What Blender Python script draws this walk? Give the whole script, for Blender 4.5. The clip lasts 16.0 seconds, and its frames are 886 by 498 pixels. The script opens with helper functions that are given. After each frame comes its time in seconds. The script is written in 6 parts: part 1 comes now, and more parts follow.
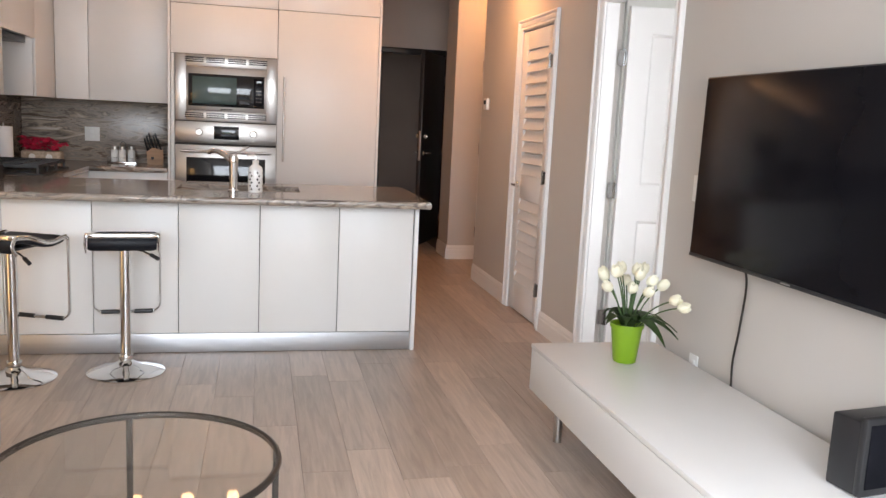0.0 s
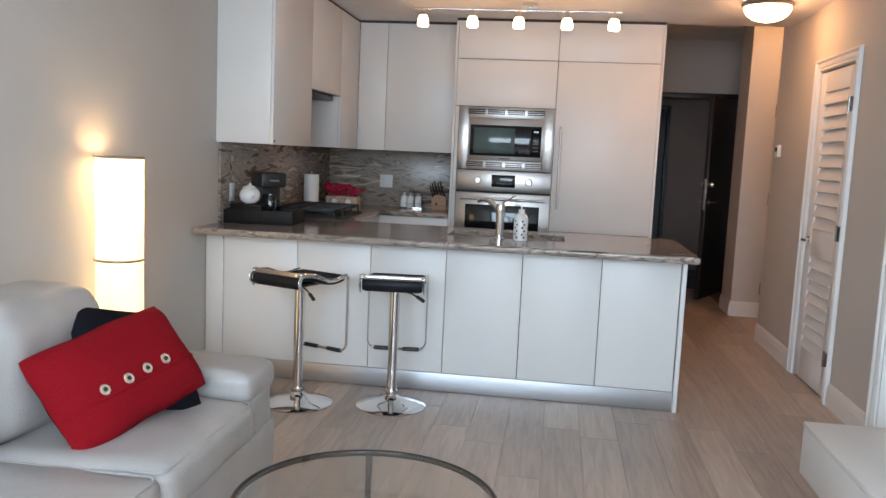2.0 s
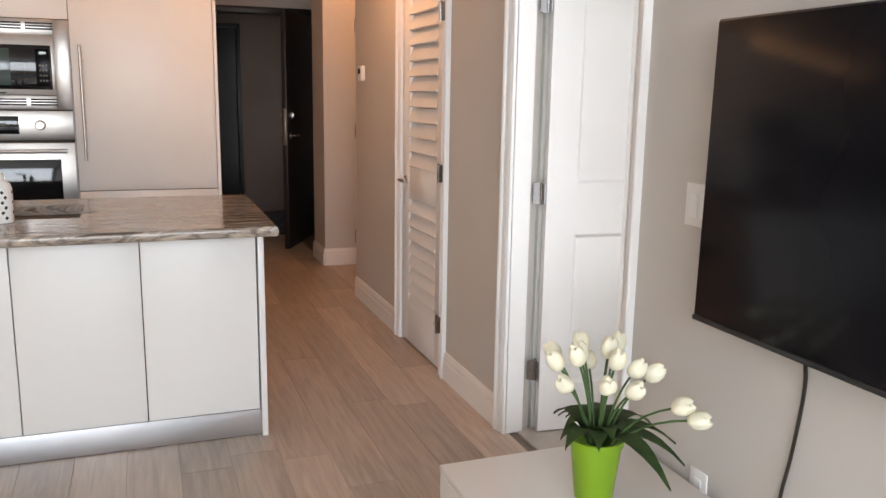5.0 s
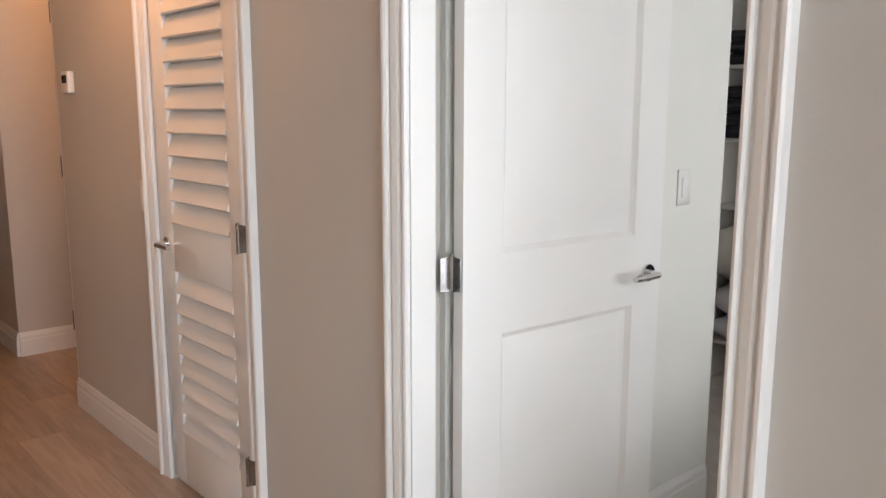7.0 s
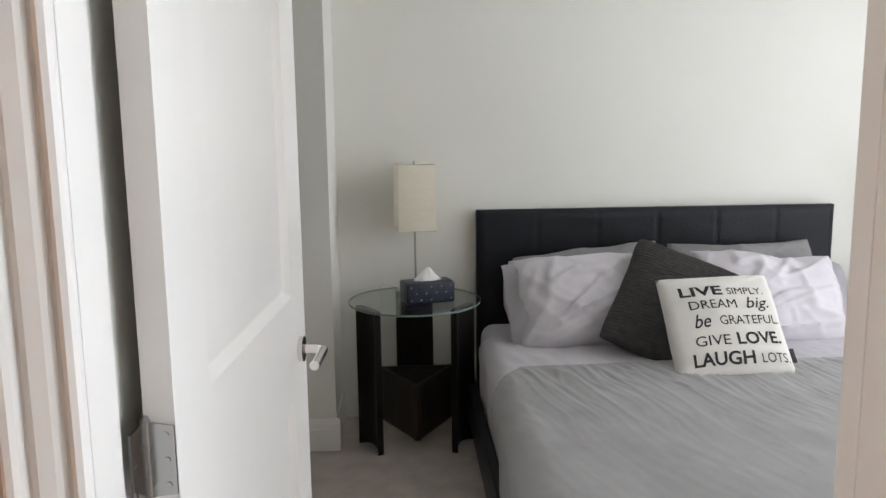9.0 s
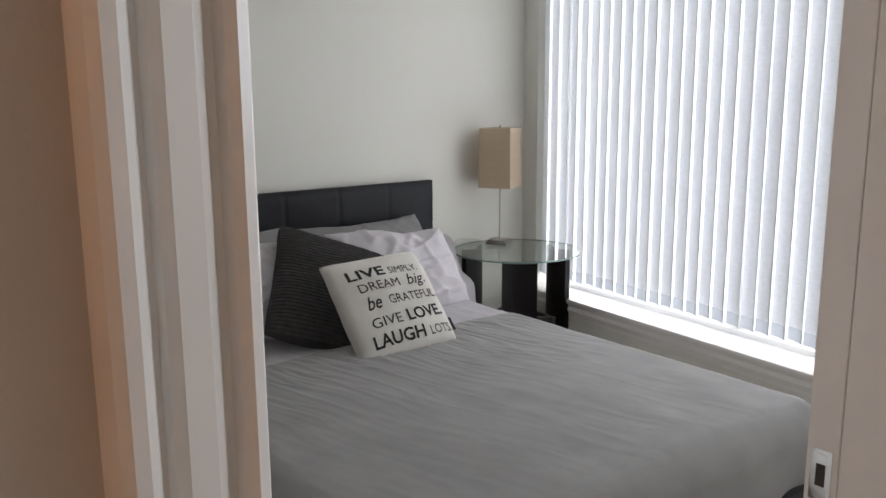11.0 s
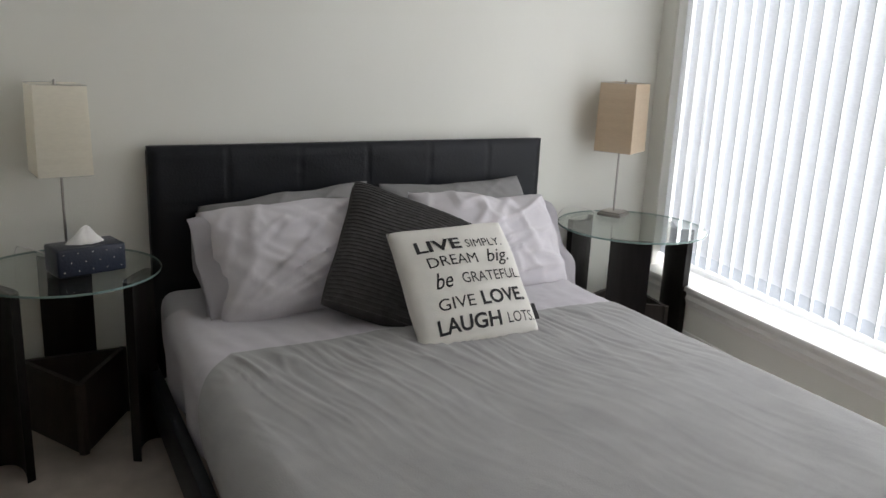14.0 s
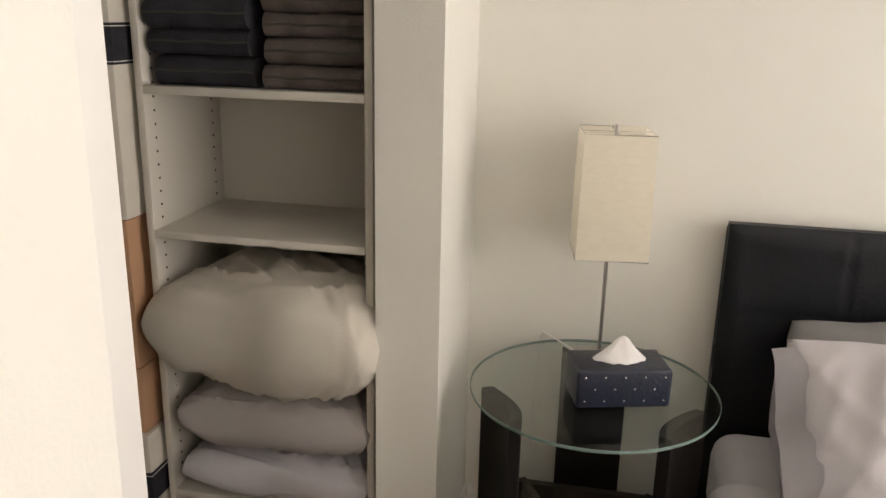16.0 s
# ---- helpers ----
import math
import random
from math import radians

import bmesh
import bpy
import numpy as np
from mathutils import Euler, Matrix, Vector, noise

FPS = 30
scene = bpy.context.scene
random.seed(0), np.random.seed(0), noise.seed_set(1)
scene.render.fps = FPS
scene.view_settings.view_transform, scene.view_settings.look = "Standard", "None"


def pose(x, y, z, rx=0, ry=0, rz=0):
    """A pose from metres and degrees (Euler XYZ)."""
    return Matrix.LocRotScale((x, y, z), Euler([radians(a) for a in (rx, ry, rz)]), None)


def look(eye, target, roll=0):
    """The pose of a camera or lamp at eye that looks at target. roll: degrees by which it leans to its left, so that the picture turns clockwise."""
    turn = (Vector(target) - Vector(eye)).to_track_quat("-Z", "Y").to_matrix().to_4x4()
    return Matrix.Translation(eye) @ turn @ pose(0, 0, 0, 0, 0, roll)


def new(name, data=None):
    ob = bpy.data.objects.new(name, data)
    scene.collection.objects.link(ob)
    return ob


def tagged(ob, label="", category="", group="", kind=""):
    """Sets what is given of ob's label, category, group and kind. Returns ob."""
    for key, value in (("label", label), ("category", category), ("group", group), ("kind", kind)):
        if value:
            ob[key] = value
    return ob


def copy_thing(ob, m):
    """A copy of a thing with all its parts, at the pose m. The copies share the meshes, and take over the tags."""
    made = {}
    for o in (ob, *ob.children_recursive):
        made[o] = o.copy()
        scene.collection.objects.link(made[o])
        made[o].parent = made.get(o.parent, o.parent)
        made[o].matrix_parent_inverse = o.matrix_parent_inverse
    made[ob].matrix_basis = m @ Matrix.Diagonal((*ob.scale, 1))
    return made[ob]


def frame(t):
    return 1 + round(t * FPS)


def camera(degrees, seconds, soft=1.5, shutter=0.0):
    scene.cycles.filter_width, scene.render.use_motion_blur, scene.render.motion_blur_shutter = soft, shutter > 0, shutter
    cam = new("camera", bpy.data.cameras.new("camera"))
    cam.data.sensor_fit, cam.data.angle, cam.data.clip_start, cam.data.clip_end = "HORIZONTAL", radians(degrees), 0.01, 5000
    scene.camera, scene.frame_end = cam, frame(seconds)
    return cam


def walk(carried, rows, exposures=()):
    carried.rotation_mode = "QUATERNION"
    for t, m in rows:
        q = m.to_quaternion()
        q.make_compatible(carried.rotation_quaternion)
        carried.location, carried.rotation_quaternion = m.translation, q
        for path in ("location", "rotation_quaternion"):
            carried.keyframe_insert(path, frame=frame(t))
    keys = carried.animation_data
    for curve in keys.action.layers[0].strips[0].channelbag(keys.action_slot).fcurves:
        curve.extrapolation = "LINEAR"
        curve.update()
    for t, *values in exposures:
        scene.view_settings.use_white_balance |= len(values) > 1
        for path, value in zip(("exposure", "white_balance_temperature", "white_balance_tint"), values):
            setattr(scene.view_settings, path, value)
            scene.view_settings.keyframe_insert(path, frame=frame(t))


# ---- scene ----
cam = camera(57.4, 16.0)
PATH = [
    (0, (0.267, 0.502, 1.364), (0.709, 2.428, 1.057), 2.8),
    (0.5, (0.245, 0.556, 1.386), (0.483, 2.522, 1.11), 2.6),
    (1, (0.28, 0.588, 1.386), (0.285, 2.571, 1.126), 3.2),
    (1.5, (0.348, 0.554, 1.405), (0.13, 2.526, 1.151), 3.4),
    (2, (0.439, 0.542, 1.402), (0.168, 2.51, 1.169), 2.6),
    (2.5, (0.49, 0.541, 1.387), (0.338, 2.521, 1.149), 1.6),
    (3, (0.513, 0.673, 1.373), (0.678, 2.646, 1.088), 1.1),
    (3.5, (0.547, 0.95, 1.399), (1.117, 2.833, 1.038), 0.5),
    (3.7, (0.57, 1.056, 1.404), (1.226, 2.903, 1.008), 0.3),
    (5.8, (0.87, 2.526, 1.437), (1.587, 4.361, 1.09), 1.5),
    (6, (0.897, 2.677, 1.457), (1.679, 4.487, 1.122), 1.3),
    (6.5, (0.908, 3.059, 1.438), (1.961, 4.727, 1.11), 1.0),
    (7, (0.931, 3.395, 1.428), (2.245, 4.864, 1.088), 0.1),
    (7.5, (1.023, 3.72, 1.444), (2.581, 4.933, 1.126), -0.1),
    (8, (1.061, 4.063, 1.449), (2.869, 4.862, 1.141), 0.3),
    (8.5, (1.187, 4.339, 1.425), (3.132, 4.676, 1.108), -0.9),
    (9, (1.369, 4.545, 1.407), (3.341, 4.45, 1.087), -0.7),
    (9.5, (1.493, 4.724, 1.399), (3.397, 4.212, 1.062), -0.9),
    (10, (1.696, 4.857, 1.393), (3.501, 4.072, 1.037), -0.4),
    (12.3, (1.788, 5.082, 1.4), (3.117, 3.633, 1.034), -1.2),
    (12.5, (1.794, 5.027, 1.396), (3.171, 3.626, 1.018), -1.4),
    (13, (1.816, 4.875, 1.402), (3.342, 3.649, 0.991), 0.0),
    (13.5, (1.861, 4.748, 1.396), (3.515, 3.722, 0.935), 1.1),
    (14, (2.03, 4.627, 1.398), (3.735, 3.709, 0.897), 2.5),
    (14.5, (2.222, 4.509, 1.402), (4.028, 3.823, 0.885), 3.3),
    (15, (2.448, 4.411, 1.434), (4.349, 4.099, 0.895), 3.7),
    (15.5, (2.706, 4.465, 1.441), (4.626, 4.476, 0.882), 3.2),
    (16, (3.045, 4.497, 1.465), (4.922, 4.894, 0.899), 1.2),
]
walk(cam, [(t, look(eye, target, roll)) for t, eye, target, roll in PATH], exposures=[(0, 0.84, 6650, 14), (1, 0.68, 5950, 8), (2.5, 0.52, 5800, 6), (3.0, 0.62, 5700, 4), (3.5, 0.78, 5900, 6), (6, 0.76, 7000, 15), (6.5, 0.74, 6750, 13), (8.5, 0.76, 6600, 12), (9, 0.82, 6600, 12), (9.5, 0.65, 6600, 12), (10.2, 0.35, 6700, 12), (12.5, -0.28, 6600, 14), (13.5, 0.0, 6600, 10), (14.5, 0.76, 7000, 13), (15.2, 1.28, 7500, 15), (16, 1.34, 7900, 17)])

# ---- light ----
world = bpy.data.worlds.new("sky")
scene.world = world
world.use_nodes = True
_wn, _wl = world.node_tree.nodes, world.node_tree.links
_sky = _wn.new("ShaderNodeTexSky")
_sky.sky_type = "NISHITA"
_sky.sun_disc = False
_sky.sun_elevation, _sky.sun_rotation = radians(48), radians(200)
_wl.new(_sky.outputs[0], _wn["Background"].inputs[0])
_wn["Background"].inputs[1].default_value = 0.12


def lamp(name, kind, m, power, colour, size=None, size_y=None, angle=None):
    data = bpy.data.lights.new(name, kind)
    data.energy, data.color = power, colour
    if kind == "AREA":
        data.shape, data.size, data.size_y = "RECTANGLE", size, size_y
    elif kind == "POINT":
        data.shadow_soft_size = size
    elif kind == "SUN":
        data.angle = angle
    ob = new(name, data)
    ob.matrix_world = m
    return ob


lamp("sun", "SUN", look((0, -4, 8), (0.9, 0, 0)), 0.6, (1.0, 0.96, 0.9), angle=radians(15))
# daylight in the opening of the living-room window and of the bedroom window
lamp("living_window_light", "AREA", look((0.24, -0.62, 1.75), (0.24, 1.2, 0.25)), 122, (0.80, 0.90, 1.0), 3.3, 1.5)
WIN = pose(5.10, 1.88, 0, 0, 0, 180 - 5.97)          # window wall: x runs along it, y points outdoors
lamp("bedroom_window_light", "AREA", WIN @ pose(1.37, 0.13, 1.35, -90, 0, 0), 40, (0.94, 0.97, 1.0), 2.45, 1.95)
# added fill on the room side of the blinds, brightens the room past them
lamp("bedroom_fill_light", "AREA", WIN @ pose(1.50, 0.022, 1.36, -90, 0, 0), 15, (0.94, 0.97, 1.0), 2.1, 1.95)


# ---- materials ----
def mat(name, colour, rough=0.6, metal=0.0, var=0.10, scale=5.0, bump=0.1, bscale=60.0, stretch=(1, 1, 1), second=None,
        emit=None, power=0.0, coat=0.0, spec=0.5, distort=0.0, by_object=False, detail=4.0):
    m = bpy.data.materials.new(name)
    m.use_nodes = True
    n, l = m.node_tree.nodes, m.node_tree.links
    b = n["Principled BSDF"]
    b.inputs["Roughness"].default_value, b.inputs["Metallic"].default_value = rough, metal
    b.inputs["Coat Weight"].default_value, b.inputs["Specular IOR Level"].default_value = coat, spec
    co = n.new("ShaderNodeTexCoord")
    mp = n.new("ShaderNodeMapping")
    mp.inputs["Scale"].default_value = stretch
    l.new(co.outputs["Object"], mp.inputs["Vector"])
    if by_object:
        info, mul = n.new("ShaderNodeObjectInfo"), n.new("ShaderNodeVectorMath")
        mul.operation = "SCALE"
        mul.inputs[0].default_value = (17.0, 31.0, 5.0)
        l.new(info.outputs["Random"], mul.inputs["Scale"])
        l.new(mul.outputs[0], mp.inputs["Location"])
    big = n.new("ShaderNodeTexNoise")
    big.inputs["Scale"].default_value, big.inputs["Detail"].default_value = scale, detail
    big.inputs["Distortion"].default_value = distort
    l.new(mp.outputs[0], big.inputs["Vector"])
    ramp = n.new("ShaderNodeValToRGB")
    dark = [c * (1 - var) for c in colour]
    lite = second or [min(1, c * (1 + var)) for c in colour]
    ramp.color_ramp.elements[0].position, ramp.color_ramp.elements[1].position = 0.3, 0.7
    ramp.color_ramp.elements[0].color, ramp.color_ramp.elements[1].color = (*dark, 1), (*lite, 1)
    l.new(big.outputs["Fac"], ramp.inputs[0])
    out = ramp.outputs[0]
    if by_object:
        hsv = n.new("ShaderNodeHueSaturation")
        span = n.new("ShaderNodeMapRange")
        span.inputs["To Min"].default_value, span.inputs["To Max"].default_value = 0.80, 1.18
        l.new(info.outputs["Random"], span.inputs["Value"])
        l.new(span.outputs[0], hsv.inputs["Value"])
        l.new(out, hsv.inputs["Color"])
        out = hsv.outputs[0]
    l.new(out, b.inputs["Base Color"])
    if bump:
        fine, bp = n.new("ShaderNodeTexNoise"), n.new("ShaderNodeBump")
        fine.inputs["Scale"].default_value, fine.inputs["Detail"].default_value = bscale, 3
        bp.inputs["Strength"].default_value, bp.inputs["Distance"].default_value = bump, 0.004
        l.new(mp.outputs[0], fine.inputs["Vector"])
        l.new(fine.outputs["Fac"], bp.inputs["Height"])
        l.new(bp.outputs[0], b.inputs["Normal"])
    if emit:
        b.inputs["Emission Color"].default_value = (*emit, 1)
        b.inputs["Emission Strength"].default_value = power
    return m


def glass_mat(name, tint, rough=0.0):
    m = bpy.data.materials.new(name)
    m.use_nodes = True
    n, l = m.node_tree.nodes, m.node_tree.links
    n.remove(n["Principled BSDF"])
    clear, gloss, mix, fr, rise = n.new("ShaderNodeBsdfTransparent"), n.new("ShaderNodeBsdfGlossy"), n.new("ShaderNodeMixShader"), n.new("ShaderNodeLayerWeight"), n.new("ShaderNodeMapRange")
    power = n.new("ShaderNodeMath")
    power.operation = "POWER"
    power.inputs[1].default_value = 4.0
    rise.inputs["To Min"].default_value, rise.inputs["To Max"].default_value = 0.035, 0.65
    clear.inputs[0].default_value = (*tint, 1)
    gloss.inputs["Roughness"].default_value = 0.02 + rough
    fr.inputs[0].default_value = 0.5
    l.new(fr.outputs["Facing"], power.inputs[0])
    l.new(power.outputs[0], rise.inputs["Value"])
    l.new(rise.outputs[0], mix.inputs[0])
    l.new(clear.outputs[0], mix.inputs[1])
    l.new(gloss.outputs[0], mix.inputs[2])
    l.new(mix.outputs[0], n["Material Output"].inputs[0])
    return m


def cloth_through(name, colour, share=0.5, bscale=300, emit=None, power=0.0):
    """Thin cloth or paper that lets light through."""
    m = mat(name, colour, 0.9, var=0.05, scale=40, bump=0.3, bscale=bscale, stretch=(1, 1, 4), emit=emit, power=power)
    n, l = m.node_tree.nodes, m.node_tree.links
    tr, mix = n.new("ShaderNodeBsdfTranslucent"), n.new("ShaderNodeMixShader")
    tr.inputs[0].default_value = (*colour, 1)
    mix.inputs[0].default_value = share
    l.new(n["Principled BSDF"].outputs[0], mix.inputs[1])
    l.new(tr.outputs[0], mix.inputs[2])
    l.new(mix.outputs[0], n["Material Output"].inputs[0])
    return m


def stone_mat(name, stretch=(1.0, 5.0, 4.0), rough=0.12, turn=0.0):
    """Polished stone with long brown, grey and cream streaks."""
    m = mat(name, (0.3, 0.25, 0.21), rough, var=0.2, scale=2.6, bump=0.0, stretch=stretch, distort=1.8, detail=9)
    n = m.node_tree.nodes
    [k for k in n if k.type == "MAPPING"][0].inputs["Rotation"].default_value = (radians(turn), radians(turn * 0.4), 0)
    r = [k for k in n if k.type == "VALTORGB"][0].color_ramp
    r.elements[0].position, r.elements[0].color = 0.30, (0.075, 0.06, 0.05, 1)
    r.elements[1].position, r.elements[1].color = 0.72, (0.66, 0.60, 0.53, 1)
    for p, c in ((0.40, (0.17, 0.125, 0.095, 1)), (0.455, (0.40, 0.33, 0.27, 1)), (0.50, (0.25, 0.22, 0.195, 1)), (0.545, (0.36, 0.30, 0.25, 1)), (0.575, (0.14, 0.115, 0.10, 1)), (0.64, (0.46, 0.37, 0.29, 1))):
        e = r.elements.new(p)
        e.color = c
    return m


M_WALL = mat("wall_paint", (0.56, 0.525, 0.485), 0.75, var=0.03, scale=1.2, bump=0.12, bscale=180)
M_BWALL = mat("bedroom_paint", (0.79, 0.785, 0.735), 0.75, var=0.03, scale=1.2, bump=0.12, bscale=180)
M_CEIL = mat("ceiling_paint", (0.85, 0.84, 0.82), 0.9, var=0.04, scale=3, bump=0.8, bscale=130)
M_TRIM = mat("white_gloss_paint", (0.83, 0.82, 0.80), 0.32, var=0.02, scale=3, bump=0.05, bscale=40)
M_CAB = mat("white_cabinet", (0.76, 0.745, 0.72), 0.35, var=0.02, scale=2, bump=0.03, bscale=30)
# near-black in place of shade inside gaps and holes; also small dark badges
M_GAP = mat("dark_gap", (0.05, 0.045, 0.04), 0.8, bump=0)
M_WOOD = mat("grey_oak_plank", (0.42, 0.335, 0.273), 0.36, var=0.17, scale=5, bump=0.2, bscale=45, stretch=(8, 0.6, 1), distort=0.8, by_object=True, detail=7)
M_GROOVE = mat("plank_joint", (0.25, 0.20, 0.165), 0.8, bump=0)
M_CARPET = mat("beige_carpet", (0.60, 0.53, 0.475), 0.95, var=0.12, scale=9, bump=1.0, bscale=420)
M_STONE = stone_mat("streaked_stone")
M_STONE_SIDE = stone_mat("streaked_stone_side", (1.0, 0.9, 4.2), 0.25, 24.0)
M_STONE_BACK = stone_mat("streaked_stone_back", (0.9, 1.0, 4.5), 0.25, 8.0)
M_STEEL = mat("brushed_steel", (0.45, 0.425, 0.40), 0.30, 1.0, var=0.03, scale=4, bump=0.015, bscale=40, stretch=(0.6, 0.6, 40))
# paler, bluer steel: reflection of window and floor put into the colour
M_PLINTH = mat("pale_plinth_steel", (0.60, 0.61, 0.63), 0.42, 1.0, var=0.04, scale=3, bump=0.01, bscale=40, stretch=(0.6, 0.6, 30))
M_HINGE = mat("satin_steel", (0.36, 0.36, 0.36), 0.18, 1.0, var=0.03, bump=0.02)
M_CHROME = mat("chrome", (0.74, 0.74, 0.74), 0.07, 1.0, var=0.02, bump=0)
M_BLACKGLASS = mat("black_glass", (0.010, 0.011, 0.013), 0.06, var=0.1, bump=0)
M_SCREEN = mat("switched_off_screen", (0.006, 0.006, 0.008), 0.16, var=0.1, bump=0, spec=0.14)
M_BLACK = mat("black_plastic", (0.018, 0.018, 0.020), 0.4, var=0.2, bump=0.1, bscale=200)
M_OVENGLASS = mat("tinted_oven_window", (0.06, 0.10, 0.10), 0.08, var=0.2, bump=0)
M_LEATHER_W = mat("pale_grey_leather", (0.41, 0.385, 0.36), 0.32, var=0.07, scale=6, bump=0.35, bscale=110)
M_LEATHER_B = mat("black_leather", (0.0045, 0.006, 0.010), 0.48, var=0.25, scale=6, bump=0.3, bscale=120, spec=0.30)
M_RED = mat("red_knit", (0.26, 0.006, 0.012), 0.95, var=0.13, scale=70, bump=1.0, bscale=160, stretch=(1, 4, 1), spec=0.1)
M_BLACKCLOTH = mat("black_cloth", (0.008, 0.008, 0.011), 0.95, var=0.3, bump=0.5, bscale=250, spec=0.1)
M_BUTTON = mat("horn_button", (0.52, 0.42, 0.30), 0.4, var=0.3, scale=60, bump=0)
M_ENTRY = mat("near_black_door", (0.016, 0.014, 0.014), 0.38, var=0.25, scale=4, bump=0.1, bscale=30, stretch=(6, 6, 0.6))
M_BRONZE = mat("dark_metal_frame", (0.055, 0.048, 0.042), 0.38, 0.7, var=0.15, bump=0.05)
M_GLASS = glass_mat("clear_glass", (0.96, 0.965, 0.95))
M_GREENGLASS = glass_mat("green_edged_glass", (0.93, 0.96, 0.945))
M_GLASSEDGE = mat("glass_edge", (0.20, 0.29, 0.27), 0.15, var=0.05, bump=0)
M_PANE = glass_mat("window_glass", (0.97, 0.98, 0.98))
M_GREENPOT = mat("lime_green_pot", (0.19, 0.34, 0.012), 0.4, var=0.08, bump=0.05)
M_LEAF = mat("tulip_leaf", (0.035, 0.085, 0.022), 0.5, var=0.35, scale=20, bump=0.2, second=(0.09, 0.16, 0.05))
M_PETAL = mat("cream_petal", (0.80, 0.76, 0.58), 0.6, var=0.08, scale=30, bump=0.1)
M_YELLOW = mat("yellow_petal", (0.80, 0.68, 0.18), 0.6, var=0.12, scale=30, bump=0.1)
M_PAPER = cloth_through("ivory_paper_shade", (0.93, 0.89, 0.79), 0.5, 120)
M_TANPAPER = cloth_through("tan_paper_shade", (0.62, 0.50, 0.37), 0.35, 120)
M_LAMPPAPER = cloth_through("lit_paper_shade", (0.85, 0.78, 0.62), 0.4, 120, (1.0, 0.66, 0.32), 1.5)
M_BLIND = cloth_through("white_blind_fabric", (0.74, 0.76, 0.80), 0.11, 260)
M_BLINDHEM = cloth_through("blind_hem", (0.50, 0.53, 0.58), 0.22, 260)
M_GLOW = mat("glowing_frosted_glass", (0.9, 0.8, 0.6), 0.4, var=0.02, bump=0, emit=(1.0, 0.52, 0.23), power=10.0)
M_DOME = mat("glowing_opal_dome", (0.9, 0.85, 0.75), 0.4, var=0.02, bump=0, emit=(1.0, 0.46, 0.18), power=21.0)
M_SHEET = mat("lavender_grey_sheet", (0.56, 0.54, 0.575), 0.9, var=0.04, scale=12, bump=0.25, bscale=300)
M_PILLOW = mat("pale_lavender_pillowcase", (0.61, 0.585, 0.62), 0.9, var=0.04, scale=10, bump=0.25, bscale=300)
M_SHAM = mat("grey_pillowcase", (0.25, 0.245, 0.25), 0.9, var=0.05, scale=10, bump=0.25, bscale=300)
M_DUVET = mat("grey_duvet", (0.36, 0.358, 0.36), 0.9, var=0.07, scale=7, bump=0.3, bscale=300)
M_DARKKNIT = mat("charcoal_waffle_knit", (0.060, 0.057, 0.058), 0.95, var=0.25, scale=40, bump=0.6, bscale=200)
M_CANVAS = mat("off_white_canvas", (0.72, 0.70, 0.66), 0.9, var=0.04, scale=14, bump=0.5, bscale=320)
M_INK = mat("black_print", (0.02, 0.02, 0.022), 0.8, bump=0)
M_DARKWOOD = mat("black_stained_wood", (0.010, 0.0085, 0.008), 0.5, var=0.35, scale=5, bump=0.25, bscale=40, stretch=(6, 6, 0.7), spec=0.2)
M_BROWNWOOD = mat("dark_brown_wood", (0.020, 0.014, 0.011), 0.5, var=0.35, scale=5, bump=0.25, bscale=40, stretch=(6, 6, 1))
M_NAVY = mat("navy_tufted_leatherette", (0.014, 0.020, 0.042), 0.35, var=0.2, scale=12, bump=0.3, bscale=120)
M_TISSUE = mat("white_tissue", (0.85, 0.84, 0.83), 0.95, var=0.02, bump=0.3)
M_TOWEL_D = mat("charcoal_towel", (0.022, 0.023, 0.032), 0.95, var=0.35, scale=20, bump=1.0, bscale=260)
M_TOWEL_G = mat("taupe_towel", (0.105, 0.085, 0.078), 0.95, var=0.3, scale=20, bump=1.0, bscale=260)
M_MELAMINE = mat("white_melamine", (0.66, 0.63, 0.57), 0.45, var=0.02, bump=0.02)
M_CREAM = mat("cream_cotton", (0.64, 0.60, 0.53), 0.9, var=0.04, scale=8, bump=0.25, bscale=300)
M_GREYCOTTON = mat("grey_cotton", (0.44, 0.41, 0.40), 0.9, var=0.05, scale=8, bump=0.25, bscale=300)
M_CARD = mat("peach_cardboard", (0.50, 0.29, 0.17), 0.85, var=0.1, scale=5, bump=0.1)
M_PORCELAIN = mat("white_porcelain", (0.82, 0.81, 0.79), 0.15, var=0.02, bump=0)
M_PINK = mat("crimson_petal", (0.55, 0.02, 0.07), 0.7, var=0.35, scale=40, bump=0.3)
M_WICKER = mat("pale_wicker", (0.45, 0.36, 0.27), 0.8, var=0.3, scale=60, bump=0.6, bscale=140)
M_BLOCKWOOD = mat("honey_wood_block", (0.36, 0.20, 0.10), 0.5, var=0.2, scale=5, bump=0.15, stretch=(1, 1, 8))
M_IRON = mat("cast_iron", (0.018, 0.018, 0.018), 0.55, var=0.2, bump=0.3, bscale=120)
M_WHITEPLASTIC = mat("white_plastic", (0.78, 0.77, 0.74), 0.35, var=0.02, bump=0)
M_SKYGLOW = mat("bright_overcast", (0.8, 0.8, 0.8), 0.9, var=0.02, bump=0, emit=(0.95, 0.98, 1.0), power=1.9)
M_OUT = mat("pale_facade", (0.66, 0.67, 0.68), 0.9, var=0.15, scale=0.6, bump=0)


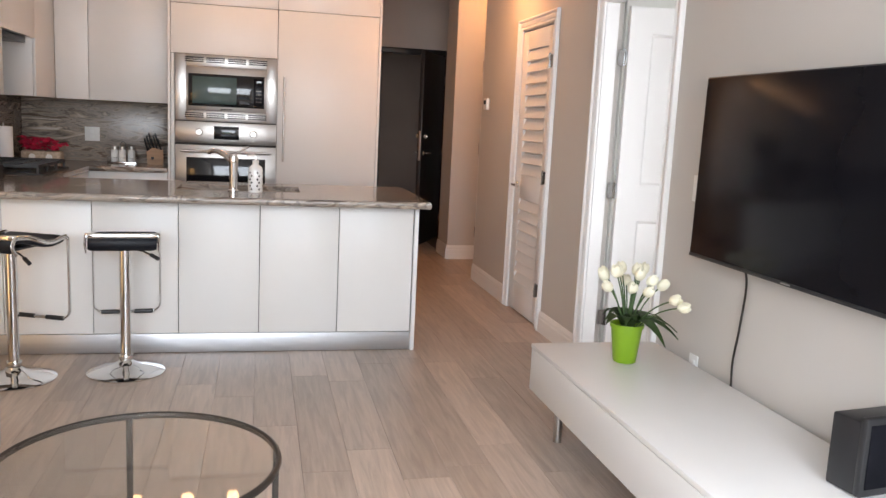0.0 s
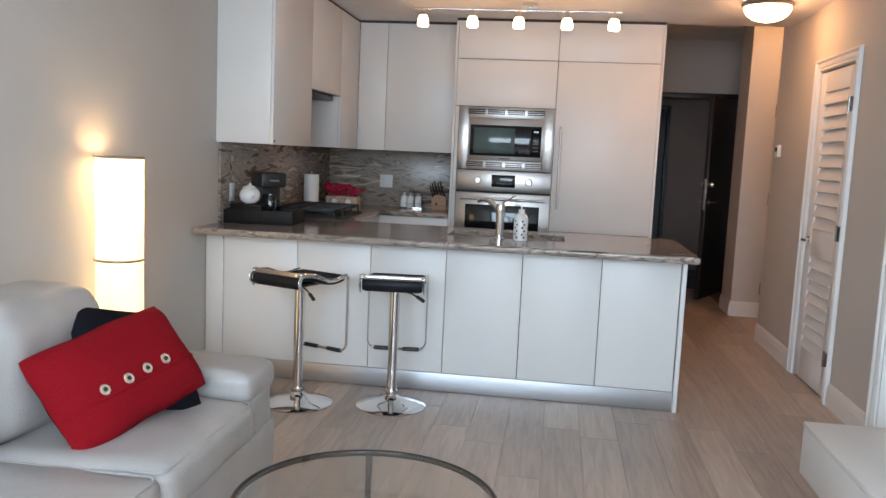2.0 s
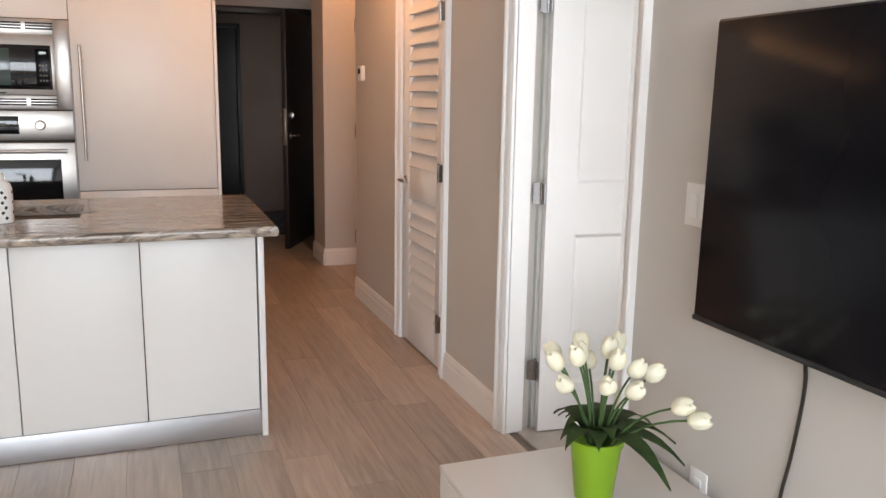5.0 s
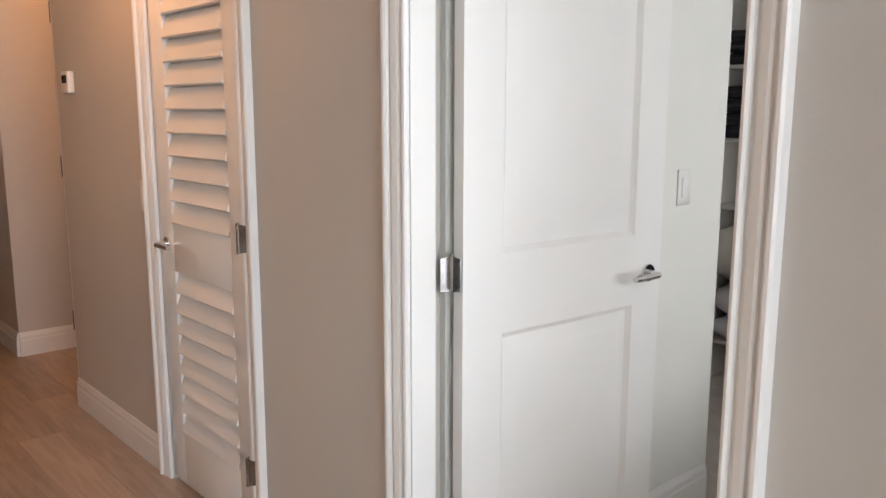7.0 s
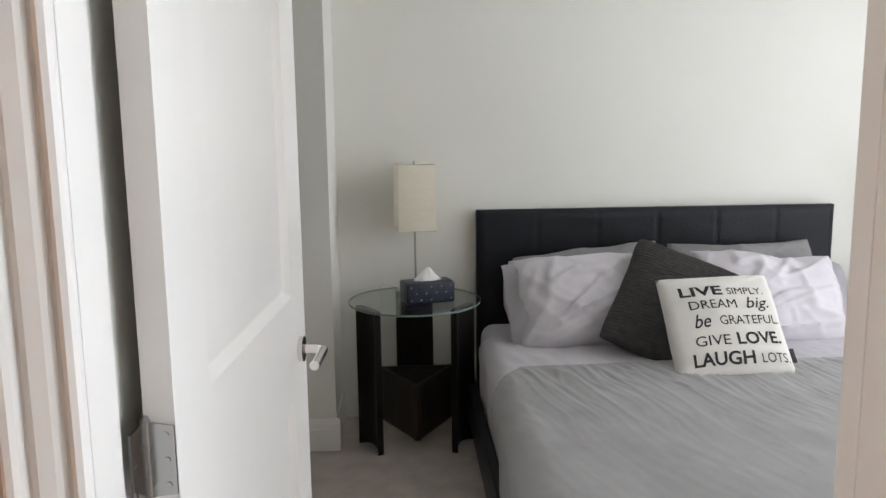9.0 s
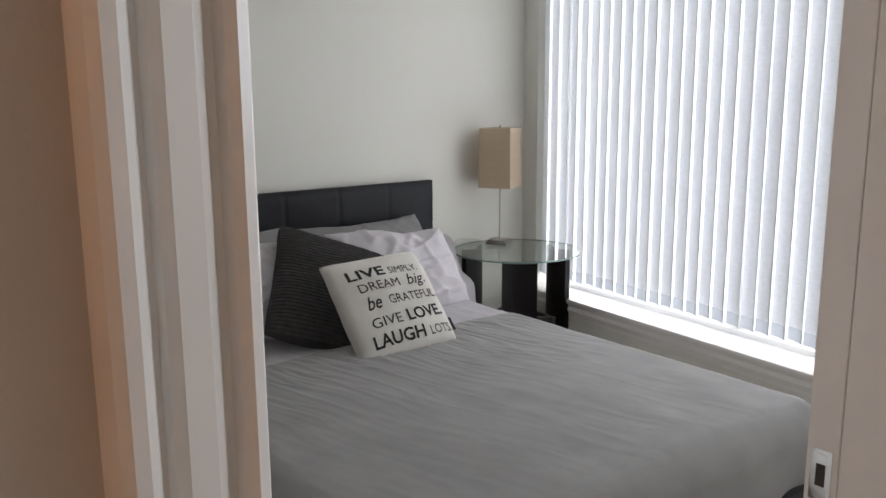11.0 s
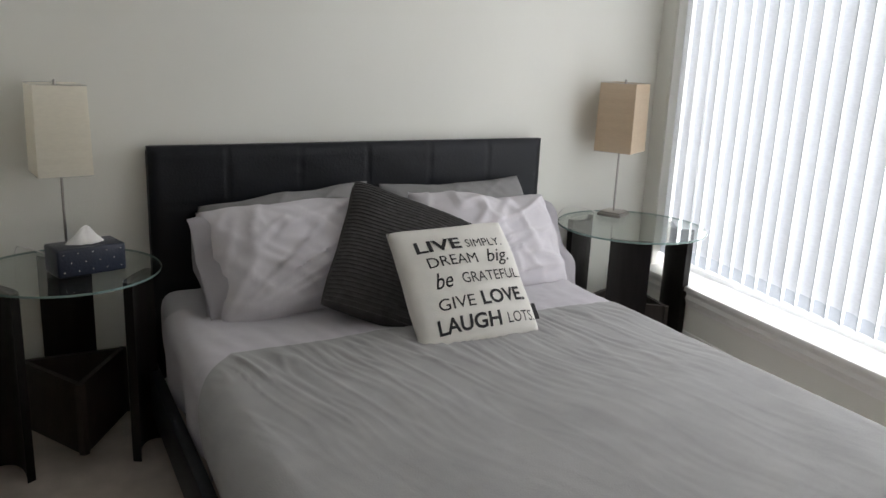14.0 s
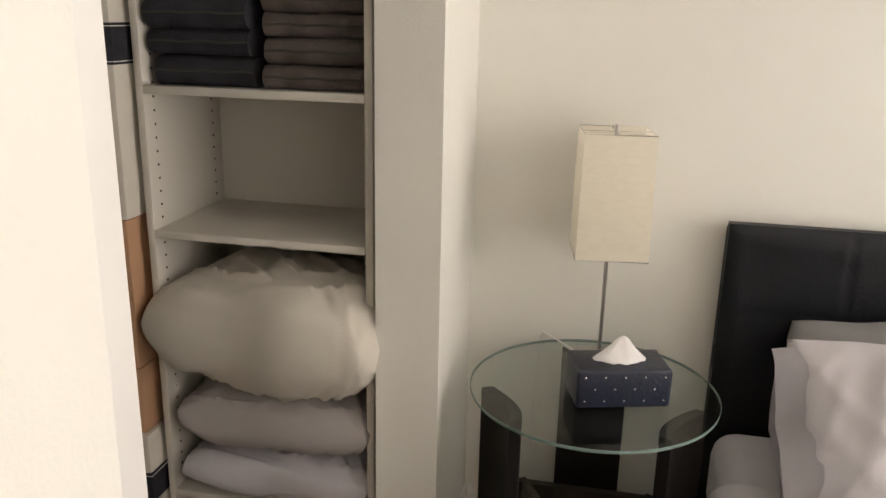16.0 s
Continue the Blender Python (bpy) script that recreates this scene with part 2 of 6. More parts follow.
# ---- mesh helpers ----
def box(bm, a, b, bev=0.0, seg=2):
    """A box between two corners, with rounded edges where bev is given."""
    lo, hi = [min(p, q) for p, q in zip(a, b)], [max(p, q) for p, q in zip(a, b)]
    size = [h - k for h, k in zip(hi, lo)]
    r = bmesh.ops.create_cube(bm, size=1, matrix=Matrix.Translation([(h + k) / 2 for h, k in zip(hi, lo)]) @ Matrix.Diagonal((*size, 1)))
    if bev:
        bev = min(bev, 0.49 * min(size))
        edges = list({e for v in r["verts"] for e in v.link_edges})
        bmesh.ops.bevel(bm, geom=edges, offset=bev, segments=seg, affect="EDGES", profile=0.5)
    return bm


def cyl(bm, p0, p1, r0, r1=None, n=24):
    p0, p1 = Vector(p0), Vector(p1)
    d = p1 - p0
    m = Matrix.Translation((p0 + p1) / 2) @ d.to_track_quat("Z", "Y").to_matrix().to_4x4()
    bmesh.ops.create_cone(bm, cap_ends=True, segments=n, radius1=r0, radius2=r0 if r1 is None else r1, depth=d.length, matrix=m)
    return bm


def lathe(bm, profile, at=(0, 0, 0), n=28, squash=1.0):
    """A turned body from (radius, height) pairs."""
    rings = []
    for r, z in profile:
        rings.append([bm.verts.new((at[0] + r * math.cos(2 * math.pi * k / n), at[1] + squash * r * math.sin(2 * math.pi * k / n), at[2] + z)) for k in range(n)])
    for a, b in zip(rings, rings[1:]):
        for k in range(n):
            bm.faces.new((a[k], a[(k + 1) % n], b[(k + 1) % n], b[k]))
    bm.faces.new(list(reversed(rings[0])))
    bm.faces.new(rings[-1])
    return bm


def tube(bm, pts, r, n=10, closed=False, flat=None):
    """A round (or, with flat, a flat) bar along points."""
    pts = [Vector(p) for p in pts]
    rings = []
    side = None
    for i, p in enumerate(pts):
        q0 = pts[i - 1] if i or closed else p
        q1 = pts[(i + 1) % len(pts)] if i + 1 < len(pts) or closed else p
        t = (q1 - q0).normalized()
        if side is None:
            side = t.cross(Vector((0, 0, 1)) if abs(t.z) < 0.9 else Vector((1, 0, 0))).normalized()
        side = (side - t * side.dot(t)).normalized()
        up = t.cross(side)
        rr = r(i / max(1, len(pts) - 1)) if callable(r) else r
        rings.append([bm.verts.new(p + side * (math.cos(2 * math.pi * k / n) * rr) + up * (math.sin(2 * math.pi * k / n) * (flat or rr))) for k in range(n)])
    pairs = list(zip(rings, rings[1:])) + ([(rings[-1], rings[0])] if closed else [])
    for a, b in pairs:
        for k in range(n):
            bm.faces.new((a[k], a[(k + 1) % n], b[(k + 1) % n], b[k]))
    if not closed:
        bm.faces.new(list(reversed(rings[0])))
        bm.faces.new(rings[-1])
    return bm


def prism(bm, outline, along):
    """A straight bar: a flat outline of 3D points pushed along a vector."""
    a = [bm.verts.new(p) for p in outline]
    b = [bm.verts.new(Vector(p) + Vector(along)) for p in outline]
    n = len(a)
    for k in range(n):
        bm.faces.new((a[k], a[(k + 1) % n], b[(k + 1) % n], b[k]))
    bm.faces.new(list(reversed(a)))
    bm.faces.new(b)
    return bm


def rounded(pts, r, steps=6):
    """A polyline with its corners rounded by r."""
    pts = [Vector(p) for p in pts]
    out = [pts[0]]
    for a, b, c in zip(pts, pts[1:], pts[2:]):
        u, v = (a - b).normalized(), (c - b).normalized()
        p, q = b + u * r, b + v * r
        for k in range(steps + 1):
            s = k / steps
            out.append(p * (1 - s) ** 2 + b * (2 * s * (1 - s)) + q * s ** 2)
    return out + [pts[-1]]


def finish(name, bm, material, smooth=40):
    bmesh.ops.recalc_face_normals(bm, faces=bm.faces)
    me = bpy.data.meshes.new(name)
    bm.to_mesh(me)
    bm.free()
    me.materials.append(material)
    if smooth:
        me.shade_smooth()
        me.set_sharp_from_angle(angle=radians(smooth))
    return me


def part(name, bm, material, parent=None, label="", smooth=40, category="", kind=""):
    ob = new(name, finish(name, bm, material, smooth))
    ob.parent = parent
    return tagged(ob, label, category, "", kind)


def thing(name, m, label, category, group=""):
    ob = new(name)
    ob.matrix_world = m
    ob.empty_display_size = 0.1
    return tagged(ob, label, category, group)


def setting(name, bm, material, label="", smooth=30, category=""):
    return part(name, bm, material, None, label, smooth, category, "structure")


def BM():
    return bmesh.new()


def pad(w, h, t, seed=0, wrinkle=0.006, pinch=0.05, n=26, freq=5.0, power=0.42, sag=0.0):
    """A stuffed cushion: w by h, t thick, lying in its own xy plane."""
    bm = BM()

    def height(u, v):
        return 0.5 * t * max(0.0, (1 - abs(u) ** 2.6) * (1 - abs(v) ** 2.6)) ** power

    def at(u, v, s):
        x = 0.5 * w * u * (1 - pinch * (1 - v * v) - 0.05 * (u * v) ** 4)
        y = 0.5 * h * v * (1 - pinch * (1 - u * u) - 0.05 * (u * v) ** 4)
        x += sag * noise.noise(Vector((u * 1.3 + seed, v * 1.7, 3.1)))
        y += sag * noise.noise(Vector((u * 1.6, v * 1.2 + seed, 8.4)))
        k = noise.noise(Vector((x * freq + seed * 7.1, y * freq * 0.5, s * 3.0 + seed)))
        k += 0.6 * noise.noise(Vector((x * freq * 2.3, y * freq * 2.6 + seed * 3.3, s * 5.0)))
        edge = min(1.0, 3.0 * (1 - max(abs(u), abs(v))))
        return Vector((x, y, s * (height(u, v) + wrinkle * k * edge) + 1.2 * sag * noise.noise(Vector((u * 1.1, v * 1.1, seed + 5.0)))))

    grid = {}
    for s in (1, -1):
        for i in range(n + 1):
            for j in range(n + 1):
                u, v = -1 + 2 * i / n, -1 + 2 * j / n
                if s < 0 and (i in (0, n) or j in (0, n)):
                    grid[s, i, j] = grid[1, i, j]
                else:
                    grid[s, i, j] = bm.verts.new(at(u, v, s))
        for i in range(n):
            for j in range(n):
                bm.faces.new((grid[s, i, j], grid[s, i + 1, j], grid[s, i + 1, j + 1], grid[s, i, j + 1]))
    return bm, at


def quad_pose(origin, xdir, ydir):
    """A pose with its x and y axes along two given directions."""
    x = Vector(xdir).normalized()
    z = x.cross(Vector(ydir)).normalized()
    y = z.cross(x)
    m = Matrix((x, y, z)).transposed().to_4x4()
    m.translation = origin
    return m


# ---- large structure ----
XW, XL = 2.13, -1.65          # living-room walls
YB, YS = 7.75, -0.90          # kitchen back wall, window wall behind
CEIL = 2.49


def wall(name, boxes, material=None, label="painted plaster wall"):
    bm = BM()
    for a, b in boxes:
        box(bm, a, b)
    return setting(name, bm, material or M_WALL, label, 0)


wall("wall_east", [((XW, YS, 0), (XW + 0.12, 4.02, 2.8)), ((XW, 4.02, 2.09), (XW + 0.12, 4.88, 2.8)), ((XW, 4.88, 0), (XW + 0.12, 5.64, 2.8)),
                   ((XW, 5.64, 2.07), (XW + 0.12, 6.33, 2.8)), ((XW, 6.33, 0), (XW + 0.12, 7.39, 2.8))], label="greige painted plaster wall with two doorways")
wall("wall_west", [((XL - 0.12, YS, 0), (XL, YB + 0.1, 2.8))], label="greige painted plaster wall")
wall("wall_kitchen_back", [((XL, YB, 0), (1.20, YB + 0.1, 2.8))])
wall("wall_hall_west", [((1.10, YB + 0.1, 0), (1.20, 9.97, 2.9))])
wall("wall_hall_east", [((XW, 8.44, 0), (XW + 0.9, 8.88, 2.9)), ((2.42, 8.88, 0), (2.54, 9.97, 2.9))], label="warm-lit greige wall at the hall's bend")
wall("wall_recess", [((3.02, 7.27, 0), (3.12, 8.44, 2.9)), ((XW + 0.12, 7.27, 0), (3.02, 7.39, 2.9))])
wall("wall_entry", [((1.0, 9.97, 0), (1.40, 10.12, 2.9)), ((2.38, 9.97, 0), (2.54, 10.12, 2.9)), ((1.40, 9.97, 2.20), (2.38, 10.12, 2.9))])
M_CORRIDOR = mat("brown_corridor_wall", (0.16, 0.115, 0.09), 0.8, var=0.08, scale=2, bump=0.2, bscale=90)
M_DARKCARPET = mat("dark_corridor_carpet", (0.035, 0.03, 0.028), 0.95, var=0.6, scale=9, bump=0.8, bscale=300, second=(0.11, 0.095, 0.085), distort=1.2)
wall("wall_corridor", [((0.4, 11.70, 0), (3.4, 11.8, 2.5)), ((0.4, 10.12, 0), (0.5, 11.70, 2.5)), ((3.3, 10.12, 0), (3.4, 11.70, 2.5))], M_CORRIDOR, "dark brown wall of the corridor outside")
# the ceiling has the same dark brown as the corridor walls
setting("ceiling_corridor", box(BM(), (0.4, 10.12, 2.5), (3.4, 11.8, 2.6)), M_CORRIDOR, "dark brown corridor ceiling")
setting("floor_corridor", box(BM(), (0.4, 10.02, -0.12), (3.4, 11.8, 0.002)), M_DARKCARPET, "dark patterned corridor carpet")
wall("wall_south", [((XL, YS - 0.12, 0), (-1.45, YS, 2.8)), ((1.93, YS - 0.12, 0), (XW, YS, 2.8)), ((-1.45, YS - 0.12, 0), (1.93, YS, 0.15)), ((-1.45, YS - 0.12, 2.40), (1.93, YS, 2.8))])
# bedroom shell
XH, YN = 5.09, 4.85
wall("wall_head", [((XH, 1.5, 0), (XH + 0.12, 6.5, 2.8))], M_BWALL, "pale grey-white painted bedroom wall")
wall("wall_closet_front", [((2.262, YN + 0.024, 0), (3.0, YN + 0.148, 2.8)), ((3.0, YN, 0), (3.53, YN + 0.148, 2.8)), ((4.69, YN, 0), (XH, YN + 0.148, 2.8)), ((3.53, YN, 2.25), (4.69, YN + 0.148, 2.8))], M_BWALL, "pale painted wall beside the open closet")
wall("wall_bed_west", [((2.25, 1.9, 0), (2.262, 4.02, 2.8)), ((2.25, 4.90, 0), (2.262, YN + 0.148, 2.8)), ((2.25, 4.02, 2.09), (2.262, 4.85, 2.8))], M_BWALL)
wall("wall_closet_back", [((2.25, 6.4, 0), (XH, 6.5, 2.8)), ((2.9, 5.01, 0), (3.0, 6.4, 2.8))], M_BWALL)

bm = BM()
for a, b in (((-0.3, -0.02, 0), (3.1, 0.10, 0.33)), ((-0.3, 0.03, 0.33), (0.13, 0.24, 2.8)), ((2.62, 0.03, 0.33), (3.1, 0.24, 2.8)), ((0.13, 0.03, 2.38), (2.62, 0.24, 2.8)), ((-0.3, 0.10, 0), (3.1, 0.24, 0.33))):
    box(bm, a, b)
bmesh.ops.transform(bm, matrix=WIN, verts=bm.verts)
setting("wall_window", bm, M_BWALL, "pale painted wall under a wide window", 0)

bm = box(BM(), (XL - 0.1, YS - 0.1, CEIL), (XW + 0.02, 7.22, CEIL + 0.1))
setting("ceiling", bm, M_CEIL, "lightly textured off-white ceiling")
bm = box(BM(), (1.0, 7.22, 2.78), (3.2, 10.12, 2.9))
box(bm, (XL, 7.22, CEIL), (1.2, YB + 0.1, CEIL + 0.1))
box(bm, (1.2, 7.2, CEIL + 0.1), (XW, 7.22, 2.9))
setting("ceiling_hall", bm, M_CEIL, "plain off-white hall ceiling")
bm = box(BM(), (2.2, 1.2, 2.6), (5.3, 6.5, 2.7))
setting("ceiling_bedroom", bm, M_CEIL, "plain off-white bedroom ceiling")

bm = box(BM(), (XL - 0.1, YS - 0.1, -0.12), (XW + 0.06, 10.02, -0.008))
box(bm, (XW + 0.06, 7.3, -0.12), (3.1, 8.5, -0.008))
box(bm, (XW + 0.06, 8.5, -0.12), (2.54, 10.02, -0.008))
floor = setting("floor", bm, M_GROOVE, "grey-washed oak plank floor")
bm = box(BM(), (XW + 0.06, 1.3, -0.12), (XH, 6.45, 0.004))
setting("floor_bedroom", bm, M_CARPET, "beige cut-pile carpet")
bm = box(BM(), (-60, -90, -9.2), (60, YS - 3, -9.0))
setting("ground", bm, M_OUT, "pale street far below the windows")
setting("backdrop", box(BM(), (3.0, -4.2, -8.9), (13.0, -4.1, 9.0)), M_SKYGLOW, "bright white overcast sky")


# baseboards and door casings: a stepped profile, pushed along the wall
def baseboard(name, p, q, out, h=0.14, mat_=None):
    """p, q: ends at the floor on the wall's face; out: unit vector away from the wall."""
    p, q, o = Vector(p), Vector(q), Vector(out)
    prof = [(0, 0), (0.016, 0), (0.016, h * 0.66), (0.013, h * 0.70), (0.013, h * 0.84), (0.009, h * 0.90), (0.006, h), (0, h)]
    bm = prism(BM(), [p + o * d + Vector((0, 0, z)) for d, z in prof], q - p)
    return setting(name, bm, mat_ or M_TRIM, "white moulded baseboard", 20)


baseboard("baseboard_1", (XW, YS, 0), (XW, 3.955, 0), (-1, 0, 0))
baseboard("baseboard_2", (XW, 4.933, 0), (XW, 5.575, 0), (-1, 0, 0))
baseboard("baseboard_3", (XW, 6.398, 0), (XW, 7.39, 0), (-1, 0, 0))
baseboard("baseboard_4", (XW, 8.44, 0), (3.02, 8.44, 0), (0, -1, 0))
baseboard("baseboard_5", (XW, 8.44, 0), (XW, 8.88, 0), (-1, 0, 0))
# this one has the corridor's dark brown, not white
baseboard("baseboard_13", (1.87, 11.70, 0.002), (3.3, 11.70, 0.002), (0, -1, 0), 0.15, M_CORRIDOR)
baseboard("baseboard_6", (XL, YS, 0), (XL, 5.2, 0), (1, 0, 0))
baseboard("baseboard_7", (3.0, YN, 0.004), (3.53, YN, 0.004), (0, -1, 0))
baseboard("baseboard_8", (4.69, YN, 0.004), (XH, YN, 0.004), (0, -1, 0))
baseboard("baseboard_9", (4.69, YN + 0.148, 0.004), (4.69, YN - 0.016, 0.004), (-1, 0, 0))
baseboard("baseboard_10", (XH, 2.0, 0.004), (XH, YN, 0.004), (-1, 0, 0))
baseboard("baseboard_11", (2.262, 2.2, 0.004), (2.262, 3.95, 0.004), (1, 0, 0))
_a, _b = WIN @ Vector((0, -0.02, 0.004)), WIN @ Vector((2.9, -0.02, 0.004))
baseboard("baseboard_12", _a, _b, (WIN.to_3x3() @ Vector((0, -1, 0))))


def casing(name, x, side, y0, y1, top, w=0.078):
    """A moulded frame round a doorway in a wall at x; side: -1 when it faces -x."""
    k_ = w / 0.078
    prof = [(u * k_, d) for u, d in ((0, 0.008), (0.003, 0.013), (0.009, 0.0155), (0.014, 0.012), (0.017, 0.006), (0.021, 0.0055), (0.024, 0.011), (0.029, 0.0145), (0.044, 0.018), (0.050, 0.0165),
                                     (0.0525, 0.012), (0.0555, 0.0125), (0.059, 0.021), (0.064, 0.0255), (0.071, 0.026), (0.076, 0.022), (0.078, 0.015))]
    bm = BM()
    for y, s in ((y0, -1), (y1, 1)):
        ring = [Vector((x, y, 0))] + [Vector((x + side * d, y + s * u, 0)) for u, d in prof] + [Vector((x, y + s * w, 0))]
        lo = [bm.verts.new(v) for v in ring]
        hi = [bm.verts.new((v.x, v.y, top + abs(v.y - y))) for v in ring]
        n = len(ring)
        for k in range(n):
            bm.faces.new((lo[k], lo[(k + 1) % n], hi[(k + 1) % n], hi[k]))
        bm.faces.new(lo)
    ring = [(0, 0)] + [(side * d, u) for u, d in prof] + [(0, w)]
    a = [bm.verts.new((x + d, y0 - u, top + u)) for d, u in ring]
    b = [bm.verts.new((x + d, y1 + u, top + u)) for d, u in ring]
    for k in range(len(a)):
        bm.faces.new((a[k], a[(k + 1) % len(a)], b[(k + 1) % len(a)], b[k]))
    return setting(name, bm, M_TRIM, "white moulded door casing", 20)


def jamb(name, x0, x1, y0, y1, top, stop=None):
    """The lining of a doorway (y0..y1 is the clear opening) with its stop strips."""
    bm = BM()
    for a, b in (((x0, y0 - 0.018, 0), (x1, y0, top)), ((x0, y1, 0), (x1, y1 + 0.018, top)), ((x0, y0 - 0.018, top), (x1, y1 + 0.018, top + 0.018))):
        box(bm, a, b, 0.002)
    if stop:
        for a, b in (((stop[0], y0, 0), (stop[1], y0 + 0.012, top)), ((stop[0], y1 - 0.012, 0), (stop[1], y1, top)), ((stop[0], y0 + 0.012, top - 0.012), (stop[1], y1 - 0.012, top))):
            box(bm, a, b, 0.002)
    return setting(name, bm, M_TRIM, "white painted door lining", 20)


casing("trim_bedroom_door", XW, -1, 4.035, 4.853, 2.075)
casing("trim_bedroom_door_inside", 2.262, 1, 3.995, 4.90, 2.10, 0.066)
setting("trim_bedroom_latch_lining", box(BM(), (2.2125, 4.019, 0), (2.255, 4.038, 2.072), 0.002), M_TRIM, "white painted door lining", 20)
jamb("trim_bedroom_lining", XW + 0.004, 2.212, 4.038, 4.853, 2.072)
casing("trim_closet_door", XW, -1, 5.655, 6.318, 2.055)
jamb("trim_closet_lining", XW + 0.004, 2.248, 5.658, 6.314, 2.052)


# ---- doors ----
def hinge(parent, at, along, h=0.09, leafdir=(1, 0, 0)):
    """A three-knuckle butt hinge with its pin upright."""
    bm = cyl(BM(), (at[0], at[1], at[2] - h / 2), (at[0], at[1], at[2] + h / 2), 0.0065, n=14)
    for z in (-h / 2, -h / 6, h / 6, h / 2):
        cyl(bm, (at[0], at[1], at[2] + z - 0.0012), (at[0], at[1], at[2] + z + 0.0012), 0.0072, n=14)
    cyl(bm, (at[0], at[1], at[2] + h / 2), (at[0], at[1], at[2] + h / 2 + 0.006), 0.005, n=12)
    for d in along:
        v = Vector(d).normalized()
        side = Vector((v.y, -v.x, 0)) * 0.0015
        a = Vector(at) - side
        o = [a + v * 0.004 + Vector((0, 0, -h / 2)), a + v * 0.034 + Vector((0, 0, -h / 2 + 0.004)), a + v * 0.034 + Vector((0, 0, h / 2 - 0.004)), a + v * 0.004 + Vector((0, 0, h / 2))]
        prism(bm, o, side * 2)
        for z in (-0.03, 0.0, 0.03):
            c = Vector(at) + v * 0.024 + Vector((0, 0, z))
            cyl(bm, c - side * 1.7, c + side * 1.7, 0.004, n=10)
    return part("hinge", bm, M_HINGE, parent, "satin steel butt hinge")


def lever(parent, at, out, along, rose=0.026, name="door_handle"):
    """A lever handle on a round rose; out: away from the door, along: the lever's run."""
    p, o, a = Vector(at), Vector(out).normalized(), Vector(along).normalized()
    bm = cyl(BM(), p, p + o * 0.009, rose, n=28)
    pts = rounded([p + o * 0.008, p + o * 0.05, p + o * 0.05 + a * 0.115], 0.016)
    tube(bm, pts, 0.0095, 14)
    return part(name, bm, M_CHROME, parent, "polished chrome lever handle")


def panel_face(bm, x0, x1, z0, z1, y, s, w=0.022, d=0.013, field=0.055):
    """A recessed and raised panel in a door face at y; s: the side that it faces."""
    def ring(inset, depth):
        return [bm.verts.new((x, y - s * depth, z)) for x, z in ((x0 + inset, z0 + inset), (x1 - inset, z0 + inset), (x1 - inset, z1 - inset), (x0 + inset, z1 - inset))]
    rings = [ring(0, 0), ring(0.004, 0.004), ring(w * 0.7, d), ring(w, d), ring(w + field * 0.7, d * 0.25), ring(w + field * 0.75, d * 0.2)]
    for a, b in zip(rings, rings[1:]):
        for k in range(4):
            bm.faces.new((a[k], a[(k + 1) % 4], b[(k + 1) % 4], b[k]))
    bm.faces.new(rings[-1])


def two_panel_door():
    """The open bedroom door: x runs from the hinge along the leaf, -y is the face seen from the doorway."""
    L, T, H = 0.803, 0.036, 2.045
    door = thing("door_1", pose(2.237, 4.848, 0.012, 0, 0, -3.9), "white two-panel door standing open into the bedroom", "door")
    door["kind"] = "structure"
    bm = BM()
    x0, x1 = 0.028, L
    for s, y in ((-1, -T), (1, 0)):
        xs, zs = [x0, 0.158, L - 0.125, x1], [0, 0.20, 0.845, 1.055, 1.90, H]
        for i in range(3):
            for j in range(5):
                if i == 1 and j in (1, 3):
                    panel_face(bm, xs[1], xs[2], zs[j], zs[j + 1], y, s)
                else:
                    bm.faces.new([bm.verts.new((x, y, z)) for x, z in ((xs[i], zs[j]), (xs[i + 1], zs[j]), (xs[i + 1], zs[j + 1]), (xs[i], zs[j + 1]))])
    for a, b in (((x0, 0), (x1, 0)), ((x0, H), (x1, H))):
        bm.faces.new([bm.verts.new(v) for v in ((a[0], -T, a[1]), (b[0], -T, b[1]), (b[0], 0, b[1]), (a[0], 0, a[1]))])
    for x in (x0, x1):
        bm.faces.new([bm.verts.new(v) for v in ((x, -T, 0), (x, 0, 0), (x, 0, H), (x, -T, H))])
    bmesh.ops.remove_doubles(bm, verts=bm.verts, dist=0.0002)
    part("door_leaf", bm, M_TRIM, door, smooth=25)
    for z in (0.265, 1.015, 1.765):
        hinge(door, (0.019, -0.004, z), ((0, -1, 0), (-1, 0.12, 0)))
    lever(door, (L - 0.062, -T, 0.935), (0, -1, 0), (-1, 0, 0))
    lever(door, (L - 0.062, 0, 0.935), (0, 1, 0), (-1, 0, 0))
    bm = box(BM(), (L, -0.028, 0.90), (L + 0.002, -0.008, 0.97), 0.001)
    part("latch_plate", bm, M_CHROME, door)
    return door


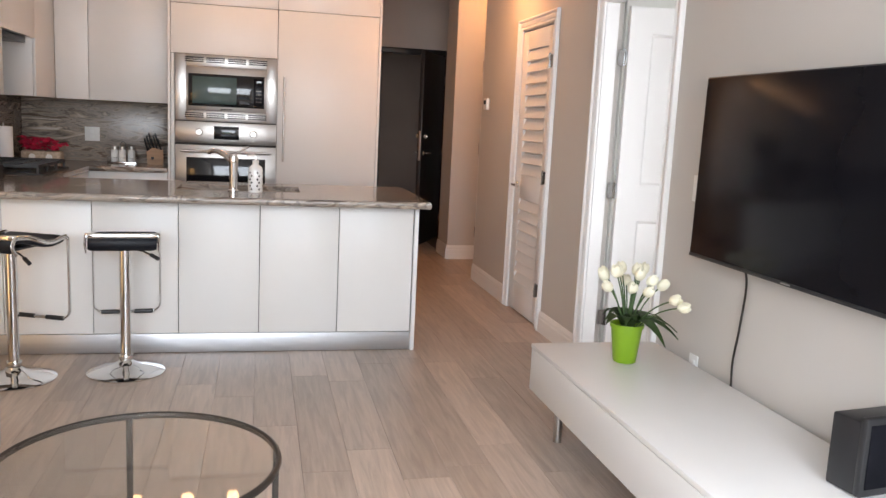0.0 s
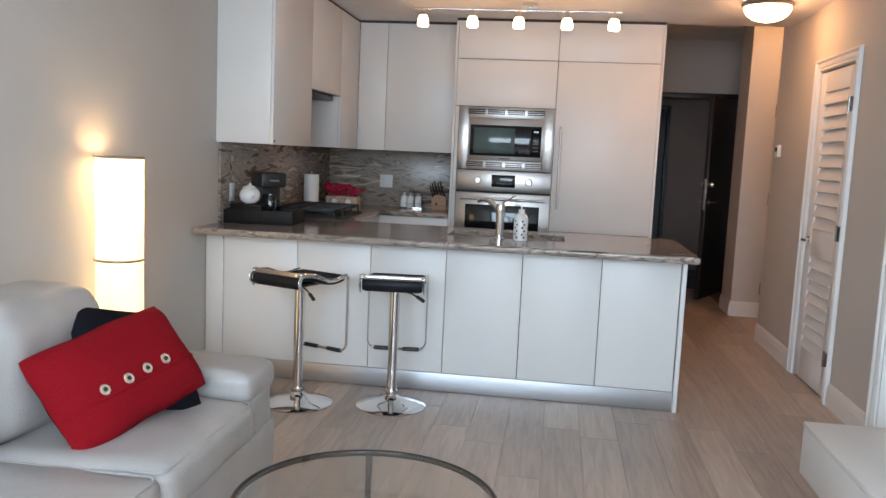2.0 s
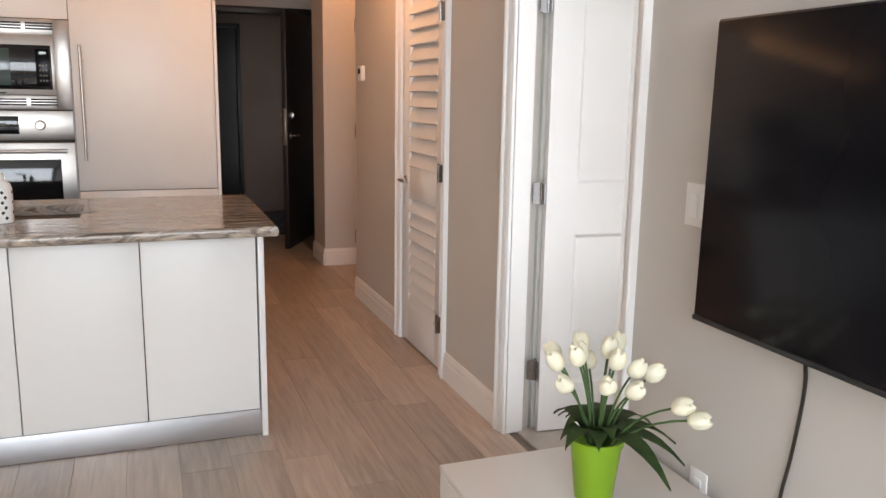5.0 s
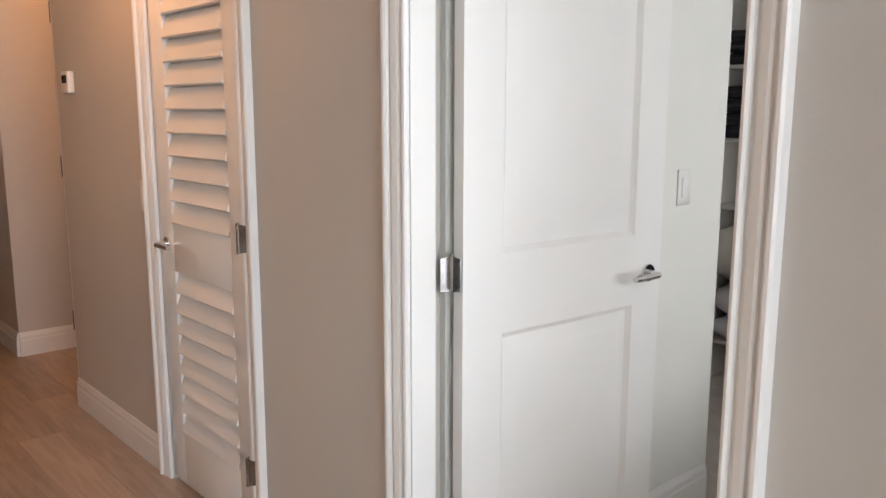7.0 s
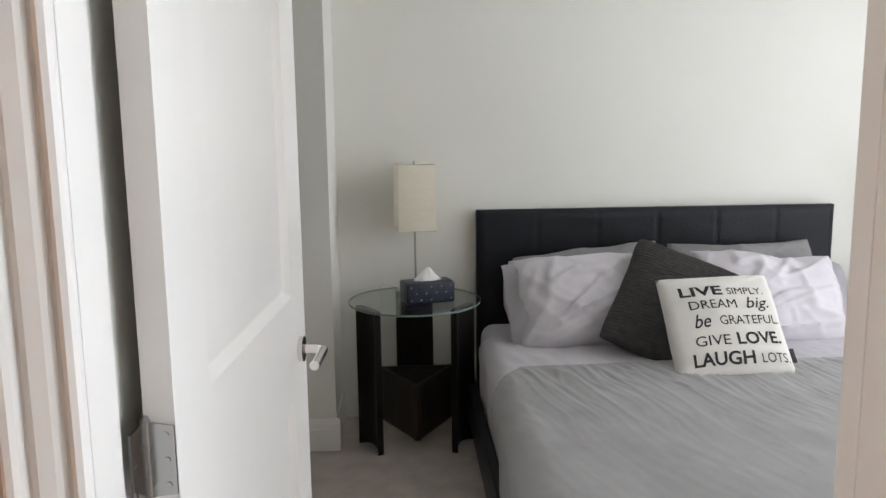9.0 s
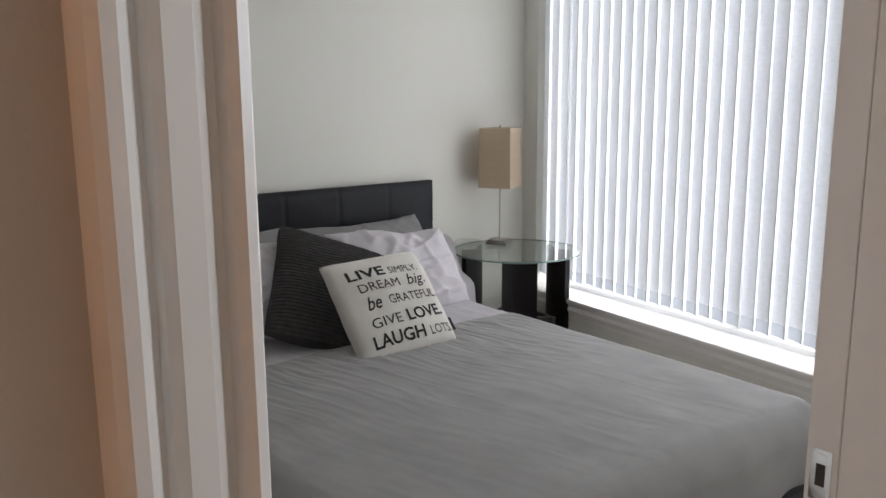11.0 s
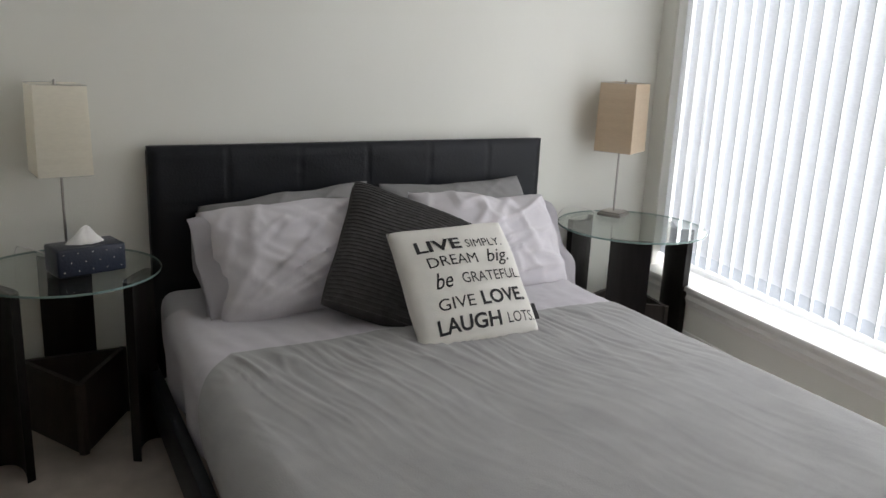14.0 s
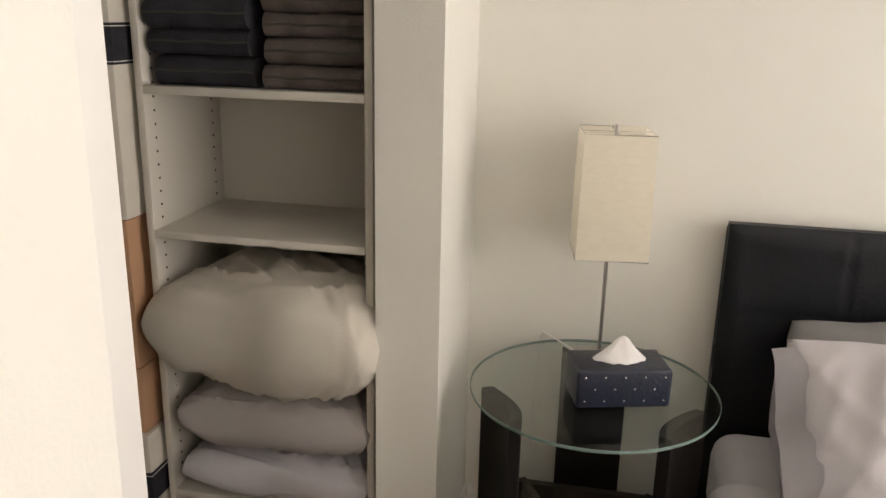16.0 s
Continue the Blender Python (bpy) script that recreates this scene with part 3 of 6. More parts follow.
def louvred_door():
    """The closed closet door: y runs along the leaf from the hinge side."""
    door = thing("door_2", pose(XW, 5.660, 0.012), "white closet door with two louvred panels", "door")
    door["kind"] = "structure"
    W, H, T = 0.652, 2.03, 0.034
    bm = BM()
    for a, b in (((0.004, 0, 0), (T, 0.105, H)), ((0.004, W - 0.105, 0), (T, W, H)), ((0.004, 0.105, 0), (T, W - 0.105, 0.215)),
                 ((0.004, 0.105, 0.83), (T, W - 0.105, 1.01)), ((0.004, 0.105, 1.90), (T, W - 0.105, H))):
        box(bm, a, b, 0.002)
    box(bm, (T - 0.006, 0.105, 0.215), (T, W - 0.105, 1.90))
    part("door_frame", bm, M_TRIM, door, smooth=25)
    slat = None
    for z0, z1, n in ((0.215, 0.83, 8), (1.01, 1.90, 11)):
        step = (z1 - z0) / n
        for k in range(n):
            if slat is None or k == 0:
                b = BM()
                prism(b, [(0.004, 0.106, -0.006), (-0.003, 0.106, 0.0), (0.019, 0.106, step * 0.88), (0.026, 0.106, step * 0.88)], (0, W - 0.212, 0))
                slat = finish("slat", b, M_TRIM, 25)
            s = new("slat", slat)
            s.parent = door
            s.location = (0, 0, z0 + step * k + 0.004)
    for z in (0.25, 1.02, 1.79):
        hinge(door, (-0.024, -0.001, z), ((0.6, 0.8, 0), (0.6, -0.8, 0)))
    lever(door, (0.004, W - 0.06, 0.93), (-1, 0, 0), (0, -1, 0), 0.024)
    return door


two_panel_door()
louvred_door()


def entry_door():
    """The entrance door stands open into the hall; x runs from the hinge along the leaf, +y is its inner face."""
    fr = thing("trim_entry_frame", pose(1.40, 9.96, 0.0), "dark brown entrance door frame", "door frame")
    fr["kind"] = "structure"
    for a, b in (((0, 0, 0), (0.045, 0.15, 2.20)), ((0.935, 0, 0), (0.98, 0.15, 2.20)), ((0.045, 0, 2.14), (0.935, 0.15, 2.20))):
        part("frame_board", box(BM(), a, b, 0.004), M_ENTRY, fr)
    door = thing("door_3", pose(2.335, 9.955, 0.0, 0, 0, 180 + 62.9), "near-black entrance door standing open into the hall", "door")
    door["kind"] = "structure"
    part("door_leaf", box(BM(), (0.005, -0.022, 0.012), (0.87, 0.022, 2.12), 0.003), M_ENTRY, door)
    for s in (-1, 1):
        lever(door, (0.80, s * 0.022, 1.03), (0, s, 0), (-1, 0, 0))
        bm = cyl(BM(), (0.80, s * 0.022, 1.21), (0.80, s * 0.044, 1.21), 0.03, n=24)
        box(bm, (0.794, s * 0.043, 1.19), (0.806, s * 0.062, 1.23), 0.003)
        part("deadbolt", bm, M_CHROME, door, "chrome deadbolt")
    part("lock_plate", box(BM(), (0.8695, -0.013, 0.95), (0.8725, 0.013, 1.27), 0.001), M_STEEL, door, "steel edge plate")
    for z in (0.25, 1.05, 1.85):
        hinge(door, (0.0, 0.026, z), ((1, 0, 0),))
    o = thing("door_5", pose(0.90, 11.69, 0.0), "black apartment door across the corridor", "door")
    o["kind"] = "structure"
    part("door_leaf", box(BM(), (0.05, -0.01, 0.012), (0.91, 0.008, 2.12), 0.003), M_ENTRY, o)
    for a, b in (((0, -0.03, 0.003), (0.048, 0.008, 2.17)), ((0.912, -0.03, 0.003), (0.96, 0.008, 2.17)), ((0.048, -0.03, 2.125), (0.912, 0.008, 2.17))):
        part("frame_board", box(BM(), a, b, 0.003), M_ENTRY, o)


entry_door()


# ---- bedroom window ----
def bedroom_window():
    w = thing("window_1", WIN, "wide white-framed window behind vertical blinds", "window")
    w["kind"] = "structure"
    bm = BM()
    for a, b in (((0.13, 0.16, 0.33), (0.18, 0.22, 2.38)), ((2.57, 0.16, 0.33), (2.62, 0.22, 2.38)), ((1.35, 0.16, 0.38), (1.40, 0.22, 2.33)), ((0.18, 0.16, 0.33), (2.57, 0.22, 0.38)), ((0.18, 0.16, 2.33), (2.57, 0.22, 2.38))):
        box(bm, a, b, 0.004)
    part("window_frame", bm, M_TRIM, w)
    for x0, x1 in ((0.18, 1.35), (1.40, 2.57)):
        p = part("pane", box(BM(), (x0, 0.188, 0.38), (x1, 0.194, 2.33)), M_PANE, w)
        p.visible_shadow = False
    bm = box(BM(), (-0.02, -0.045, 0.333), (2.9, 0.16, 0.358), 0.006)
    part("window_sill", bm, M_TRIM, w)
    bm = prism(BM(), [(-0.02, -0.02, 0.333), (-0.02, -0.034, 0.333), (-0.02, -0.030, 0.318), (-0.02, -0.036, 0.30), (-0.02, -0.026, 0.275), (-0.02, -0.026, 0.262), (-0.02, -0.02, 0.262)], (2.92, 0, 0))
    part("sill_moulding", bm, M_TRIM, w, smooth=20)
    return w


bedroom_window()


def vertical_blind():
    b = thing("vertical_blind", WIN @ pose(0, 0, 0), "white fabric vertical blinds drawn across the bedroom window", "blinds")
    bm = box(BM(), (0.10, 0.04, 2.33), (2.62, 0.09, 2.375), 0.004)
    part("head_rail", bm, M_WHITEPLASTIC, b)
    h, wid = 1.905, 0.089
    v = BM()
    n = 6
    rows = []
    for z in (0.055, h):
        rows.append([v.verts.new((wid * (k / n - 0.5), 0.010 * (1 - (2 * k / n - 1) ** 2), z)) for k in range(n + 1)])
    for k in range(n):
        v.faces.new((rows[0][k], rows[0][k + 1], rows[1][k + 1], rows[1][k]))
    vane = finish("vane", v, M_BLIND, 60)
    v = BM()
    rows = []
    for z in (0.0, 0.055):
        rows.append([v.verts.new((wid * (k / n - 0.5), 0.010 * (1 - (2 * k / n - 1) ** 2), z)) for k in range(n + 1)])
    for k in range(n):
        v.faces.new((rows[0][k], rows[0][k + 1], rows[1][k + 1], rows[1][k]))
    hem = finish("vane_hem", v, M_BLINDHEM, 60)
    rnd = random.Random(4)
    for k in range(33):
        x = 0.16 + 0.0755 * k
        o = new("vane", vane)
        o.parent = b
        o.matrix_basis = pose(x, 0.062 + rnd.uniform(-0.003, 0.003), 0.425 + rnd.uniform(-0.004, 0.004), 0, 0, -16 + rnd.uniform(-2.5, 2.5))
        q = new("vane_hem", hem)
        q.parent = o
    bm = tube(BM(), [(0.115, 0.03, 2.33), (0.112, 0.028, 1.4), (0.118, 0.03, 0.75), (0.125, 0.03, 0.72), (0.130, 0.03, 0.75), (0.126, 0.03, 1.4), (0.125, 0.03, 2.33)], 0.0016, 6)
    part("pull_cord", bm, M_WHITEPLASTIC, b)
    return b


vertical_blind()


def living_window():
    w = thing("window_2", pose(0, YS, 0), "large living-room window with a white frame", "window")
    w["kind"] = "structure"
    bm = BM()
    for x in (-1.45, -0.33, 0.77, 1.88):
        box(bm, (x, -0.09, 0.15), (x + 0.05, -0.03, 2.40), 0.004)
    box(bm, (-1.45, -0.09, 0.15), (1.93, -0.03, 0.20), 0.004)
    box(bm, (-1.45, -0.09, 2.35), (1.93, -0.03, 2.40), 0.004)
    part("window_frame", bm, M_TRIM, w)
    for x0, x1 in ((-1.40, -0.33), (-0.28, 0.77), (0.82, 1.88)):
        p = part("pane", box(BM(), (x0, -0.063, 0.20), (x1, -0.057, 2.35)), M_PANE, w)
        p.visible_shadow = False


living_window()


# ---- kitchen ----
def island():
    t = thing("kitchen_island", pose(0, 5.165, 0), "white slab-fronted kitchen island with a steel plinth", "kitchen island")
    bm = box(BM(), (XL + 0.004, 0.02, 0.0), (1.155, 0.75, 0.875))
    part("carcass", bm, M_GAP, t)
    xs = [-1.646, -1.534, -1.072, -0.623, -0.175, 0.267, 0.715, 1.153]
    for x0, x1 in zip(xs, xs[1:]):
        part("front_panel", box(BM(), (x0 + 0.002, -0.002, 0.118), (x1 - 0.002, 0.018, 0.868), 0.0015), M_CAB, t)
    part("end_panel", box(BM(), (1.158, -0.012, 0.0), (1.182, 0.75, 0.875), 0.0015), M_CAB, t)
    part("plinth", box(BM(), (XL + 0.01, 0.006, 0.004), (1.156, 0.018, 0.112), 0.001), M_PLINTH, t, "brushed metal kick plate")
    return t


island()


def slab(bm, outline, z0, z1, rough=0.0, seed=1):
    """A stone slab over an outline in xy, with a slightly chipped edge."""
    rnd = random.Random(seed)
    pts = []
    for a, b in zip(outline, outline[1:] + outline[:1]):
        a, b = Vector(a), Vector(b)
        n = max(1, int((b - a).length / 0.025)) if rough else 1
        nrm = Vector((b.y - a.y, a.x - b.x)).normalized()
        for k in range(n):
            pts.append((a + (b - a) * (k / n), nrm))
    rings = []
    for z, ins in ((z0, 0.006), (z0 + 0.008, 0.0), ((z0 + z1) / 2, -0.001), (z1 - 0.008, 0.0), (z1, 0.005)):
        rings.append([bm.verts.new((*(p - nr * (ins + rnd.uniform(0, rough))), z)) for p, nr in pts])
    n = len(pts)
    for a, b in zip(rings, rings[1:]):
        for k in range(n):
            bm.faces.new((a[k], a[(k + 1) % n], b[(k + 1) % n], b[k]))
    return rings


def island_worktop():
    t = thing("island_worktop", pose(0, 0, 0), "streaked brown and grey stone worktop with a sink cut-out", "worktop")
    x0, x1, y0, y1 = XL + 0.006, 1.214, 4.965, 5.985
    sx0, sx1, sy0, sy1 = -0.21, 0.50, 5.37, 5.76
    bm = BM()
    r = slab(bm, [(x0, y0), (x1, y0), (x1, y1), (x0, y1)], 0.877, 0.915, 0.003)
    for z, flip in ((0.915, False), (0.877, True)):
        for a, b in (((x0, y0), (x1, sy0)), ((x0, sy1), (x1, y1)), ((x0, sy0), (sx0, sy1)), ((sx1, sy0), (x1, sy1))):
            a = (a[0] + 0.005 * (a[0] == x0), a[1] + 0.005 * (a[1] == y0))
            b = (b[0] - 0.005 * (b[0] == x1), b[1] - 0.005 * (b[1] == y1))
            bm.faces.new([bm.verts.new((x, y, z)) for x, y in ((a[0], a[1]), (b[0], a[1]), (b[0], b[1]), (a[0], b[1]))])
    for a, b in (((sx0, sy0), (sx1, sy0)), ((sx1, sy0), (sx1, sy1)), ((sx1, sy1), (sx0, sy1)), ((sx0, sy1), (sx0, sy0))):
        bm.faces.new([bm.verts.new(v) for v in ((*a, 0.877), (*b, 0.877), (*b, 0.915), (*a, 0.915))])
    part("stone_slab", bm, M_STONE, t, smooth=50)
    s = thing("sink", pose(0, 0, 0), "stainless undermount kitchen sink", "sink")
    bm = BM()
    for a, b in (((sx0 - 0.01, sy0 - 0.01, 0.70), (sx1 + 0.01, sy1 + 0.01, 0.712)), ((sx0 - 0.012, sy0 - 0.012, 0.712), (sx0 - 0.002, sy1 + 0.012, 0.876)), ((sx1 + 0.002, sy0 - 0.012, 0.712), (sx1 + 0.012, sy1 + 0.012, 0.876)),
                 ((sx0 - 0.002, sy0 - 0.012, 0.712), (sx1 + 0.002, sy0 - 0.002, 0.876)), ((sx0 - 0.002, sy1 + 0.002, 0.712), (sx1 + 0.002, sy1 + 0.012, 0.876)), ((0.16, sy0 - 0.002, 0.712), (0.175, sy1 + 0.002, 0.85))):
        box(bm, a, b)
    part("bowl", bm, M_STEEL, s)
    return t


island_worktop()


def tall_units():
    """Two tall units side by side: the oven housing and the panelled fridge."""
    y = 7.12
    o = thing("oven_housing", pose(0, y, 0), "tall white oven housing up to the ceiling", "cabinet")
    part("carcass", box(BM(), (-0.415, 0.022, 0), (0.386, YB - y - 0.004, CEIL - 0.012)), M_GAP, o)
    part("side_panel", box(BM(), (-0.435, -0.002, 0), (-0.417, YB - y - 0.004, CEIL - 0.022), 0.001), M_CAB, o)
    for z0, z1 in ((0.11, 0.535), (1.799, 2.168), (2.173, CEIL - 0.022)):
        part("front_panel", box(BM(), (-0.413, 0.0, z0), (0.384, 0.02, z1), 0.0015), M_CAB, o)
    for x0, x1 in ((-0.413, -0.387), (0.381, 0.385)):
        part("filler_strip", box(BM(), (x0, 0.004, 0.54), (x1, 0.02, 1.795), 0.001), M_CAB, o)
    f = thing("fridge_housing", pose(0, y, 0), "tall white panelled fridge-freezer with steel bar handles", "fridge")
    part("carcass", box(BM(), (0.390, 0.022, 0), (1.176, YB - y - 0.004, CEIL - 0.012)), M_GAP, f)
    part("side_panel", box(BM(), (1.179, -0.004, 0), (1.199, YB - y - 0.004, CEIL - 0.022), 0.001), M_CAB, f)
    doors = [part("front_panel", box(BM(), (0.388, 0.0, z0), (1.176, 0.02, z1), 0.0015), M_CAB, f) for z0, z1 in ((0.11, 0.815), (0.820, 2.168), (2.173, CEIL - 0.022))]
    bm = cyl(BM(), (0.437, -0.035, 1.0), (0.437, -0.035, 1.66), 0.0085, n=16)
    for z in (1.05, 1.61):
        cyl(bm, (0.437, -0.035, z), (0.437, 0, z), 0.006, n=12)
    part("handle", bm, M_STEEL, doors[1], "steel bar handle")
    bm = cyl(BM(), (0.46, -0.035, 0.768), (1.10, -0.035, 0.768), 0.0085, n=16)
    for x in (0.51, 1.05):
        cyl(bm, (x, -0.035, 0.768), (x, 0, 0.768), 0.006, n=12)
    part("handle", bm, M_STEEL, doors[0], "steel bar handle")
    # solid dark strip stands for the shade over the tall units
    bm = box(BM(), (-0.433, 0.004, CEIL - 0.02), (1.198, 0.03, CEIL - 0.001))
    part("shadow_gap", bm, M_GAP, o)


tall_units()


def microwave():
    t = thing("microwave", pose(0.002, 7.12, 0), "built-in stainless steel microwave with a vented trim kit", "microwave")
    x0, x1 = -0.383, 0.379
    bm = BM()
    for a, b in (((x0, -0.018, 1.292), (-0.300, 0.02, 1.793)), ((0.300, -0.018, 1.292), (x1, 0.02, 1.793)), ((-0.300, -0.018, 1.705), (0.300, 0.02, 1.793)), ((-0.300, -0.018, 1.292), (0.300, 0.02, 1.372))):
        box(bm, a, b, 0.002)
    frame_ = part("trim_kit", bm, M_STEEL, t)
    # no openings: black bars give the slots their shaded insides
    slot = finish("vent_slot", box(BM(), (0, -0.0195, 0), (0.138, -0.012, 0.010), 0.001), M_SCREEN, 30)
    for z0 in (1.735, 1.315):
        for k in range(4):
            for r in range(3):
                q = new("vent_slot", slot)
                q.parent = frame_
                q.location = (-0.31 + 0.158 * k, 0, z0 + 0.015 * r)
    bm = box(BM(), (-0.300, -0.03, 1.374), (0.300, 0.018, 1.703), 0.004)
    d = part("door", bm, M_STEEL, t)
    part("window", box(BM(), (-0.285, -0.034, 1.405), (0.285, -0.028, 1.650), 0.003), M_BLACKGLASS, d)
    part("inner_window", box(BM(), (-0.255, -0.036, 1.425), (0.075, -0.033, 1.630), 0.002), M_OVENGLASS, d)
    part("control_strip", box(BM(), (0.205, -0.036, 1.425), (0.275, -0.033, 1.630), 0.002), M_SCREEN, d)
    part("clock_display", box(BM(), (0.225, -0.0375, 1.60), (0.262, -0.0355, 1.615)), M_OVENGLASS, d)
    key = finish("button", box(BM(), (0, -0.0372, 0), (0.009, -0.0355, 0.010)), M_BRONZE, 30)
    for r in range(4):
        for c in range(3):
            q = new("button", key)
            q.parent = d
            q.location = (0.222 + 0.016 * c, 0, 1.45 + 0.028 * r)
    part("badge", box(BM(), (-0.045, -0.0315, 1.382), (0.045, -0.0295, 1.390)), M_GAP, d)


microwave()


def wall_oven():
    t = thing("wall_oven", pose(0.002, 7.12, 0), "built-in stainless steel oven with a clock between two knobs", "oven")
    x0, x1 = -0.383, 0.379
    cp = part("control_panel", box(BM(), (x0, -0.02, 1.120), (x1, 0.02, 1.286), 0.003), M_STEEL, t)
    part("display", box(BM(), (-0.095, -0.023, 1.155), (0.095, -0.018, 1.255), 0.002), M_BLACKGLASS, cp)
    part("clock_digits", box(BM(), (-0.03, -0.0242, 1.20), (0.03, -0.0228, 1.215)), M_OVENGLASS, cp)
    for x in (-0.205, 0.205):
        bm = lathe(BM(), [(0.030, 0), (0.030, 0.005), (0.024, 0.008), (0.022, 0.030), (0.022, 0.034), (0.0, 0.034)])
        bmesh.ops.transform(bm, matrix=pose(x, -0.02, 1.205, 90, 0, 0), verts=bm.verts)
        part("knob", bm, M_STEEL, cp, "steel knob")
    part("seam", box(BM(), (x0, -0.012, 1.106), (x1, 0.02, 1.119)), M_GAP, t)
    d = part("door", box(BM(), (x0, -0.024, 0.545), (x1, 0.02, 1.105), 0.003), M_STEEL, t)
    part("window", box(BM(), (-0.30, -0.028, 0.63), (0.30, -0.022, 1.01), 0.003), M_BLACKGLASS, d)
    bm = cyl(BM(), (-0.34, -0.062, 1.06), (0.34, -0.062, 1.06), 0.011, n=16)
    for x in (-0.31, 0.31):
        cyl(bm, (x, -0.062, 1.06), (x, -0.022, 1.06), 0.008, n=12)
    part("handle", bm, M_STEEL, d, "steel bar handle")


wall_oven()


def wall_cabinets():
    ub, ut = 1.415, CEIL - 0.022
    # along the side wall: from the end panel to the corner, with the hood niche
    runs = [("wall_cabinet", 5.29, 6.05, ub), ("wall_cabinet", 6.05, 6.80, 1.815), ("wall_cabinet", 6.80, 7.35, ub)]
    for name, y0, y1, z0 in runs:
        t = thing(name, pose(0, 0, 0), "white handleless wall cabinet" if z0 < 1.7 else "short white wall cabinet over the cooker hood", "cabinet", "wall cabinets")
        part("carcass", box(BM(), (XL + 0.003, y0 + 0.003, z0), (-1.305, y1 - 0.003, ut), 0.001), M_CAB, t)
        d = part("door", box(BM(), (-1.302, y0 + 0.002, z0 - 0.003), (-1.284, y1 - 0.002, ut), 0.0015), M_CAB, t)
        if y0 < 5.5:
            part("hinge_cover", box(BM(), (-1.283, y0 + 0.012, z0 + 0.012), (-1.280, y0 + 0.030, z0 + 0.024)), M_GAP, d)
    h = thing("cooker_hood", pose(0, 0, 0), "slim built-in cooker hood under a cabinet", "hood")
    part("body", box(BM(), (XL + 0.004, 6.09, 1.77), (-1.32, 6.70, 1.812), 0.003), M_BLACK, h)
    for x0, x1 in ((-1.284, -1.043), (-1.043, -0.437)):
        t = thing("wall_cabinet", pose(0, 0, 0), "white handleless wall cabinet", "cabinet", "wall cabinets")
        part("carcass", box(BM(), (x0 + 0.003, 7.372, ub), (x1 - 0.003, YB - 0.003, ut), 0.001), M_CAB, t)
        part("door", box(BM(), (x0 + 0.002, 7.352, ub - 0.003), (x1 - 0.002, 7.370, ut), 0.0015), M_CAB, t)
    # the shaded gap up to the ceiling is filled with near-black boxes
    t = thing("cabinet_filler", pose(0, 0, 0), "solid dark strip for the shaded gap above the wall cabinets", "trim")
    t["kind"] = "structure"
    bm = box(BM(), (XL + 0.003, 5.30, ut + 0.001), (-1.295, 7.35, CEIL - 0.001))
    box(bm, (XL + 0.003, 7.36, ut + 0.001), (-0.437, YB - 0.003, CEIL - 0.001))
    part("gap", bm, M_GAP, t)


wall_cabinets()


def counters():
    for n, (a, b) in enumerate((((XL + 0.003, 5.99, 0), (-1.02, 7.74, 0.875)), ((-1.018, 7.14, 0), (-0.440, 7.74, 0.875)))):
        t = thing("base_cabinet", pose(0, 0, 0), "white slab-fronted base cabinet under stone", "cabinet", "base cabinets")
        part("carcass", box(BM(), a, b, 0.001), M_CAB, t)
        if n:
            part("drawer_front", box(BM(), (-1.0, 7.122, 0.12), (-0.442, 7.139, 0.868), 0.0015), M_CAB, t)
    t = thing("counter_worktop", pose(0, 0, 0), "L-shaped streaked stone kitchen worktop", "worktop")
    o = [(XL + 0.024, 5.99), (-1.0, 5.99), (-1.0, 7.10), (-0.438, 7.10), (-0.438, YB - 0.022), (XL + 0.024, YB - 0.022)]
    bm = BM()
    r = slab(bm, o, 0.877, 0.915)
    bm.faces.new(r[-1])
    bm.faces.new(list(reversed(r[0])))
    part("stone_slab", bm, M_STONE, t, smooth=50)
    t = thing("backsplash", pose(0, 0, 0), "full-height streaked stone backsplash", "backsplash")
    t["kind"] = "structure"
    bm = box(BM(), (XL + 0.002, 5.33, 0.9165), (XL + 0.020, YB - 0.002, 1.80), 0.001)
    part("stone_slab", bm, M_STONE_SIDE, t)
    bm = box(BM(), (XL + 0.0205, YB - 0.020, 0.9165), (-0.438, YB - 0.002, 1.43), 0.001)
    part("stone_slab", bm, M_STONE_BACK, t)


counters()


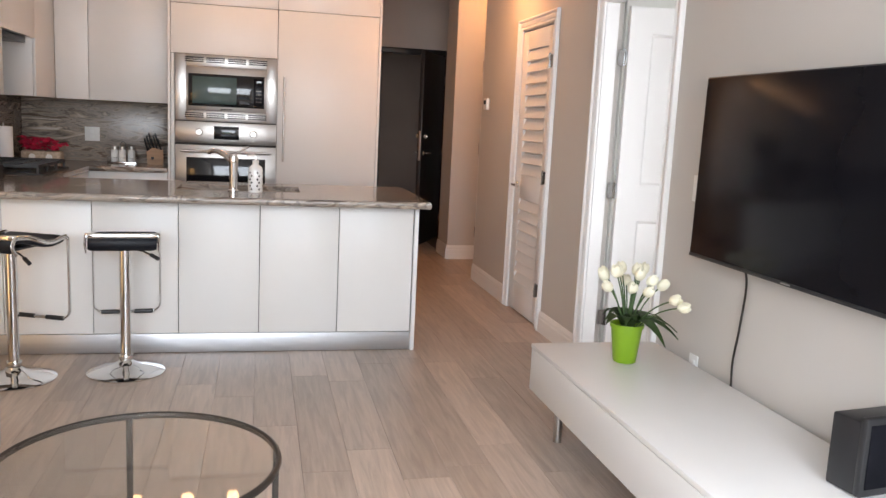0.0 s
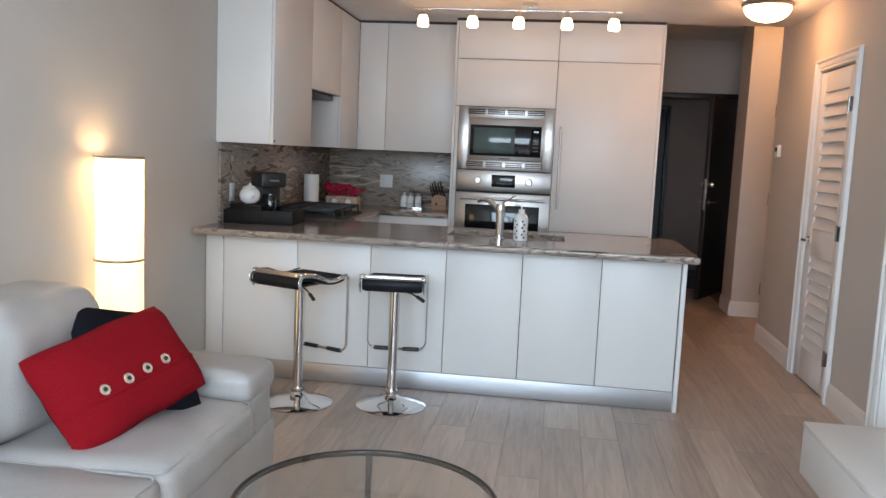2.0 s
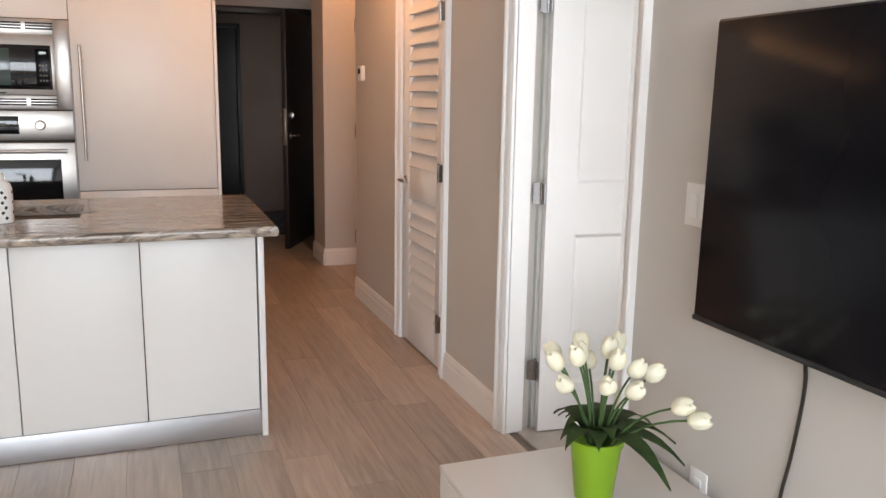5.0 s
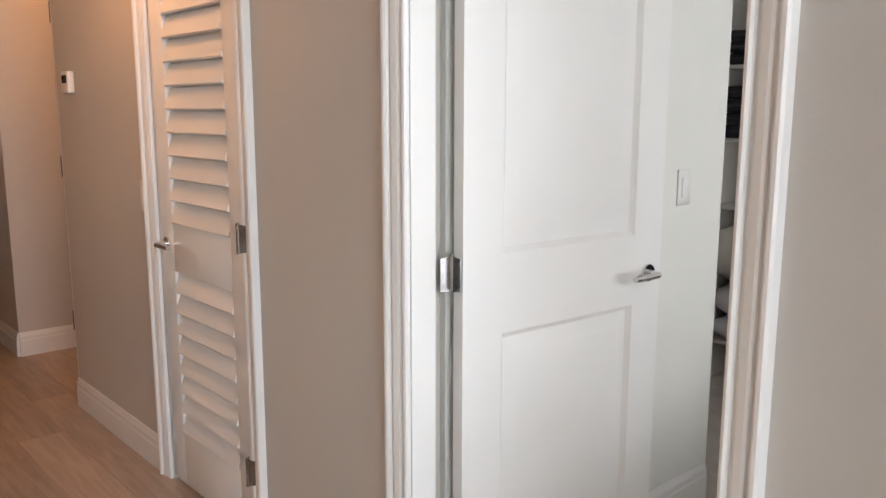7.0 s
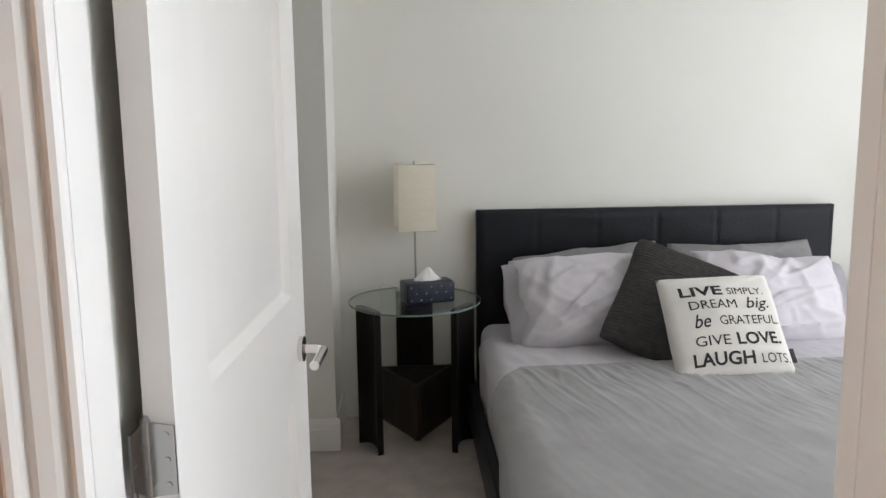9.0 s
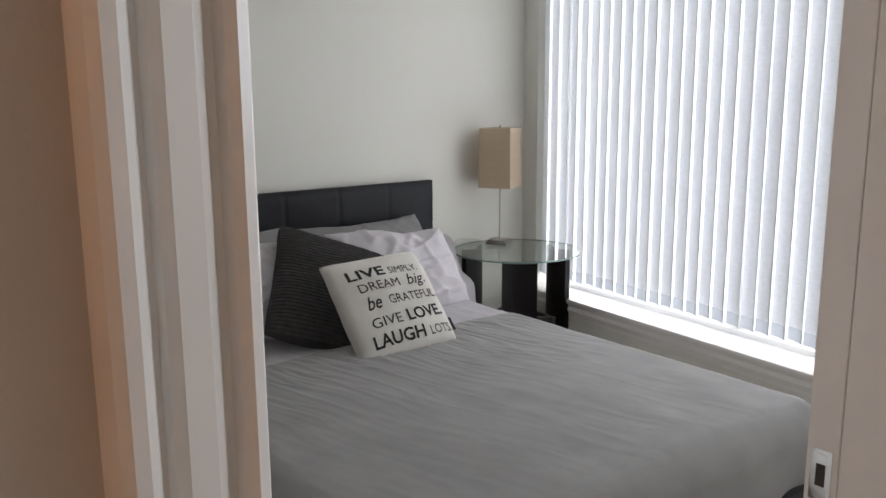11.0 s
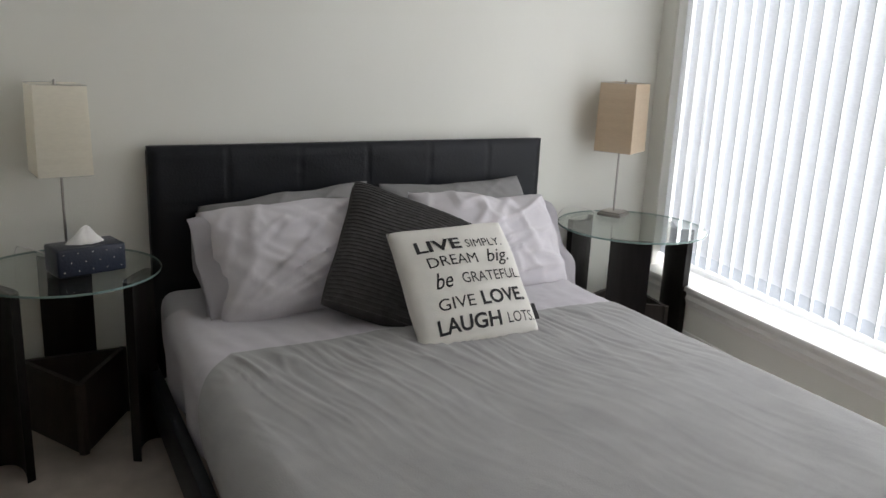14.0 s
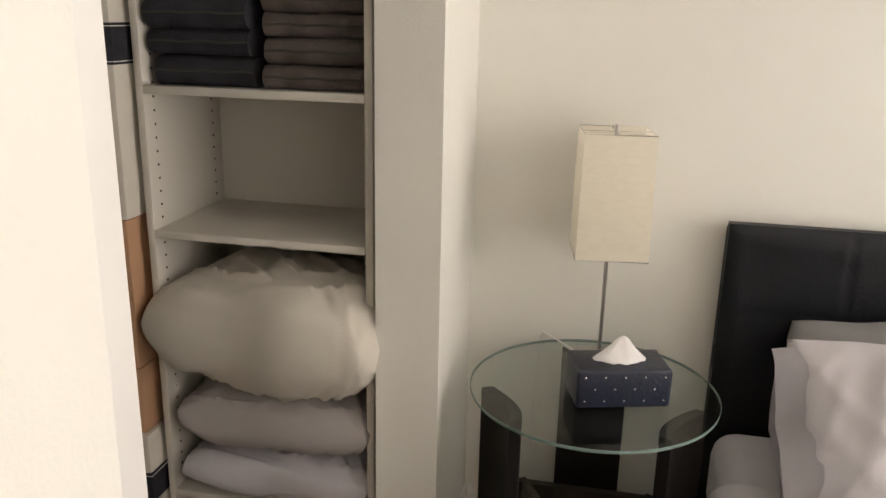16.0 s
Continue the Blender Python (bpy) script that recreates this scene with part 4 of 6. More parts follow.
# ---- bar stools ----
def bar_stool():
    s = thing("bar_stool", pose(0, 0, 0), "chrome gas-lift bar stool with a black padded seat", "bar stool", "stools at the island")
    bm = lathe(BM(), [(0.192, 0.0), (0.194, 0.006), (0.185, 0.012), (0.12, 0.028), (0.06, 0.045), (0.036, 0.062), (0.031, 0.075), (0.0, 0.075)], n=48)
    part("base_disc", bm, M_CHROME, s)
    part("collar", lathe(BM(), [(0.034, 0.068), (0.038, 0.080), (0.034, 0.094), (0.0, 0.094)], n=28), M_CHROME, s)
    part("lower_column", cyl(BM(), (0, 0, 0.08), (0, 0, 0.33), 0.026, n=28), M_CHROME, s)
    part("gas_lift", cyl(BM(), (0, 0, 0.33), (0, 0, 0.664), 0.0285, n=28), M_CHROME, s)
    part("seat_plate", box(BM(), (-0.08, -0.07, 0.662), (0.08, 0.09, 0.676), 0.004), M_BLACK, s)
    # the seat: low at the sitter's side, curving up into a short back; the flat chrome band runs round both sides and down to the footrest
    prof = [(-0.178, 0.682), (-0.194, 0.700), (-0.190, 0.724), (-0.15, 0.733), (-0.06, 0.716), (0.03, 0.690), (0.09, 0.684), (0.15, 0.690), (0.185, 0.698)]
    w = 0.168
    bm = BM()
    pts = rounded([(0, *p) for p in prof], 0.012, 3)
    rows = []
    for i, p in enumerate(pts):
        t = (pts[min(i + 1, len(pts) - 1)] - pts[max(i - 1, 0)]).normalized()
        nv = Vector((0, -t.z, t.y))
        rows.append([bm.verts.new((x, p.y + nv.y * dz, p.z + nv.z * dz)) for x, dz in ((-w + 0.010, -0.016), (-w + 0.010, 0.008), (-w + 0.03, 0.016), (w - 0.03, 0.016), (w - 0.010, 0.008), (w - 0.010, -0.016))])
    for a, b in zip(rows, rows[1:]):
        for k in range(6):
            bm.faces.new((a[k], a[(k + 1) % 6], b[(k + 1) % 6], b[k]))
    bm.faces.new(rows[0])
    bm.faces.new(rows[-1])
    part("seat", bm, M_LEATHER_B, s, "black padded seat")
    for sx in (-1, 1):
        x = sx * w
        path = rounded([(x, -0.176, 0.668), (x, -0.212, 0.698), (x, -0.188, 0.748), (x, -0.08, 0.736), (x, 0.03, 0.698), (x, 0.10, 0.694), (x, 0.17, 0.706), (x, 0.206, 0.706), (x, 0.208, 0.66), (x, 0.208, 0.30), (x * 0.82, 0.208, 0.277)], 0.024)
        bm = tube(BM(), path, 0.006, 8, flat=0.012)
        part("side_band", bm, M_CHROME, s, "flat chrome side band")
    bm = tube(BM(), rounded([(-w, -0.182, 0.745), (-w * 0.9, -0.194, 0.745), (w * 0.9, -0.194, 0.745), (w, -0.182, 0.745)], 0.02), 0.006, 8, flat=0.014)
    part("front_band", bm, M_CHROME, s, "chrome front rail")
    bm = tube(BM(), [(-w * 0.82, 0.208, 0.277), (-w * 0.6, 0.209, 0.274), (w * 0.6, 0.209, 0.274), (w * 0.82, 0.208, 0.277)], 0.008, 12)
    f = part("footrest", bm, M_CHROME, s)
    for a in (-1, 1):
        part("grip", cyl(BM(), (a * 0.13, 0.209, 0.274), (a * 0.035, 0.209, 0.274), 0.012, n=16), M_BLACK, f, "black rubber sleeve")
    bm = tube(BM(), [(0.03, -0.02, 0.655), (0.09, -0.05, 0.645), (0.13, -0.07, 0.628)], 0.005, 8)
    lv = part("lift_lever", bm, M_CHROME, s)
    part("lever_grip", tube(BM(), [(0.125, -0.068, 0.632), (0.165, -0.085, 0.610)], 0.010, 10), M_BLACK, lv)
    return s


stool = bar_stool()
stool.matrix_world = pose(-0.405, 4.835, 0.001, 0, 0, 6)
s2 = copy_thing(stool, pose(-0.915, 4.745, 0.001, 0, 0, -22))
s2["label"] = "chrome gas-lift bar stool swivelled sideways, black padded seat"


# ---- living room ----
def sofa():
    t = thing("sofa", pose(0, 0, 0), "pale grey leather sofa with wide padded arms", "sofa")
    xb, xf, y0, y1 = -1.62, -0.70, 1.10, 3.74

    def soft(name, a, b, bev, seed, amp=0.006, label="", sub=5):
        bm = box(BM(), a, b)
        bmesh.ops.subdivide_edges(bm, edges=bm.edges, cuts=sub, use_grid_fill=True)
        c = [(p + q) / 2 for p, q in zip(a, b)]
        hlf = [abs(q - p) / 2 for p, q in zip(a, b)]
        for v in bm.verts:
            d = [(v.co[k] - c[k]) / hlf[k] for k in range(3)]
            r = [hlf[k] - bev for k in range(3)]
            base = Vector([max(-r[k], min(r[k], v.co[k] - c[k])) for k in range(3)])
            rest = v.co - Vector(c) - base
            if rest.length > 1e-6:
                rest = rest.normalized() * min(bev, max(abs(q) for q in rest))
            v.co = Vector(c) + base + rest
            k = noise.noise(v.co * 5.0 + Vector((seed, seed * 2, 0)))
            v.co += Vector(d).normalized() * (amp * k + 0.010 * (1 - min(1, max(abs(d[0]), abs(d[1])) ** 3)) * (1 if d[2] > 0.9 else 0))
        return part(name, bm, M_LEATHER_W, t, label, 60)

    soft("base", (xb, y0 + 0.02, 0.06), (xf + 0.03, y1 - 0.02, 0.28), 0.03, 1)
    soft("seat_cushion", (-1.30, 2.722, 0.265), (xf + 0.04, 3.46, 0.425), 0.05, 2, 0.016, sub=14)
    soft("seat_cushion", (-1.30, 1.42, 0.265), (xf + 0.04, 2.718, 0.425), 0.05, 3, 0.016, sub=14)
    soft("front_rail", (-0.80, 1.42, 0.05), (xf + 0.025, 3.46, 0.262), 0.03, 4)
    soft("arm", (-1.52, 3.47, 0.05), (xf + 0.005, y1, 0.46), 0.05, 5, sub=10)
    soft("arm_pad", (-1.50, 3.445, 0.40), (xf + 0.012, y1 + 0.005, 0.525), 0.045, 6, 0.008, sub=12)
    soft("arm", (-1.52, y0, 0.05), (xf + 0.005, 1.40, 0.525), 0.06, 7, sub=8)
    soft("back_frame", (xb, y0 + 0.02, 0.06), (-1.36, y1 - 0.05, 0.70), 0.06, 8)
    soft("back_cushion", (-1.58, 2.742, 0.40), (-1.20, 3.36, 0.865), 0.12, 9, 0.014, sub=14)
    soft("back_cushion", (-1.58, 1.40, 0.40), (-1.20, 2.738, 0.865), 0.12, 10, 0.014, sub=14)
    for y0_, y1_ in ((2.722, 3.46), (1.42, 2.718)):
        bm = tube(BM(), rounded([(-1.25, y0_ + 0.012, 0.412), (xf + 0.022, y0_ + 0.012, 0.412), (xf + 0.022, y1_ - 0.012, 0.412), (-1.25, y1_ - 0.012, 0.412)], 0.04), 0.004, 6)
        part("seam_piping", bm, M_LEATHER_W, t)
    bm = tube(BM(), rounded([(-1.45, 3.462, 0.505), (xf - 0.008, 3.462, 0.505), (xf - 0.008, 3.725, 0.505), (-1.45, 3.725, 0.505)], 0.03), 0.0035, 6)
    part("seam_piping", bm, M_LEATHER_W, t)
    for y in (1.2, 3.6):
        for x in (-1.5, -0.8):
            part("foot", box(BM(), (x - 0.03, y - 0.03, 0.0), (x + 0.03, y + 0.03, 0.07), 0.004), M_BLACK, t)
    return t


sofa()


def cushions():
    # red knitted cushion leaning across a black one
    t = thing("cushion", quad_pose(Vector((-1.02, 3.10, 0.592)), (0.20, 0.56, 0.04), (-0.22, 0.03, 0.30)) @ pose(0, 0, 0, 0, 0, 7), "red knitted cushion with four round buttons", "cushion", "sofa cushions")
    bm, at = pad(0.62, 0.375, 0.17, 3, 0.005, 0.03, 30, 5.0, 0.45, 0.012)
    part("cover", bm, M_RED, t, "chunky red knit")
    for k, u in enumerate((-0.50, -0.17, 0.13, 0.42)):
        p = at(u, -0.16, 1)
        bm = lathe(BM(), [(0.0, -0.004), (0.017, -0.002), (0.019, 0.003), (0.016, 0.007), (0.010, 0.004), (0.0, 0.004)], p, 20)
        b = part("button", bm, M_BUTTON, t, "pale horn button")
        part("button_eye", cyl(BM(), p + Vector((0, 0, 0.003)), p + Vector((0, 0, 0.0065)), 0.008, n=14), M_BLACK, b)
    bm = BM()
    strip = [at(-0.98 + 1.96 * k / 30, -0.30, 1) + Vector((0, 0, 0.003)) for k in range(31)]
    part("placket", tube(bm, strip, 0.006, 6, flat=0.003), M_RED, t)
    d = Vector((0.40, 0.17, -0.355)).normalized()
    e = Vector((-0.10, 0.93, 0.30))
    e = (e - d * e.dot(d)).normalized()
    t = thing("cushion", quad_pose(Vector((-1.050, 3.240, 0.610)), d + e, e - d), "plain black cushion behind the red one", "cushion", "sofa cushions")
    bm, at = pad(0.47, 0.47, 0.11, 5, 0.004, 0.07)
    part("cover", bm, M_BLACKCLOTH, t)


cushions()


def floor_lamp():
    t = thing("floor_lamp", pose(-1.528, 3.98, 0), "tall cylindrical paper floor lamp, lit", "floor lamp")
    part("base_disc", lathe(BM(), [(0.125, 0), (0.127, 0.008), (0.118, 0.018), (0.02, 0.022), (0.0, 0.022)], n=40), M_STEEL, t)
    part("stem", cyl(BM(), (0, 0, 0.02), (0, 0, 1.25), 0.008, n=12), M_STEEL, t)
    for z0, z1 in ((0.14, 0.852), (0.862, 1.320)):
        bm = BM()
        n = 48
        ra = [[bm.verts.new((r * math.cos(2 * math.pi * k / n), r * math.sin(2 * math.pi * k / n), z)) for k in range(n)] for r, z in ((0.104, z0), (0.105, (z0 + z1) / 2), (0.104, z1))]
        for a, b in zip(ra, ra[1:]):
            for k in range(n):
                bm.faces.new((a[k], a[(k + 1) % n], b[(k + 1) % n], b[k]))
        part("shade", bm, M_LAMPPAPER, t, "glowing paper shade")
    for z in (0.14, 0.857, 1.322):
        part("ring", tube(BM(), [(0.106 * math.cos(a), 0.106 * math.sin(a), z) for a in [2 * math.pi * k / 40 for k in range(40)]], 0.006, 8, True), M_STEEL, t, "steel ring")
    for a in (0.6, 2.7, 4.8):
        part("rod", cyl(BM(), (0.101 * math.cos(a), 0.101 * math.sin(a), 0.14), (0.101 * math.cos(a), 0.101 * math.sin(a), 1.32), 0.003, n=8), M_STEEL, t)


floor_lamp()
lamp("floor_lamp_bulb", "POINT", pose(-1.528, 3.98, 1.24), 3.2, (1.0, 0.62, 0.30), 0.05)


def coffee_table():
    c, r, z = (-0.045, 2.695), 0.372, 0.42
    t = thing("coffee_table", pose(c[0], c[1], 0), "round glass coffee table on a slim dark metal frame", "coffee table")
    ring = [2 * math.pi * k / 64 for k in range(64)]
    part("top_ring", tube(BM(), [(r * math.cos(a), r * math.sin(a), z - 0.006) for a in ring], 0.009, 8, True, 0.011), M_BRONZE, t)
    g = part("glass_top", cyl(BM(), (0, 0, z - 0.006), (0, 0, z + 0.002), r - 0.008, n=64), M_GLASS, t, "clear glass top")
    g.visible_shadow = False
    part("lower_ring", tube(BM(), [(r * math.cos(a), r * math.sin(a), 0.008) for a in ring], 0.008, 8, True), M_BRONZE, t)
    for a in (1.78, 0.18, -1.4, 3.4):
        x, y = r * math.cos(a), r * math.sin(a)
        part("leg", box(BM(), (x - 0.009, y - 0.009, 0.0), (x + 0.009, y + 0.009, z - 0.01), 0.002), M_BRONZE, t)
    f = thing("artificial_rose", pose(-0.075, 2.27, z + 0.002), "cream-yellow fabric rose head on the glass table", "flower")
    rnd = random.Random(8)
    for k in range(14):
        a, tilt = k * 2.4, 0.25 + 0.06 * k
        bm = BM()
        m = pose(0, 0, 0.02, 0, 0, math.degrees(a)) @ pose(0.006 + 0.0022 * k, 0, 0.035 - 0.0018 * k, 0, math.degrees(tilt), 0)
        rows = [[bm.verts.new((0.010 * math.sin(3 * j / 5) + 0.004 * abs(i), 0.016 * i / 2 * (1 - 0.25 * j / 5), 0.030 * j / 5)) for i in (-2, -1, 0, 1, 2)] for j in range(6)]
        for p, q in zip(rows, rows[1:]):
            for i in range(4):
                bm.faces.new((p[i], p[i + 1], q[i + 1], q[i]))
        bmesh.ops.solidify(bm, geom=bm.faces, thickness=0.001)
        bmesh.ops.transform(bm, matrix=m, verts=bm.verts)
        part("petal", bm, M_YELLOW, f, smooth=60)
    bm = lathe(BM(), [(0.0, 0.0), (0.02, 0.002), (0.016, 0.02), (0.0, 0.03)], n=14)
    part("calyx", bm, M_LEAF, f)


coffee_table()


def console():
    t = thing("tv_console", pose(0, 0, 0), "low glossy white media console on steel legs", "media console")
    x0, x1, y0, y1, z0, z1 = 1.484, 2.09, 1.72, 3.905, 0.178, 0.392
    part("body", box(BM(), (x0 + 0.02, y0, z0), (x1, y1, z1 - 0.021), 0.002), M_CAB, t)
    part("top", box(BM(), (x0, y0 - 0.002, z1 - 0.02), (x1 + 0.002, y1 + 0.002, z1), 0.003), M_CAB, t, "glossy white top")
    part("drop_front", box(BM(), (x0 + 0.002, y0 + 0.001, z0), (x0 + 0.0195, y1 - 0.001, z1 - 0.0225), 0.002), M_CAB, t)
    for x in (x0 + 0.075, x1 - 0.08):
        for y in (y0 + 0.2, y1 - 0.205):
            part("leg", cyl(BM(), (x, y, 0), (x, y, z0 + 0.004), 0.019, n=20), M_STEEL, t, "round steel leg")
    return t


console()


def television():
    t = thing("television", pose(2.028, 3.552, 0.868, 0, 0.6, 0), "large flat black television on a wall bracket, switched off", "television")
    W, H = 1.30, 0.732
    part("housing", box(BM(), (0.004, -W, 0), (0.034, 0, H), 0.004), M_BLACK, t)
    part("back_bulge", box(BM(), (0.034, -W + 0.25, 0.06), (0.060, -0.25, H - 0.18), 0.01), M_BLACK, t)
    part("screen", box(BM(), (-0.0005, -W + 0.006, 0.014), (0.0035, -0.006, H - 0.006), 0.001), M_SCREEN, t, "dark glossy screen")
    part("bezel", box(BM(), (-0.0015, -W, 0.0), (0.0035, 0, 0.013), 0.001), M_BLACK, t)
    part("badge", box(BM(), (-0.0028, -W / 2 - 0.025, 0.004), (-0.0014, -W / 2 + 0.025, 0.010)), M_STEEL, t)
    part("wall_bracket", box(BM(), (0.060, -0.85, 0.2), (0.098, -0.45, 0.5), 0.004), M_BLACK, t)


television()


def cable(name, pts, r=0.0035, material=None, label="thin dark cable hanging down the wall"):
    sm = []
    P = [Vector(p) for p in pts]
    for i in range(len(P) - 1):
        p0, p1, p2, p3 = P[max(0, i - 1)], P[i], P[i + 1], P[min(len(P) - 1, i + 2)]
        for k in range(8):
            s = k / 8
            sm.append(0.5 * ((2 * p1) + (p2 - p0) * s + (2 * p0 - 5 * p1 + 4 * p2 - p3) * s * s + (3 * p1 - p0 - 3 * p2 + p3) * s ** 3))
    sm.append(P[-1])
    return tagged(part(name, tube(BM(), sm, r, 8), material or M_BRONZE, None), label, "cable")


cable("cable", [(2.09, 3.26, 0.90), (2.115, 3.255, 0.80), (2.118, 3.275, 0.62), (2.12, 3.30, 0.48), (2.12, 3.295, 0.36), (2.12, 3.30, 0.2)], 0.0045)
cable("cable", [(2.09, 2.44, 0.88), (2.116, 2.445, 0.78), (2.118, 2.47, 0.66), (2.12, 2.46, 0.56), (2.12, 2.45, 0.3)], 0.0045)


def tulips():
    t = thing("potted_tulips", pose(1.80, 3.605, 0.393), "white artificial tulips in a lime green pot", "potted plant")
    part("pot", lathe(BM(), [(0.0, 0), (0.046, 0), (0.049, 0.004), (0.066, 0.150), (0.071, 0.151), (0.072, 0.168), (0.064, 0.168), (0.061, 0.150), (0.0, 0.148)], n=32), M_GREENPOT, t, "lime green plastic pot")
    rnd = random.Random(11)
    heads = []
    for k in range(15):
        a = k * 2.399 + rnd.uniform(-0.3, 0.3)
        r = 0.02 + 0.105 * math.sqrt(k / 15)
        z = 0.385 - 3.2 * r * r + rnd.uniform(-0.035, 0.02)
        heads.append((r * math.cos(a), r * math.sin(a), z))
    heads += [(0.09, -0.19, 0.305), (0.11, -0.225, 0.285)]
    for i, (x, y, z) in enumerate(heads):
        base = Vector((x * 0.18, y * 0.18, 0.145))
        top = Vector((x, y, z))
        mid = (base + top) / 2 + Vector((-x * 0.15, -y * 0.15, 0.03))
        bm = tube(BM(), [base * (1 - s) ** 2 + mid * (2 * s * (1 - s)) + top * s * s for s in [k / 6 for k in range(7)]], 0.003, 6)
        st = part("stem", bm, M_LEAF, t)
        ax = (top - mid).normalized()
        m = Matrix.Translation(top) @ ax.to_track_quat("Z", "Y").to_matrix().to_4x4()
        bm, rings = BM(), []
        for rad, h in ((0.004, -0.006), (0.014, -0.001), (0.0205, 0.010), (0.0225, 0.021), (0.0205, 0.033), (0.0150, 0.043), (0.0085, 0.048), (0.005, 0.043)):
            rings.append([bm.verts.new((rad * (1 + 0.07 * math.cos(3 * a + i)) * math.cos(a), rad * (1 + 0.07 * math.cos(3 * a + i)) * math.sin(a), h + 0.004 * math.cos(3 * a + i) * (h > 0.03))) for a in [2 * math.pi * q / 18 for q in range(18)]])
        for r0, r1 in zip(rings, rings[1:]):
            for q in range(18):
                bm.faces.new((r0[q], r0[(q + 1) % 18], r1[(q + 1) % 18], r1[q]))
        bm.faces.new(rings[0])
        bm.faces.new(rings[-1])
        bmesh.ops.transform(bm, matrix=m, verts=bm.verts)
        part("tulip_head", bm, M_PETAL, st, "cream-white tulip head", 60)
    for k in range(22):
        a = k * 2.399 + 0.9
        ln = rnd.uniform(0.17, 0.24) + (0.05 if k % 5 == 0 else 0)
        dr = Vector((math.cos(a), math.sin(a), 0))
        side = Vector((-dr.y, dr.x, 0))
        spread = rnd.uniform(0.85, 1.0) if k % 5 == 0 else rnd.uniform(0.2, 0.6)
        bm = BM()
        rows = []
        for j in range(9):
            s = j / 8
            p = dr * (0.02 + ln * spread * s ** 1.3) + Vector((0, 0, 0.145 + ln * (0.95 * s - (0.55 + 0.5 * spread) * s * s)))
            w = 0.029 * math.sin(math.pi * (0.12 + 0.88 * s)) + 0.001
            rows.append([bm.verts.new(p + side * w * q + Vector((0, 0, 0.006 * q * q))) for q in (-1, 0, 1)])
        for r0, r1 in zip(rows, rows[1:]):
            for q in range(2):
                bm.faces.new((r0[q], r0[q + 1], r1[q + 1], r1[q]))
        bmesh.ops.solidify(bm, geom=bm.faces, thickness=0.0008)
        part("leaf", bm, M_LEAF, t, smooth=60)


tulips()


# ---- bedroom ----
ZF = 0.004                    # carpet surface


def drape(x0, x1, y0, y1, z, drop_y, drop_x, seed, amp, nx=70, ny=90, r=0.06, lift=0.0, sharp=1.0, edge=0.0, slope=0.0):
    """Cloth laid over a bed top x0..x1, y0..y1 at height z, hanging over its sides (drop_y) and its foot at x0 (drop_x)."""
    bm = BM()
    rows = []
    for i in range(nx + 1):
        row = []
        for j in range(ny + 1):
            Y = y0 - drop_y + (y1 - y0 + 2 * drop_y) * j / ny
            over = max(0.0, y0 + 0.02 - Y, Y - (y1 - 0.14))
            X = x0 - drop_x + (x1 - slope * over - 0.25 * slope * max(0.0, over - 0.1) - x0 + drop_x) * i / nx
            ex, ey = max(0.0, x0 + r - X), max(0.0, y0 + r - Y, Y - (y1 - r))
            cx = max(X, x0 + r)
            cy = min(max(Y, y0 + r), y1 - r)
            e = math.hypot(ex, ey)
            px, py, pz = cx, cy, z
            if e > 1e-6:
                ux, uy = (-ex / e, (-1 if Y < y0 + r else 1) * ey / e if ey else 0.0)
                if e < r * math.pi / 2:
                    a = e / r
                    px, py, pz = cx + ux * r * math.sin(a), cy + uy * r * math.sin(a), z - r * (1 - math.cos(a))
                else:
                    d = e - r * math.pi / 2
                    flare = 0.03 * d - 0.55 * d * d + 0.016 * math.sin(19 * (X if ey > ex else Y) + seed) * min(1, d * 6)
                    px, py, pz = cx + ux * (r + flare), cy + uy * (r + flare), z - r - d
            q = Vector((X * 1.3 + seed, Y * 5.5 + 1.2 * noise.noise(Vector((X * 1.5, Y * 2, seed))), seed * 0.3))
            k = noise.noise(q) * 0.55 + 0.45 * noise.noise(Vector((X * 3.0 - Y * 4.0, Y * 7.0, seed + 4))) + 0.3 * noise.noise(Vector((X * 9, Y * 12, seed)))
            k = math.copysign(abs(k) ** sharp, k)
            ridge = max(0.0, 1 - abs(noise.noise(Vector((X * 1.1 + 0.9 * noise.noise(Vector((X, Y * 1.5, 2))), Y * 10.0 - X * 2.6, seed + 11)))) * 5.5)
            near = max(0.12, min(1.0, (X - 3.45) / 0.75))
            k = 0.6 * k + 0.60 * ridge * near
            fine = max(0.0, 1 - abs(noise.noise(Vector((X * 2.2, Y * 24 - X * 7.0 + 1.5 * noise.noise(Vector((X * 3, Y * 3, 1))), seed + 21)))) * 6.0)
            k += 0.60 * fine * near
            soft_ = 1.0 if e < 0.02 else 0.55
            row.append(bm.verts.new((px + (edge * noise.noise(Vector((Y * 4, seed, 0))) if i == nx else 0), py, pz + amp * k * soft_ * min(1.0, 0.25 + (nx - i) / 9) + lift * math.sin(math.pi * min(1, max(0, (Y - y0) / (y1 - y0)))) )))
        rows.append(row)
    for a, b in zip(rows, rows[1:]):
        for j in range(ny):
            bm.faces.new((a[j], a[j + 1], b[j + 1], b[j]))
    return bm


